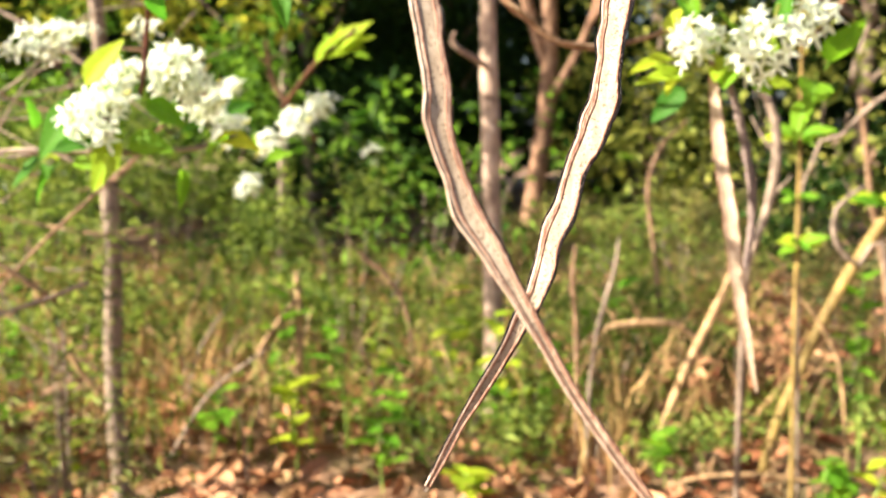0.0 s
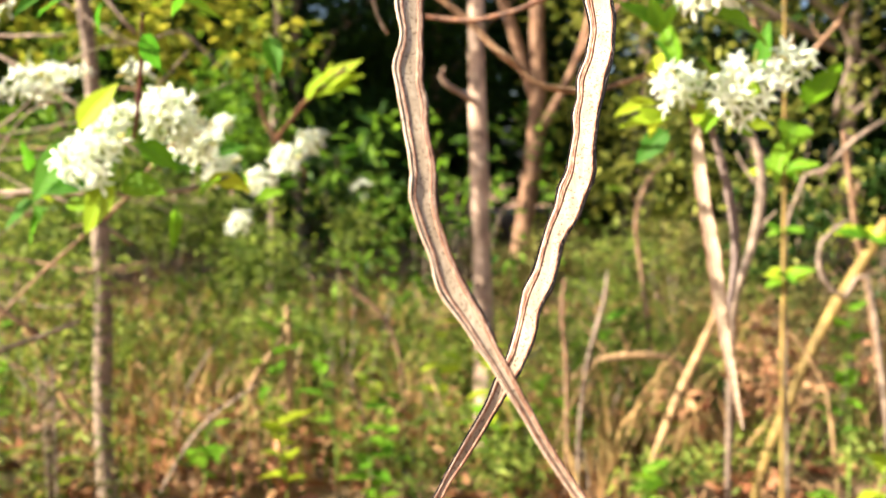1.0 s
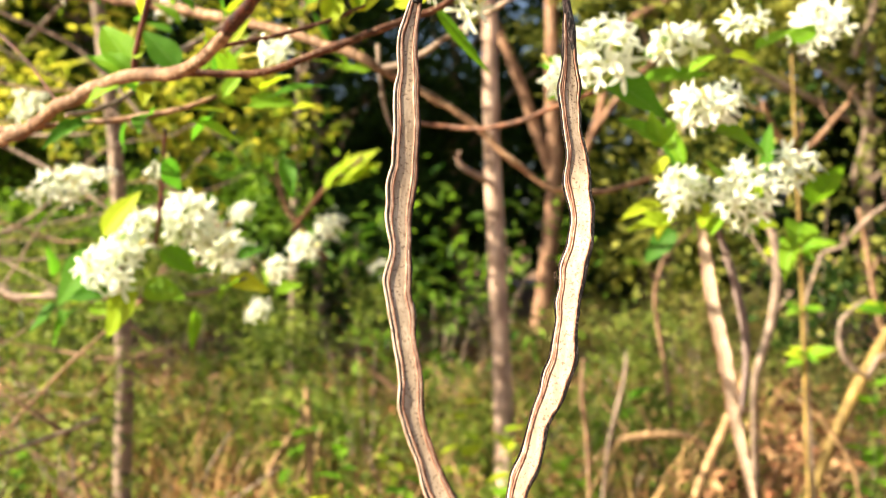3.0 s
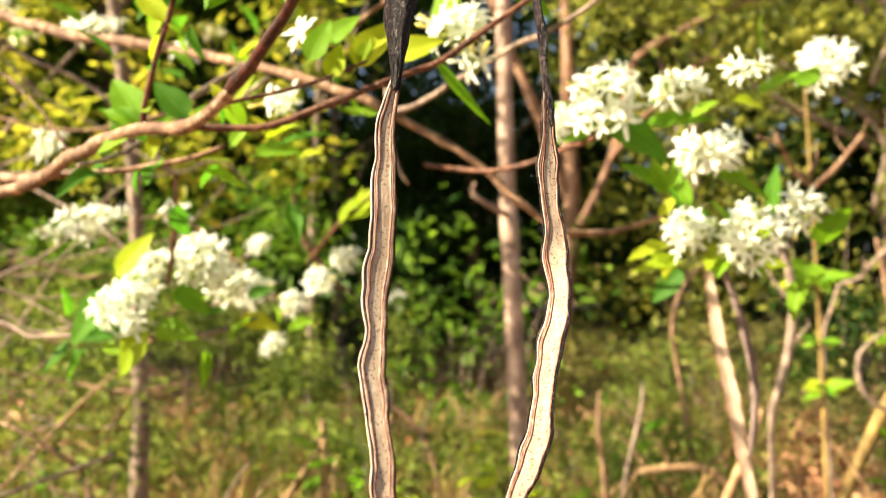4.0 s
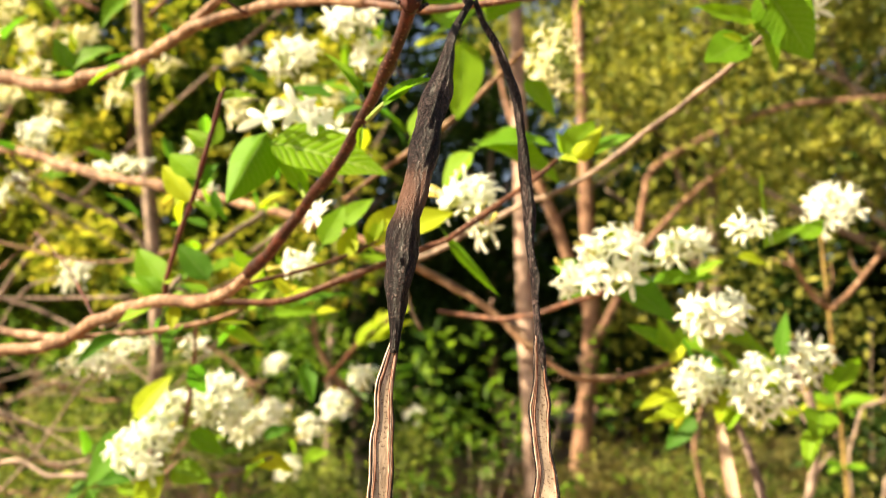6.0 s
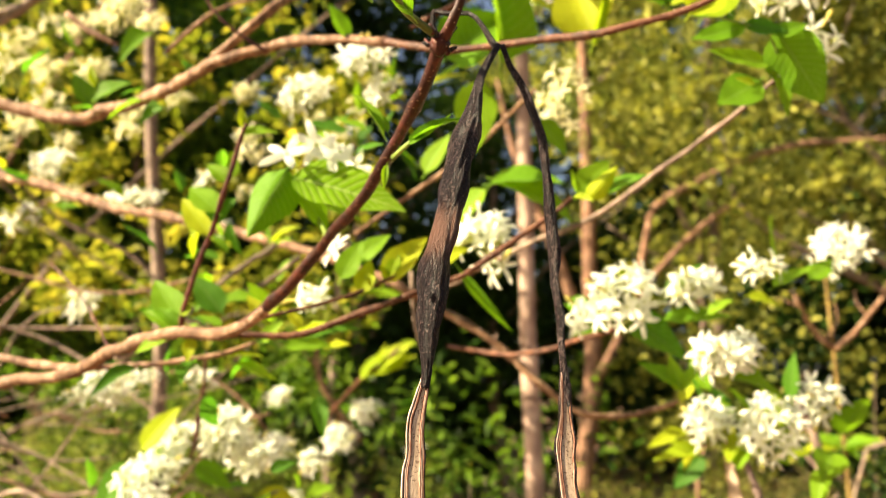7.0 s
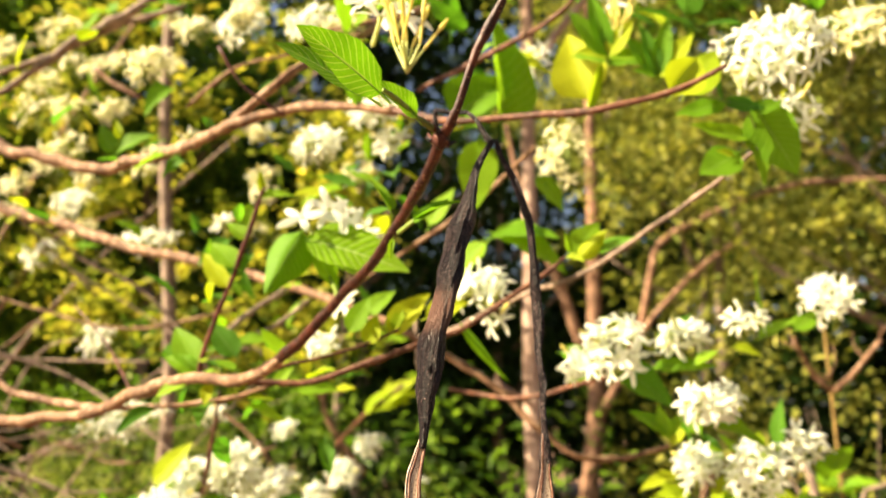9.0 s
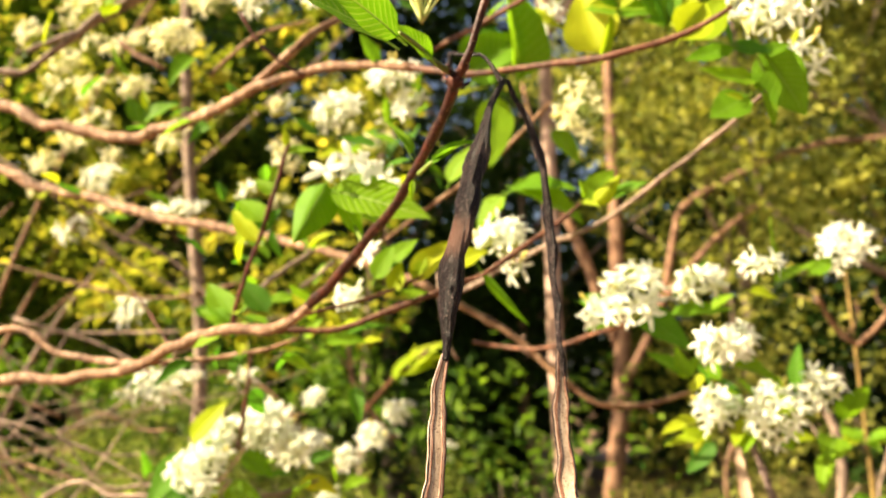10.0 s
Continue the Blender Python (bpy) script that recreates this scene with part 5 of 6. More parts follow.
leaf(bough, (-0.029, 0.420, 1.254), (-0.031, 0.420, 1.242), LEAF_FRESH, 2, (0, -0.8, 0.6), 0.8)
leaf(upper_branch, (-0.092, 0.650, 1.414), (-0.105, 0.640, 1.440), LEAF_FRESH, 0, (0.5, -0.8, 0.3), 1.1)
leaf(upper_branch, (-0.357, 0.900, 1.527), (-0.384, 0.880, 1.493), LEAF_FRESH, 5, (0, -0.8, 0.6), 0.9)
leaf(upper_branch, (-0.410, 0.880, 1.442), (-0.429, 0.880, 1.477), LEAF_FRESH, 0, (0, -0.8, 0.6), 1.1)
leaf(upper_branch, (-0.408, 0.880, 1.442), (-0.367, 0.870, 1.467), LEAF_FRESH, 1, (0.1, -0.8, 0.6), 1.1)
leaf(upper_branch, (-0.296, 0.800, 1.409), (-0.323, 0.800, 1.395), LEAF_DEEP, 5, (0, -0.8, 0.6), 1.0)
leaf(lower_branch, (0.0881, 0.6400, 1.2869), (0.1088, 0.6300, 1.3089), LEAF_YELLOW, 6, (-0.2, -0.9, 0.3), 0.72)
leaf(lower_branch, (0.0996, 0.6450, 1.2912), (0.1295, 0.6300, 1.3035), LEAF_VEINED, 0, (-0.2, -0.75, 0.6), 0.9)
leaf(lower_branch, (0.0839, 0.6500, 1.2911), (0.1066, 0.6600, 1.3183), LEAF_FRESH, 3, (0.2, -0.9, 0.3), 1.1)
leaf(lower_branch, (0.0817, 0.6400, 1.2899), (0.0783, 0.6350, 1.3062), LEAF_FRESH, 0, (0.4, -0.85, 0.2), 0.8)
leaf(lower_branch, (0.0800, 0.6450, 1.2883), (0.0913, 0.6300, 1.2845), LEAF_YELLOW, 1, (-0.2, -0.7, 0.6), 0.8)
leaf(lower_branch, (-0.004, 0.650, 1.235), (0.035, 0.660, 1.187), LEAF_FRESH, 4, (-0.5, -0.8, 0.3), 0.42)
leaf(leafy_twig, (-0.068, 0.600, 1.211), (-0.063, 0.600, 1.235), LEAF_YELLOW, 1, (0.1, -0.8, 0.5), 1.2)
leaf(leafy_twig, (-0.054, 0.610, 1.220), (-0.027, 0.610, 1.255), LEAF_YELLOW, 1, (0.1, -0.8, 0.5), 1.0)
leaf(leafy_twig, (-0.050, 0.610, 1.223), (-0.045, 0.610, 1.241), LEAF_YELLOW, 0, (0.1, -0.8, 0.5), 1.2)
leaf(leafy_twig, (-0.079, 0.580, 1.218), (-0.066, 0.580, 1.245), LEAF_FRESH, 0, (0.1, -0.8, 0.5), 1.2)
leaf(leafy_twig, (-0.073, 0.600, 1.233), (-0.050, 0.600, 1.253), LEAF_FRESH, 0, (0.1, -0.8, 0.5), 1.1)
leaf(leafy_twig, (-0.033, 0.680, 1.241), (-0.0001, 0.680, 1.259), LEAF_YELLOW, 1, (0.1, -0.8, 0.5), 1.2)
leaf(leafy_twig, (-0.134, 0.600, 1.192), (-0.147, 0.600, 1.210), LEAF_YELLOW, 0, (0.1, -0.8, 0.5), 1.0)
leaf(leafy_twig, (-0.134, 0.600, 1.194), (-0.119, 0.600, 1.216), LEAF_YELLOW, 4, (0.1, -0.8, 0.5), 1.0)
leaf(red_twig, (-0.215, 0.660, 1.191), (-0.245, 0.660, 1.206), LEAF_FRESH, 1, (0.1, -0.8, 0.5), 1.0)
leaf(red_twig, (-0.215, 0.660, 1.193), (-0.246, 0.680, 1.232), LEAF_FRESH, 0, (0.1, -0.8, 0.5), 1.0)
leaf(red_twig, (-0.211, 0.650, 1.199), (-0.202, 0.650, 1.208), LEAF_YELLOW, 0, (0.1, -0.8, 0.5), 1.4)
leaf(red_twig, (-0.215, 0.650, 1.186), (-0.253, 0.660, 1.173), LEAF_FRESH, 4, (0.1, -0.8, 0.5), 1.2)
leaf(red_twig, (-0.202, 0.650, 1.182), (-0.201, 0.640, 1.165), LEAF_YELLOW, 0, (0.1, -0.8, 0.5), 1.2)
leaf(red_twig, (-0.151, 0.582, 1.317), (-0.127, 0.575, 1.322), LEAF_FRESH, 2, (0.1, -0.8, 0.5), 1.0)
leaf(red_twig, (-0.149, 0.580, 1.321), (-0.151, 0.575, 1.336), LEAF_YELLOW, 4, (0.1, -0.8, 0.5), 1.4)
leaf(red_twig, (-0.164, 0.600, 1.288), (-0.181, 0.600, 1.304), LEAF_FRESH, 1, (0.1, -0.8, 0.5), 1.1)
leaf(red_twig, (-0.181, 0.620, 1.263), (-0.166, 0.620, 1.284), LEAF_DEEP, 5, (0.1, -0.8, 0.5), 1.0)
leaf(red_twig, (-0.174, 0.610, 1.269), (-0.200, 0.620, 1.292), LEAF_FRESH, 0, (0.1, -0.8, 0.5), 1.2)
leaf(red_twig, (-0.182, 0.620, 1.254), (-0.209, 0.630, 1.286), LEAF_YELLOW, 0, (0.1, -0.8, 0.5), 1.0)
leaf(behind_branch, (0.027, 0.800, 1.451), (0.025, 0.780, 1.569), LEAF_FRESH, 5, (0.6, -0.75, 0.1), 0.6)
leaf(behind_branch, (-0.026, 0.820, 1.464), (0.035, 0.800, 1.505), LEAF_FRESH, 5, (0.1, -0.95, 0.2), 1.1)
leaf(behind_branch, (0.111, 0.800, 1.478), (0.088, 0.800, 1.554), LEAF_YELLOW, 5, (-0.3, -0.9, 0.1), 1.0)
leaf(behind_branch, (0.103, 0.720, 1.435), (0.121, 0.720, 1.492), LEAF_YELLOW, 4, (0.5, -0.8, 0.2), 0.6)
leaf(behind_branch, (0.121, 0.720, 1.483), (0.088, 0.720, 1.494), LEAF_FRESH, 1, (0, -0.8, 0.5), 1.0)
leaf(behind_branch, (0.124, 0.720, 1.481), (0.160, 0.720, 1.489), LEAF_FRESH, 1, (0, -0.8, 0.5), 1.0)
leaf(behind_branch, (0.146, 0.550, 1.386), (0.171, 0.560, 1.424), LEAF_YELLOW, 5, (0.2, -0.9, 0.2), 0.9)
leaf(behind_branch, (0.0036, 0.830, 1.445), (-0.0032, 0.820, 1.362), LEAF_FRESH, 3, (0.2, -0.9, 0.3), 0.85)
leaf(behind_branch, (0.017, 0.820, 1.340), (0.081, 0.800, 1.348), LEAF_FRESH, 1, (0, -0.6, 0.8), 1.2)
leaf(behind_branch, (0.023, 0.820, 1.343), (0.094, 0.800, 1.314), LEAF_FRESH, 1, (0, -0.6, 0.8), 1.1)
leaf(behind_branch, (0.012, 0.820, 1.334), (-0.021, 0.820, 1.299), LEAF_FRESH, 1, (0, -0.6, 0.8), 1.3)
leaf(behind_branch, (-0.049, 0.860, 1.359), (-0.026, 0.860, 1.403), LEAF_FRESH, 0, (0, -0.6, 0.8), 1.1)
leaf(behind_branch, (0.063, 0.850, 1.413), (0.091, 0.840, 1.375), LEAF_FRESH, 0, (0, -0.6, 0.8), 1.2)
leaf(behind_branch, (0.163, 0.700, 1.462), (0.135, 0.690, 1.497), LEAF_FRESH, 0, (0, -0.85, 0.4), 1.0)
leaf(behind_branch, (0.163, 0.700, 1.462), (0.172, 0.690, 1.517), LEAF_FRESH, 4, (0, -0.85, 0.4), 1.0)
leaf(behind_branch, (0.163, 0.700, 1.462), (0.192, 0.690, 1.500), LEAF_YELLOW, 0, (0, -0.85, 0.4), 1.0)
leaf(behind_branch, (0.163, 0.700, 1.462), (0.186, 0.690, 1.468), LEAF_YELLOW, 1, (0, -0.85, 0.4), 1.0)
leaf(behind_branch, (0.163, 0.700, 1.462), (0.148, 0.690, 1.510), LEAF_DEEP, 4, (0, -0.85, 0.4), 1.0)
leaf(behind_branch, (0.163, 0.700, 1.462), (0.140, 0.690, 1.465), LEAF_FRESH, 0, (0, -0.85, 0.4), 1.0)
leaf(behind_branch, (0.119, 0.700, 1.480), (0.086, 0.690, 1.521), LEAF_FRESH, 0, (0, -0.85, 0.4), 1.0)
leaf(behind_branch, (0.119, 0.700, 1.480), (0.103, 0.690, 1.543), LEAF_FRESH, 4, (0, -0.85, 0.4), 1.0)
leaf(behind_branch, (0.119, 0.700, 1.480), (0.140, 0.690, 1.513), LEAF_YELLOW, 0, (0, -0.85, 0.4), 1.0)
leaf(behind_branch, (0.119, 0.700, 1.480), (0.150, 0.690, 1.478), LEAF_FRESH, 1, (0, -0.85, 0.4), 1.0)
leaf(behind_branch, (0.119, 0.700, 1.480), (0.091, 0.690, 1.484), LEAF_YELLOW, 1, (0, -0.85, 0.4), 1.0)
leaf(upper_branch, (0.196, 0.600, 1.400), (0.157, 0.600, 1.388), LEAF_FRESH, 3, (-0.1, -0.95, 0.25), 0.7)
leaf(upper_branch, (0.194, 0.600, 1.401), (0.223, 0.600, 1.394), LEAF_DEEP, 3, (-0.1, -0.95, 0.25), 0.8)
leaf(upper_branch, (0.218, 0.620, 1.379), (0.168, 0.610, 1.384), LEAF_FRESH, 3, (-0.1, -0.95, 0.25), 0.5)
leaf(upper_branch, (0.209, 0.620, 1.367), (0.176, 0.610, 1.344), LEAF_FRESH, 3, (-0.1, -0.95, 0.25), 1.2)
leaf(upper_branch, (0.219, 0.610, 1.401), (0.253, 0.620, 1.350), LEAF_FRESH, 3, (-0.6, -0.75, 0.2), 1.1)
leaf(upper_branch, (0.204, 0.615, 1.363), (0.190, 0.610, 1.366), LEAF_YELLOW, 0, (-0.1, -0.95, 0.25), 0.9)
leaf(upper_branch, (0.222, 0.620, 1.371), (0.214, 0.620, 1.384), LEAF_YELLOW, 0, (-0.1, -0.95, 0.25), 1.2)
leaf(upper_branch, (0.163, 0.585, 1.400), (0.189, 0.600, 1.439), LEAF_YELLOW, 3, (-0.1, -0.95, 0.25), 1.1)
leaf(upper_branch, (0.155, 0.580, 1.399), (0.170, 0.580, 1.402), LEAF_FRESH, 0, (-0.1, -0.95, 0.25), 0.9)
leaf(upper_branch, (0.215, 0.600, 1.393), (0.238, 0.600, 1.402), LEAF_FRESH, 0, (-0.1, -0.95, 0.25), 1.1)
leaf(upper_branch, (0.224, 0.620, 1.380), (0.229, 0.620, 1.342), LEAF_FRESH, 4, (-0.1, -0.95, 0.25), 1.0)
leaf(back_branch, (0.138, 0.820, 1.216), (0.192, 0.800, 1.182), LEAF_DEEP, 1, (-0.45, -0.6, 0.65), 1.0)
leaf(back_branch, (0.088, 0.840, 1.228), (0.119, 0.830, 1.225), LEAF_FRESH, 1, (-0.45, -0.6, 0.65), 1.3)
leaf(back_branch, (0.180, 0.780, 1.154), (0.145, 0.770, 1.174), LEAF_FRESH, 0, (-0.45, -0.6, 0.65), 0.9)
leaf(back_branch, (0.182, 0.780, 1.149), (0.169, 0.770, 1.177), LEAF_FRESH, 1, (-0.45, -0.6, 0.65), 0.9)
leaf(back_branch, (0.182, 0.780, 1.151), (0.192, 0.770, 1.173), LEAF_FRESH, 0, (-0.45, -0.6, 0.65), 1.2)
leaf(back_branch, (0.213, 0.760, 1.162), (0.276, 0.780, 1.150), LEAF_FRESH, 1, (-0.45, -0.6, 0.65), 0.8)
leaf(back_branch, (0.214, 0.820, 1.218), (0.232, 0.810, 1.233), LEAF_FRESH, 1, (-0.45, -0.6, 0.65), 1.2)
leaf(back_branch, (0.177, 0.840, 1.214), (0.237, 0.830, 1.222), LEAF_FRESH, 0, (-0.45, -0.6, 0.65), 0.8)
leaf(back_branch, (0.258, 0.850, 1.238), (0.289, 0.850, 1.233), LEAF_YELLOW, 1, (-0.45, -0.6, 0.65), 1.0)
leaf(back_branch, (0.226, 0.970, 1.106), (0.178, 0.950, 1.097), LEAF_YELLOW, 1, (-0.45, -0.6, 0.65), 0.8)
leaf(back_branch, (0.231, 0.970, 1.097), (0.215, 0.950, 1.071), LEAF_YELLOW, 0, (-0.45, -0.6, 0.65), 0.9)
leaf(back_branch, (0.276, 0.950, 1.108), (0.246, 0.900, 1.086), LEAF_YELLOW, 0, (-0.45, -0.6, 0.65), 0.9)
leaf(back_branch, (0.267, 0.920, 1.093), (0.256, 0.900, 1.078), LEAF_FRESH, 1, (-0.45, -0.6, 0.65), 1.6)
leaf(back_branch, (0.223, 1.000, 1.137), (0.242, 1.000, 1.165), LEAF_YELLOW, 0, (-0.45, -0.6, 0.65), 1.0)
leaf(back_branch, (0.233, 0.950, 1.090), (0.182, 0.940, 1.083), LEAF_YELLOW, 0, (-0.45, -0.6, 0.65), 0.8)
leaf(back_branch, (0.230, 0.950, 1.084), (0.202, 0.940, 1.101), LEAF_YELLOW, 1, (-0.45, -0.6, 0.65), 1.0)
leaf(low_branch, (-0.392, 1.040, 1.073), (-0.351, 1.040, 1.125), LEAF_YELLOW, 0, (0, -0.8, 0.5), 1.0)
leaf(low_branch, (-0.347, 1.020, 1.019), (-0.390, 1.030, 0.957), LEAF_YELLOW, 0, (0, -0.8, 0.5), 1.1)
leaf(low_branch, (-0.374, 1.020, 1.013), (-0.417, 1.000, 1.006), LEAF_DEEP, 1, (0, -0.8, 0.5), 1.0)
leaf(low_branch, (-0.345, 1.040, 1.013), (-0.295, 1.020, 1.008), LEAF_FRESH, 1, (0, -0.8, 0.5), 1.2)
leaf(low_branch, (-0.329, 1.050, 1.056), (-0.286, 1.050, 1.032), LEAF_FRESH, 1, (0, -0.8, 0.5), 1.1)
leaf(low_branch, (-0.403, 1.050, 1.055), (-0.456, 1.050, 0.992), LEAF_DEEP, 0, (0, -0.8, 0.5), 1.1)
leaf(low_branch, (-0.375, 1.060, 1.074), (-0.409, 1.060, 1.018), LEAF_FRESH, 1, (0, -0.8, 0.5), 1.0)
leaf(low_branch, (-0.254, 1.100, 1.046), (-0.222, 1.100, 1.060), LEAF_DEEP, 1, (0, -0.8, 0.5), 1.0)


def sprigs(parent, path, count, seed, length, spread=0.05, mats=(LEAF_FRESH, LEAF_FRESH, LEAF_DEEP, LEAF_DEEP, LEAF_YELLOW)):
    """Leaves in loose pairs along a limb given by its own points."""
    r = random.Random(seed)
    pts = spline(path, 0.02)
    for i in range(count):
        p = Vector(pts[r.randrange(len(pts))][:3])
        d = Vector((r.gauss(0, 1), r.gauss(0, 0.8), r.gauss(0.2, 0.8))).normalized()
        ln = length * r.uniform(0.6, 1.3)
        b = p + d * r.uniform(0.004, spread)
        leaf(parent, b, b + d * ln, mats[r.randrange(len(mats))], r.randrange(5), (r.gauss(0, 0.4), -0.5, 0.8), r.uniform(0.9, 1.3))


sprigs(upper_branch, [(-0.532, 0.900, 1.448), (-0.367, 0.850, 1.424), (-0.219, 0.720, 1.422)], 7, 200, 0.035)
sprigs(back_branch, [(-0.816, 1.380, 1.489), (-0.449, 1.200, 1.383), (-0.216, 1.060, 1.314), (-0.059, 1.000, 1.246)], 15, 201, 0.04)
sprigs(thin_branch, [(-0.277, 0.720, 1.163), (-0.171, 0.720, 1.178)], 10, 202, 0.035)
sprigs(thin_branch, [(-0.182, 0.750, 1.175), (-0.143, 0.800, 1.178)], 10, 203, 0.035)
sprigs(ul_branch, [(-0.659, 1.050, 1.579), (-0.436, 1.050, 1.731)], 8, 204, 0.042)
sprigs(upper_fork, [(-0.176, 0.750, 1.487), (0.002, 0.950, 1.707)], 14, 205, 0.05)
sprigs(behind_branch, [(-0.029, 0.850, 1.526), (0.111, 0.800, 1.610)], 12, 206, 0.055)
sprigs(grey_twig, [(-0.300, 0.850, 1.193), (-0.245, 1.050, 1.316)], 16, 207, 0.035)
sprigs(low_branch, [(-0.519, 1.100, 0.997), (-0.246, 1.120, 1.020)], 14, 208, 0.042)
sprigs(low_branch, [(-0.384, 1.200, 1.143), (-0.185, 1.600, 0.928)], 4, 209, 0.05)
sprigs(back_branch, [(0.144, 0.900, 1.206), (0.311, 0.900, 1.244)], 7, 210, 0.045)
sprigs(back_branch, [(0.235, 1.000, 1.117), (0.383, 1.000, 1.091)], 16, 211, 0.05)
sprigs(back_branch, [(-0.178, 1.100, 1.483), (-0.076, 1.100, 1.537)], 12, 212, 0.05)
sprigs(upper_branch, [(0.181, 0.750, 1.525), (0.388, 0.850, 1.583)], 14, 213, 0.055)
sprigs(upper_branch, [(-0.898, 1.400, 1.850), (-0.457, 1.400, 1.870)], 10, 214, 0.045)
sprigs(red_twig, [(-0.270, 0.800, 1.253), (-0.213, 0.800, 1.362)], 10, 215, 0.035)
sprigs(grey_twig, [(-0.177, 0.900, 1.409), (-0.092, 0.900, 1.416)], 10, 216, 0.045)
# A second shrub of the same kind stands behind, mostly foliage.
shrub_behind = thing("flowering_shrub", (-1.9, 2.7, 0), "shrub with yellow-green leaves behind the flowering branches", "shrub")
for k, (x, y, z) in enumerate(((-1.7, 2.6, 2.2), (-1.1, 2.6, 2.6), (-0.6, 2.7, 2.3), (-1.4, 2.5, 1.6))):
    limb(shrub_behind, [(-1.9, 2.7, -0.05, 0.016), (-1.9 + (x + 1.9) * 0.25, 2.7 + (y - 2.7) * 0.4, z * 0.55, 0.009), (x, y, z, 0.005), (x + 0.3, y - 0.05, z + 0.15, 0.002)], BARK_TAN if k % 2 else BARK_GREY, name="branch", seg=7)
r = random.Random(119)
for k in range(70):
    x, y, z = r.uniform(-1.3, -0.42), r.uniform(1.3, 2.3), r.uniform(0.7, 1.35)
    a, ln = r.uniform(-0.9, 0.9), r.uniform(0.25, 0.7)
    dx, dz = math.cos(a) * ln * r.choice((-1, 1)), math.sin(a) * ln
    w = r.uniform(0.0014, 0.004)
    if x + dx > -0.42:
        continue
    branch(shrub_behind, [(x, y, z, w), (x + dx * 0.35, y + r.uniform(-0.05, 0.05), z + dz * 0.3 + r.uniform(-0.06, 0.06), w), (x + dx * 0.7, y, z + dz * 0.75 + r.uniform(-0.06, 0.06), w * 0.8), (x + dx, y, z + dz, w * 0.4)],
           (BARK_GREY, BARK_TAN, BARK_GREY)[k % 3], "", 6, 0.03, 0.2, 0.1, "twig")
r = random.Random(120)
cl = scatter_clumps(r, -1.9, -0.45, 2.3, 3.2, 1.3, 2.0, 40, 0.08, 0.2) + scatter_clumps(r, -2.2, -0.6, 2.3, 3.3, 2.0, 2.9, 24, 0.1, 0.26)
leaf_cloud("foliage", [c[:3] for c in cl], [c[3:] for c in cl], 3600, 0.05, SHRUB_LEAF, shrub_behind, 121, 0.2, 0.5, 0.2)

# ---- flowers ----
cluster((0.137, 0.800, 1.227), 0.030, 0.031, 38, "white starry flowers in a dense domed cluster over a dark leaf", True, 0.015, 1)
cluster((0.101, 0.830, 1.215), 0.010, 0.014, 6, "few white flowers at the side of a larger cluster", True, 0.015, 2)
cluster((0.207, 0.830, 1.245), 0.025, 0.013, 16, "white flowers in a flat spreading cluster", True, 0.015, 3)
cluster((0.271, 0.840, 1.261), 0.018, 0.012, 10, "small cluster of narrow white flowers", True, 0.015, 4)
cluster((0.215, 0.752, 1.179), 0.029, 0.015, 30, "white starry flowers in a dense domed cluster above narrow leaves", True, 0.015, 5)
cluster((0.238, 0.930, 1.116), 0.022, 0.025, 18, "white flowers hanging beside a pair of pods", True, 0.015, 6)
cluster((0.299, 0.915, 1.112), 0.033, 0.034, 34, "white flowers in a large drooping cluster", True, 0.015, 7)
cluster((0.354, 0.940, 1.142), 0.021, 0.022, 11, "small cluster of white flowers", True, 0.015, 8)
cluster((0.460, 1.145, 1.329), 0.037, 0.035, 28, "white flowers in a round cluster on an upright stem", False, 0.015, 9)
cluster((0.011, 0.715, 1.270), 0.023, 0.017, 25, "white flowers in a cluster behind the pods", True, 0.015, 10)
cluster((0.024, 0.712, 1.246), 0.010, 0.010, 5, "few white flowers hanging down", True, 0.015, 11)
cluster((-0.211, 1.040, 1.501), 0.030, 0.025, 28, "white starry flowers in a dense domed cluster on the shrub", False, 0.015, 12)
cluster((-0.132, 1.000, 1.536), 0.032, 0.015, 20, "white starry flowers in a dense domed cluster on the shrub", False, 0.015, 13)
cluster((-0.115, 1.020, 1.501), 0.016, 0.018, 10, "small pale flower cluster", False, 0.015, 14)
cluster((0.105, 1.000, 1.482), 0.034, 0.044, 22, "cream flowers in a loose pale cluster", False, 0.013, 15)
cluster((0.066, 0.970, 1.596), 0.012, 0.012, 5, "few white flowers on a thin twig", False, 0.015, 16)
cluster((-0.426, 0.990, 1.592), 0.027, 0.023, 22, "cream flowers hanging in a loose cluster", False, 0.015, 17)
cluster((-0.695, 1.360, 1.500), 0.037, 0.023, 18, "white starry flowers in a dense domed cluster on the shrub", False, 0.015, 18)
cluster((-0.531, 1.300, 1.426), 0.050, 0.017, 18, "white flowers in a flat spreading cluster", False, 0.015, 19)
cluster((-0.701, 1.510, 1.282), 0.031, 0.031, 18, "white starry flowers in a dense domed cluster on the shrub", False, 0.015, 20)
cluster((-0.366, 1.200, 1.368), 0.015, 0.011, 5, "few white flowers on a thin twig", False, 0.015, 21)
cluster((-0.347, 1.100, 1.411), 0.013, 0.008, 5, "few white flowers on a thin twig", False, 0.015, 22)
cluster((-0.314, 1.110, 1.091), 0.034, 0.031, 36, "white starry flowers in a dense domed cluster on the shrub", False, 0.015, 23)
cluster((-0.298, 1.130, 1.076), 0.021, 0.021, 15, "small dense cluster of white flowers", False, 0.015, 24)
cluster((-0.295, 1.170, 1.057), 0.028, 0.024, 22, "white starry flowers in a dense domed cluster on the shrub", False, 0.015, 25)
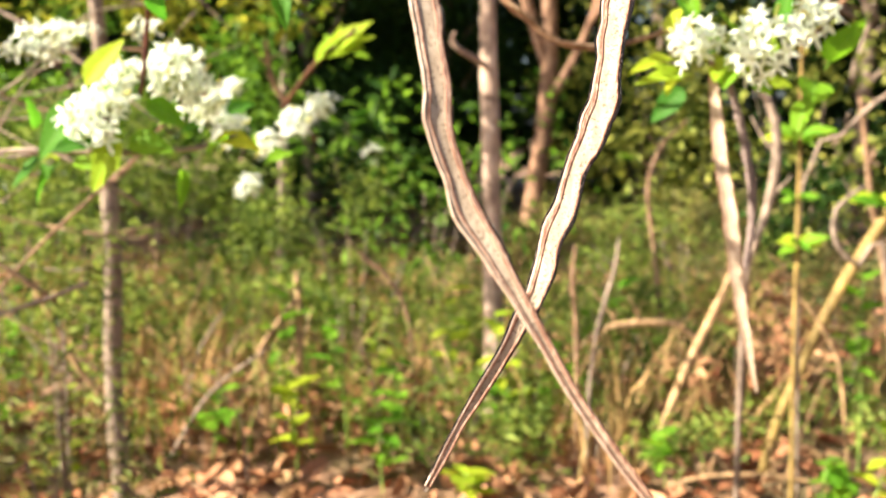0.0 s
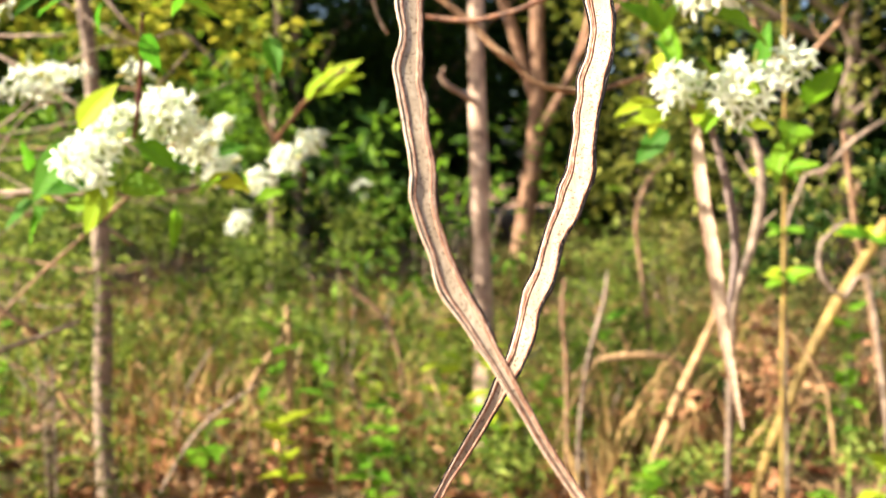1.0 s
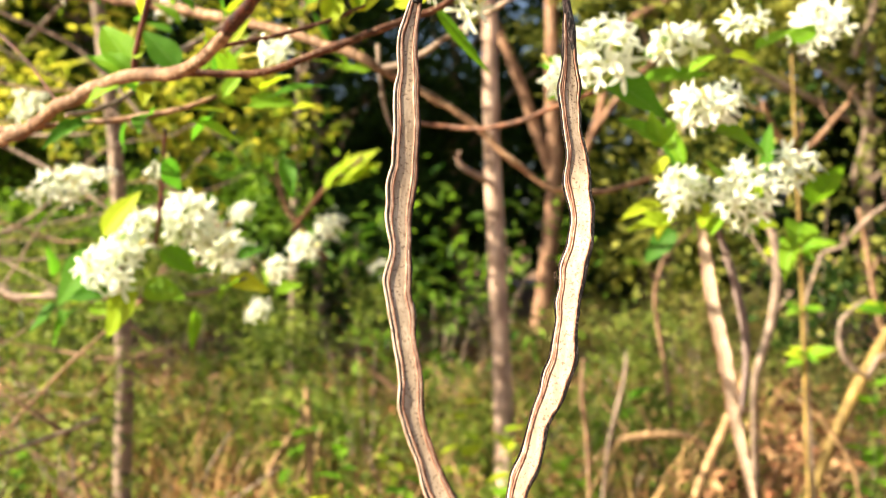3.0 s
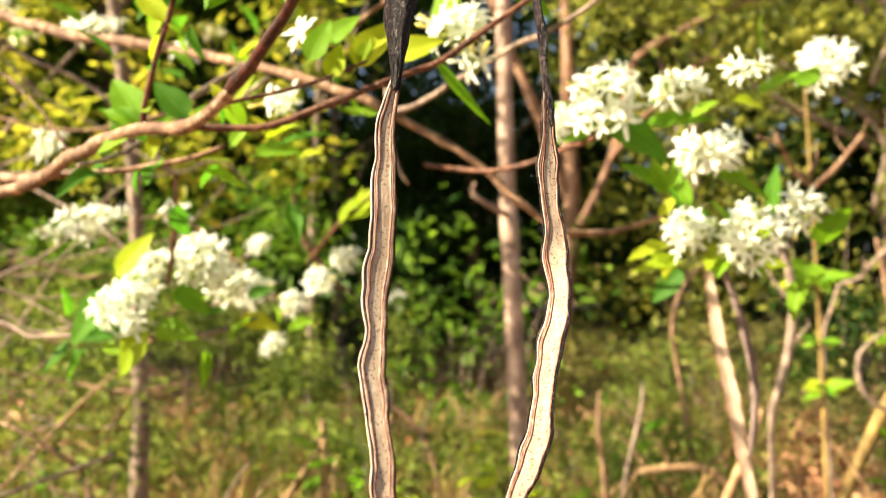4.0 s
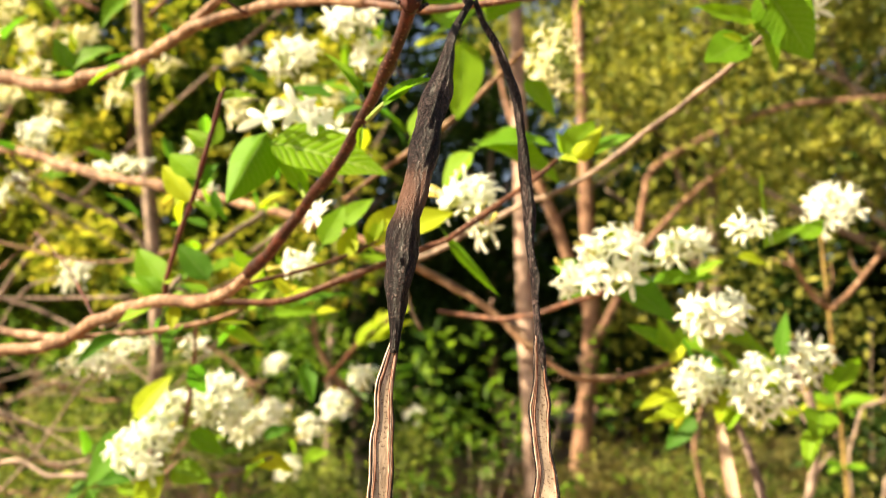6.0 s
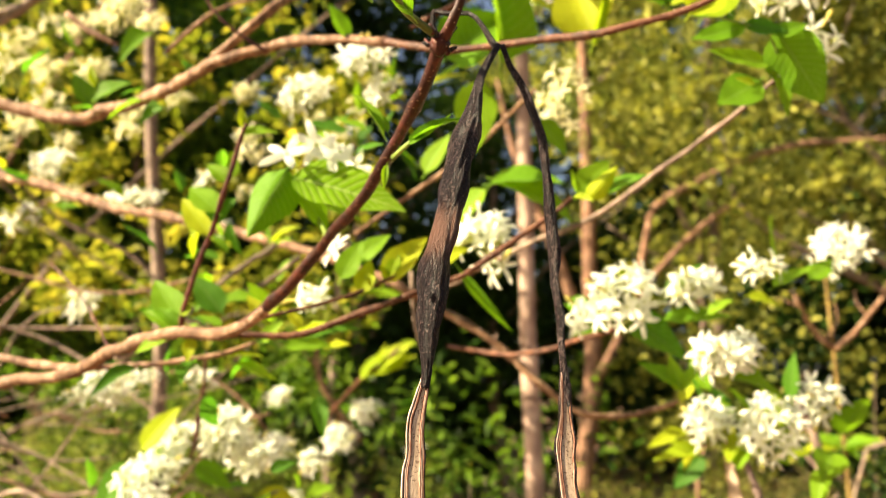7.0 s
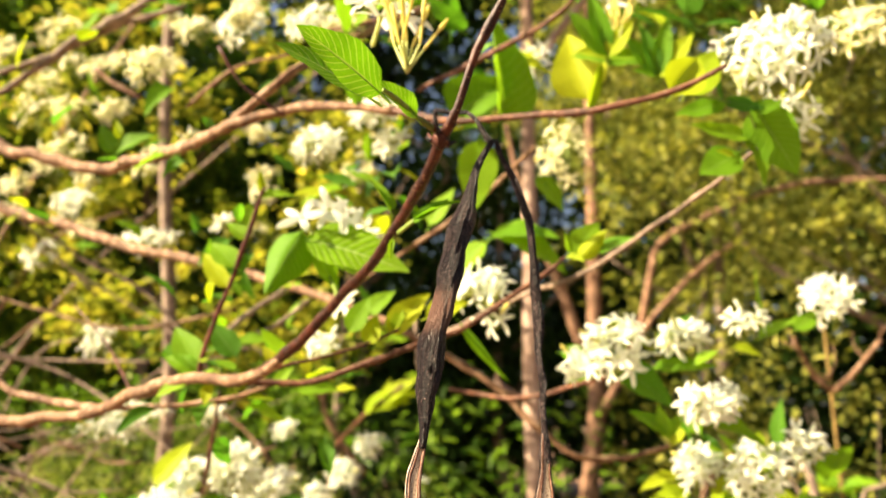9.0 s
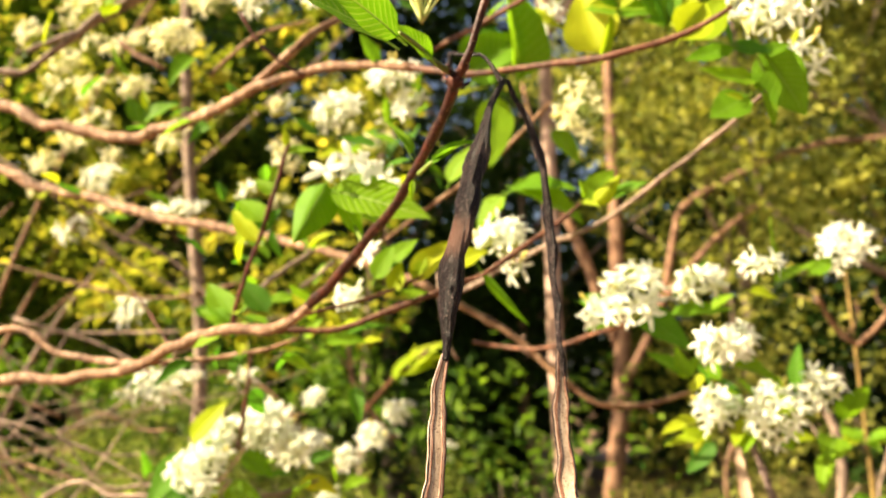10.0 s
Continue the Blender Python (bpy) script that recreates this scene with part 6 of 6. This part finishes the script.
cluster((-0.420, 1.780, 1.021), 0.033, 0.031, 21, "round cluster of white flowers", False, 0.017, 26)
cluster((-0.374, 1.030, 1.033), 0.038, 0.033, 39, "white starry flowers in a dense domed cluster above a hanging leaf", False, 0.015, 27)
cluster((-0.364, 1.050, 1.058), 0.021, 0.019, 13, "small dense cluster of white flowers", False, 0.015, 28)
cluster((-0.360, 1.080, 1.085), 0.019, 0.018, 12, "few white flowers on a thin twig", False, 0.015, 29)
cluster((-0.576, 2.450, 1.122), 0.03, 0.028, 12, "small round cluster of white flowers", False, 0.022, 30)
cluster((-0.324, 2.000, 1.034), 0.036, 0.03, 20, "round cluster of white flowers", False, 0.02, 31)
cluster((-0.339, 2.500, 1.083), 0.038, 0.034, 18, "round cluster of white flowers", False, 0.022, 32)
cluster((-0.360, 1.900, 0.991), 0.032, 0.022, 15, "flat cluster of white flowers", False, 0.019, 33)
cluster((-0.550, 1.350, 1.157), 0.060, 0.012, 18, "white flowers in a flat spreading row", False, 0.015, 33)
cluster((-0.412, 1.300, 1.157), 0.023, 0.010, 6, "white starry flowers in a dense domed cluster on the shrub", False, 0.015, 34)
cluster((-0.135, 0.750, 1.223), 0.014, 0.006, 7, "few white flowers low on a twig", True, 0.015, 35)
cluster((-0.087, 0.600, 1.238), 0.006, 0.006, 2, "two white flowers beside the bough", True, 0.015, 36, buds=1)
cluster((0.258, 0.660, 1.465), 0.038, 0.034, 40, "cream flowers and buds in a large loose cluster", True, 0.015, 37, buds=12)
cluster((0.404, 0.850, 1.571), 0.029, 0.029, 22, "cream flowers in a loose cluster", False, 0.015, 38)
cluster((0.289, 0.740, 1.437), 0.023, 0.030, 11, "sparse cream petals hanging below a loose cluster", True, 0.015, 39, buds=3)
cluster((0.222, 0.700, 1.475), 0.008, 0.019, 5, "few cream flowers at the branch end", True, 0.015, 40, buds=1)
cluster((-1.086, 1.900, 1.928), 0.047, 0.033, 12, "cream flowers far up in the shrub", False, 0.02, 41)
cluster((-1.054, 2.000, 1.900), 0.058, 0.040, 15, "cream flowers far up in the shrub", False, 0.02, 42)
cluster((-0.902, 1.900, 1.857), 0.045, 0.031, 12, "cream flowers far up in the shrub", False, 0.02, 43)
cluster((-1.115, 2.000, 2.106), 0.058, 0.040, 15, "cream flowers far up in the shrub", False, 0.02, 44)
cluster((-1.065, 1.800, 1.647), 0.040, 0.028, 10, "cream flowers far up in the shrub", False, 0.02, 45)
cluster((-0.740, 1.800, 1.930), 0.035, 0.025, 11, "cream flowers far up in the shrub", False, 0.02, 46)
cluster((-1.244, 2.000, 2.059), 0.047, 0.033, 11, "cream flowers far up in the shrub", False, 0.02, 47)
cluster((-1.058, 2.100, 2.055), 0.047, 0.033, 11, "cream flowers far up in the shrub", False, 0.02, 48)
cluster((-0.703, 1.900, 1.788), 0.032, 0.023, 7, "cream flowers far up in the shrub", False, 0.02, 49)
cluster((-0.820, 1.900, 1.718), 0.030, 0.021, 7, "cream flowers far up in the shrub", False, 0.02, 50)
cluster((-0.749, 1.900, 2.074), 0.037, 0.026, 10, "cream flowers far up in the shrub", False, 0.02, 51)
cluster((-0.345, 1.100, 1.692), 0.035, 0.029, 20, "white starry flowers in a dense domed cluster on the shrub", False, 0.015, 52)
cluster((-0.240, 1.100, 1.700), 0.040, 0.026, 22, "white starry flowers in a dense domed cluster on the shrub", False, 0.015, 53)
cluster((-0.058, 0.470, 1.417), 0.010, 0.006, 3, "white flowers at the branch top", True, 0.015, 54)
cluster((0.068, 0.950, 1.578), 0.014, 0.011, 5, "white starry flowers in a dense domed cluster on the shrub", False, 0.015, 55)
cluster((-0.795, 1.500, 1.634), 0.059, 0.036, 15, "cream flowers far up in the shrub", False, 0.015, 56)
cluster((-0.930, 1.600, 1.748), 0.053, 0.038, 12, "cream flowers far up in the shrub", False, 0.015, 57)
cluster((-0.826, 1.500, 1.612), 0.048, 0.035, 12, "cream flowers far up in the shrub", False, 0.015, 58)
cluster((-0.816, 1.500, 1.433), 0.038, 0.025, 11, "white starry flowers in a dense domed cluster on the shrub", False, 0.015, 59)
cluster((-0.582, 1.350, 1.131), 0.057, 0.015, 20, "white flowers in a flat spreading row", False, 0.015, 60)
cluster((-0.422, 1.960, 0.892), 0.031, 0.031, 15, "white starry flowers in a dense domed cluster on the shrub", False, 0.015, 61)
cluster((-0.264, 3.200, 0.926), 0.044, 0.036, 7, "white starry flowers in a dense domed cluster", False, 0.02, 62)
cluster((-0.601, 2.120, 1.617), 0.031, 0.024, 6, "cream flowers deep in the shrub", False, 0.015, 63)
cluster((-1.272, 2.138, 1.667), 0.039, 0.024, 12, "cream flowers deep in the shrub", False, 0.015, 64)
cluster((-0.879, 1.856, 1.964), 0.035, 0.025, 10, "cream flowers deep in the shrub", False, 0.015, 65)
cluster((-0.476, 2.291, 1.865), 0.033, 0.023, 12, "cream flowers deep in the shrub", False, 0.015, 66)
cluster((-0.465, 1.528, 1.934), 0.029, 0.019, 11, "cream flowers deep in the shrub", False, 0.015, 67)
cluster((-0.547, 1.897, 1.810), 0.028, 0.017, 12, "cream flowers deep in the shrub", False, 0.015, 68)
cluster((-0.832, 1.661, 1.624), 0.028, 0.015, 10, "cream flowers deep in the shrub", False, 0.015, 69)
cluster((-1.191, 2.204, 2.107), 0.041, 0.034, 11, "cream flowers deep in the shrub", False, 0.015, 70)
cluster((-0.433, 1.573, 1.576), 0.030, 0.020, 10, "cream flowers deep in the shrub", False, 0.015, 71)
cluster((-0.646, 1.547, 1.642), 0.026, 0.018, 12, "cream flowers deep in the shrub", False, 0.015, 72)
cluster((-0.937, 1.804, 1.590), 0.046, 0.024, 7, "cream flowers deep in the shrub", False, 0.015, 73)
cluster((-0.451, 1.621, 1.624), 0.029, 0.018, 10, "cream flowers deep in the shrub", False, 0.015, 74)
cluster((-0.949, 2.274, 2.277), 0.033, 0.032, 5, "cream flowers deep in the shrub", False, 0.015, 75)
cluster((-0.261, 1.605, 1.629), 0.038, 0.026, 6, "cream flowers deep in the shrub", False, 0.015, 76)
cluster((-0.241, 1.616, 1.683), 0.023, 0.026, 6, "cream flowers deep in the shrub", False, 0.015, 77)
cluster((-1.013, 2.013, 1.596), 0.039, 0.024, 10, "cream flowers deep in the shrub", False, 0.015, 78)
cluster((-0.295, 1.015, 1.709), 0.029, 0.016, 14, "cream flowers high in the shrub", False, 0.0145, 79)
cluster((-0.317, 1.010, 1.666), 0.022, 0.012, 12, "cream flowers high in the shrub", False, 0.0145, 80)
cluster((-0.474, 1.263, 1.767), 0.028, 0.020, 11, "cream flowers high in the shrub", False, 0.0145, 81)
cluster((-0.397, 1.274, 1.809), 0.027, 0.020, 15, "cream flowers high in the shrub", False, 0.0145, 82)
cluster((-0.194, 1.060, 1.677), 0.031, 0.013, 12, "cream flowers high in the shrub", False, 0.0145, 83)


def bud_bunch(root, length, count):
    """Long closed yellow buds in a loose bunch on short stalks."""
    r = random.Random(int(root[0] * 1000))
    top = thing("bud_bunch", root, "bunch of long closed yellow flower buds", "flower buds", "bud bunches on the shrub")
    for k in range(count):
        d = Vector((r.gauss(0, 0.27), r.gauss(0, 0.3), 1)).normalized()
        ob = new("bud", BUD_YELLOW)
        ob.parent = top
        q = d * length * r.uniform(0.3, 0.5)
        m = (d + Vector((r.gauss(0, 0.2), 0, 0.2))).to_track_quat("Z", "Y").to_matrix().to_4x4()
        m.translation = q
        ob.matrix_basis = m @ Matrix.Diagonal((length * 0.27, length * 0.27, length * r.uniform(0.45, 0.75), 1))
        bm = bmesh.new()
        tube(bm, [(0, 0, 0, 0.0009), (*(q * 0.6), 0.0008), (*q, 0.0007)], 0.01, 5, 0, 0)
        part("stalk", bm, FLOWER_TUBE, top, "yellow-green stalk", True)
        if k % 3 == 0:
            flower(top, d * length * 1.05, d + Vector((r.gauss(0, 0.3), -0.5, 0)), length * 0.4, r.uniform(0, 72), True, r)


bud_bunch((-0.025, 0.420, 1.349), 0.050, 11)
bud_bunch((0.127, 0.700, 1.486), 0.052, 10)
bud_bunch((0.217, 0.640, 1.425), 0.022, 8)

# Open flowers close to the bough, on one short shoot.
STARS = (
    ((-0.111, 0.550, 1.295), (-0.15, -0.95, 0.3), 0.0185),
    ((-0.093, 0.554, 1.302), (0.15, -0.93, 0.3), 0.018),
    ((-0.084, 0.558, 1.297), (0.35, -0.85, 0.3), 0.016),
    ((-0.078, 0.562, 1.292), (0.6, -0.7, 0.0), 0.016),
    ((-0.070, 0.566, 1.289), (0.75, -0.6, -0.3), 0.0155),
    ((-0.068, 0.570, 1.283), (0.6, -0.6, -0.6), 0.015),
    ((-0.090, 0.574, 1.297), (0.0, -0.9, -0.2), 0.015),
    ((-0.083, 0.578, 1.306), (0.5, -0.5, 0.6), 0.015),
)
star_root = Vector(STARS[3][0]) + Vector((-0.012, 0.012, -0.03))
stars = thing("flower_cluster", star_root, "open white five-petalled flowers with petals spread wide", "flower cluster", "flower clusters on the shrub")
star_rng = random.Random(150)
bm = bmesh.new()
for place, out, size in STARS:
    local = Vector(place) - star_root
    flower(stars, local, out, size, star_rng.uniform(0, 72), True, star_rng, 1.05)
    foot = local - Vector(out).normalized() * size * 0.92
    tube(bm, [(0, 0, 0, 0.001), (*(foot * 0.55 + Vector((0, 0, -0.004))), 0.0008), (*foot, 0.0007)], 0.01, 5, 0, 0)
part("stalk", bm, STEM_GREEN, stars, "thin yellow-green flower stalks", True)

# ---- the node of the bough ----
def build_node():
    """A swollen joint with scale scars and a broken dark stub, where leaf and pod stalks spring."""
    r = random.Random(140)
    bm = bmesh.new()
    bmesh.ops.create_icosphere(bm, subdivisions=3, radius=1.0)
    for v in bm.verts:
        v.co *= 1 + 0.28 * noise.noise(v.co * 2.3) + 0.12 * noise.noise(v.co * 7)
    bmesh.ops.transform(bm, matrix=Matrix.Translation(NODE) @ Matrix.Diagonal((0.0042, 0.0042, 0.005, 1)), verts=bm.verts[:])
    knot = part("node", bm, BARK_BOUGH_SHADED, shrub, "swollen joint with leaf scars")
    for k in range(9):
        a = k * 0.8 + r.uniform(-0.3, 0.3)
        base = NODE + Vector((0.0045 * math.cos(a), 0.0045 * math.sin(a), r.uniform(-0.003, 0.006)))
        tipv = base + Vector((0.003 * math.cos(a), 0.003 * math.sin(a), r.uniform(0.001, 0.004)))
        sc = bmesh.new()
        tube(sc, [(*base, 0.0011), (*tipv, 0.0006)], 0.001, 5, 0.3, k)
        part("scale", sc, TWIG_DARK if k % 2 else POD_SKIN, knot)


NODE = Vector((-0.0003, 0.3610, 1.2904))
build_node()

# ---- the seed pods ----
left_closed = [(0.0244, 0.3620, 1.2908, 0.00136), (0.0198, 0.3572, 1.2802, 0.00155), (0.0168, 0.3524, 1.2703, 0.00205), (0.0149, 0.3465, 1.2583, 0.00318), (0.0108, 0.3366, 1.2381, 0.00553), (0.0092, 0.3304, 1.2254, 0.00526), (0.0077, 0.3255, 1.2152, 0.00475), (0.0061, 0.3207, 1.2055, 0.00418), (0.0042, 0.3166, 1.1962, 0.00454), (0.0023, 0.3128, 1.1856, 0.00513), (0.0020, 0.3103, 1.1787, 0.00501), (0.0012, 0.3073, 1.1703, 0.00416), (0.0013, 0.3044, 1.1622, 0.00293), (0.0017, 0.3015, 1.1543, 0.00165), (0.0014, 0.2993, 1.1474, 0.00132)]
left_open = [(0.0021, 0.3016, 1.1543, 0.00078), (0.0006, 0.2987, 1.1453, 0.00167), (-0.0011, 0.2964, 1.1366, 0.00270), (-0.0014, 0.2945, 1.1294, 0.00282), (-0.0012, 0.2916, 1.1187, 0.00327), (-0.0008, 0.2889, 1.1082, 0.00365), (-0.0019, 0.2847, 1.0926, 0.00369), (-0.0024, 0.2781, 1.0765, 0.00319), (-0.0017, 0.2728, 1.0645, 0.00347), (-0.0007, 0.2687, 1.0553, 0.00329), (0.0016, 0.2638, 1.0440, 0.00326), (0.0015, 0.2617, 1.0386, 0.00307), (0.0042, 0.2601, 1.0301, 0.00262), (0.0082, 0.2581, 1.0196, 0.00318), (0.0153, 0.2559, 1.0076, 0.00218), (0.0218, 0.2539, 0.9971, 0.00159), (0.0289, 0.2516, 0.9852, 0.00134), (0.0354, 0.2498, 0.9756, 0.00143), (0.0451, 0.2475, 0.9634, 0.00117)]
right_closed = [(0.0262, 0.3640, 1.2916, 0.00123), (0.0292, 0.3637, 1.2826, 0.00137), (0.0355, 0.3631, 1.2700, 0.00171), (0.0417, 0.3623, 1.2534, 0.00171), (0.0436, 0.3618, 1.2432, 0.00191), (0.0447, 0.3613, 1.2332, 0.00174), (0.0460, 0.3606, 1.2173, 0.00225), (0.0475, 0.3584, 1.1997, 0.00246), (0.0471, 0.3557, 1.1898, 0.00171), (0.0489, 0.3505, 1.1764, 0.00185), (0.0486, 0.3461, 1.1671, 0.00125), (0.0493, 0.3411, 1.1564, 0.00147), (0.0498, 0.3396, 1.1478, 0.00227), (0.0498, 0.3387, 1.1360, 0.00206), (0.0501, 0.3377, 1.1246, 0.00101)]
right_open = [(0.0490, 0.3436, 1.1617, 0.00050), (0.0493, 0.3403, 1.1546, 0.00098), (0.0498, 0.3386, 1.1478, 0.00176), (0.0495, 0.3368, 1.1403, 0.00217), (0.0498, 0.3349, 1.1320, 0.00325), (0.0495, 0.3324, 1.1222, 0.00346), (0.0505, 0.3286, 1.1078, 0.00366), (0.0512, 0.3244, 1.0923, 0.00400), (0.0514, 0.3206, 1.0811, 0.00410), (0.0479, 0.3151, 1.0677, 0.00364), (0.0466, 0.3108, 1.0573, 0.00357), (0.0427, 0.3044, 1.0409, 0.00403), (0.0367, 0.3000, 1.0252, 0.00284), (0.0334, 0.2973, 1.0153, 0.00339), (0.0297, 0.2946, 1.0059, 0.00249), (0.0273, 0.2922, 0.9961, 0.00279), (0.0225, 0.2903, 0.9873, 0.00222), (0.0174, 0.2882, 0.9773, 0.00194), (0.0099, 0.2856, 0.9657, 0.00157), (0.0042, 0.2832, 0.9542, 0.00119), (-0.0002, 0.2815, 0.9461, 0.00073)]
pod_stalk = [(0.0028, 0.365, 1.290, 0.0015), (-0.0025, 0.362, 1.297, 0.0012), (-0.0032, 0.360, 1.304, 0.0011), (-0.0014, 0.360, 1.305, 0.0011), (0.0035, 0.360, 1.304, 0.0011), (0.012, 0.360, 1.304, 0.0009), (0.017, 0.361, 1.300, 0.0011), (0.022, 0.362, 1.292, 0.0015), (0.024, 0.362, 1.290, 0.0019)]
POD_JOIN = (0.024, 0.362, 1.292)
second_bright = [(0.252, 0.930, 1.104, 0.0022), (0.255, 0.930, 1.085, 0.0039), (0.260, 0.930, 1.053, 0.0061), (0.267, 0.930, 1.010, 0.0069), (0.277, 0.930, 0.967, 0.0074), (0.287, 0.935, 0.922, 0.0075), (0.297, 0.940, 0.876, 0.0067), (0.305, 0.940, 0.841, 0.0053), (0.315, 0.945, 0.805, 0.0036), (0.325, 0.950, 0.771, 0.0014)]
second_grey = [(0.263, 0.950, 1.105, 0.0023), (0.274, 0.950, 1.087, 0.0028), (0.287, 0.950, 1.054, 0.0039), (0.298, 0.950, 1.016, 0.0045), (0.306, 0.950, 0.977, 0.0045), (0.308, 0.950, 0.943, 0.0039), (0.306, 0.950, 0.914, 0.0034), (0.302, 0.950, 0.885, 0.0017)]
pods = thing("seed_pod_pair", POD_JOIN, "pair of long dry seed pods, split open below", "seed pod", "seed pods on the shrub")
bm = bmesh.new()
tube(bm, pod_stalk, 0.003, 8, 0.15, 2.0, 0.25)
part("stalk", bm, POD_SKIN, pods, "dark hooked pod stalk")
# Both taper to slender tips.
left_open += [(0.0525, 0.2458, 0.954, 0.0011), (0.0605, 0.244, 0.9437, 0.0007)]
left_open = [(x, y, z, w * min(1.0, max(0.74, 0.74 + 5.2 * (z - 0.985)))) for x, y, z, w in left_open]
right_open = [(x, y, z, w * min(1.0, max(0.8, 0.8 + 4.0 * (z - 0.97)))) for x, y, z, w in right_open]
LEFT_RIMS = [(-1.0, -0.00024, 0.00024, POD_PALE, "thin pale outer lip"), (-0.86, -0.00018, 0.00036, POD_SKIN, "dark groove along the lip"),
             (-0.73, -0.00014, 0.00026, POD_PALE, "pale dry lip of the pod"), (-0.62, -0.00006, 0.00018, POD_RIM, "brown ribbed inner lip"),
             (0.6, 0.00002, 0.0002, POD_RIM, "brown ribbed inner lip"), (0.72, 0.0, 0.00022, POD_PALE, "pale dry lip of the pod"),
             (0.84, 0.0, 0.00022, POD_RIM, "brown ribbed inner lip"), (0.98, -0.0002, 0.0003, POD_SKIN, "dark outer lip")]
RIGHT_RIMS = [(-1.0, -0.0002, 0.00028, POD_SKIN, "dark outer lip"), (-0.84, -0.0001, 0.00024, POD_PALE, "pale dry lip of the pod"),
              (-0.68, -0.00008, 0.0002, POD_RIM, "brown ribbed inner lip"), (-0.55, -0.00006, 0.0002, POD_RIM, "brown ribbed inner lip"),
              (0.82, 0.0, 0.0002, POD_RIM, "brown ribbed inner lip"), (0.98, -0.0001, 0.0005, POD_SKIN, "dark outer lip")]
seed_pod(pods, left_closed, left_open, (0.1, -1, 0.1), ((1.12, (0.24, -1, 0.04)), (1.08, (0.32, -1, 0.03)), (1.0, (0.36, -1, 0.03)), (0.985, (0.24, -1, 0.04))), 1.0, POD_WORN, (-0.64, 0.62), LEFT_RIMS, 30, 0.7)
seed_pod(pods, right_closed, right_open, (-0.3, -1, 0.1), ((1.108, (0.27, -1, 0.02)), (1.085, (-0.3, -1, 0.04)), (1.0, (-0.27, -1, 0.04)), (0.98, (0.2, -1, 0.03))), 6.0, POD_SKIN, (-0.56, 0.86), RIGHT_RIMS, 48, 0.95)
pods2 = thing("seed_pod_pair", second_bright[0][:3], "pair of dry seed pods, one pale and one grey", "seed pod", "seed pods on the shrub")
f = Vector((-0.5, -0.85, 0.1))
fr = split_frames(spline(second_bright, 0.004), ((1.1, (-0.5, -0.85, 0.1)), (1.0, (-0.5, -0.85, 0.1))), 4.0, 0.3)
shell = part("husk", pod_trough(fr, -1, 1, 0.5, 0.0, 0.002), POD_RIM, pods2, "pale split pod half")
part("lining", pod_trough(fr, -0.84, 0.84, 0.42, 0.0006, 0, 6), POD_INNER, shell, "pale inner lining")
bm = bmesh.new()
pod_outer(bm, spline(second_grey, 0.004), f, 12, 3.0)
part("pod", bm, POD_GREY, pods2, "grey closed pod")
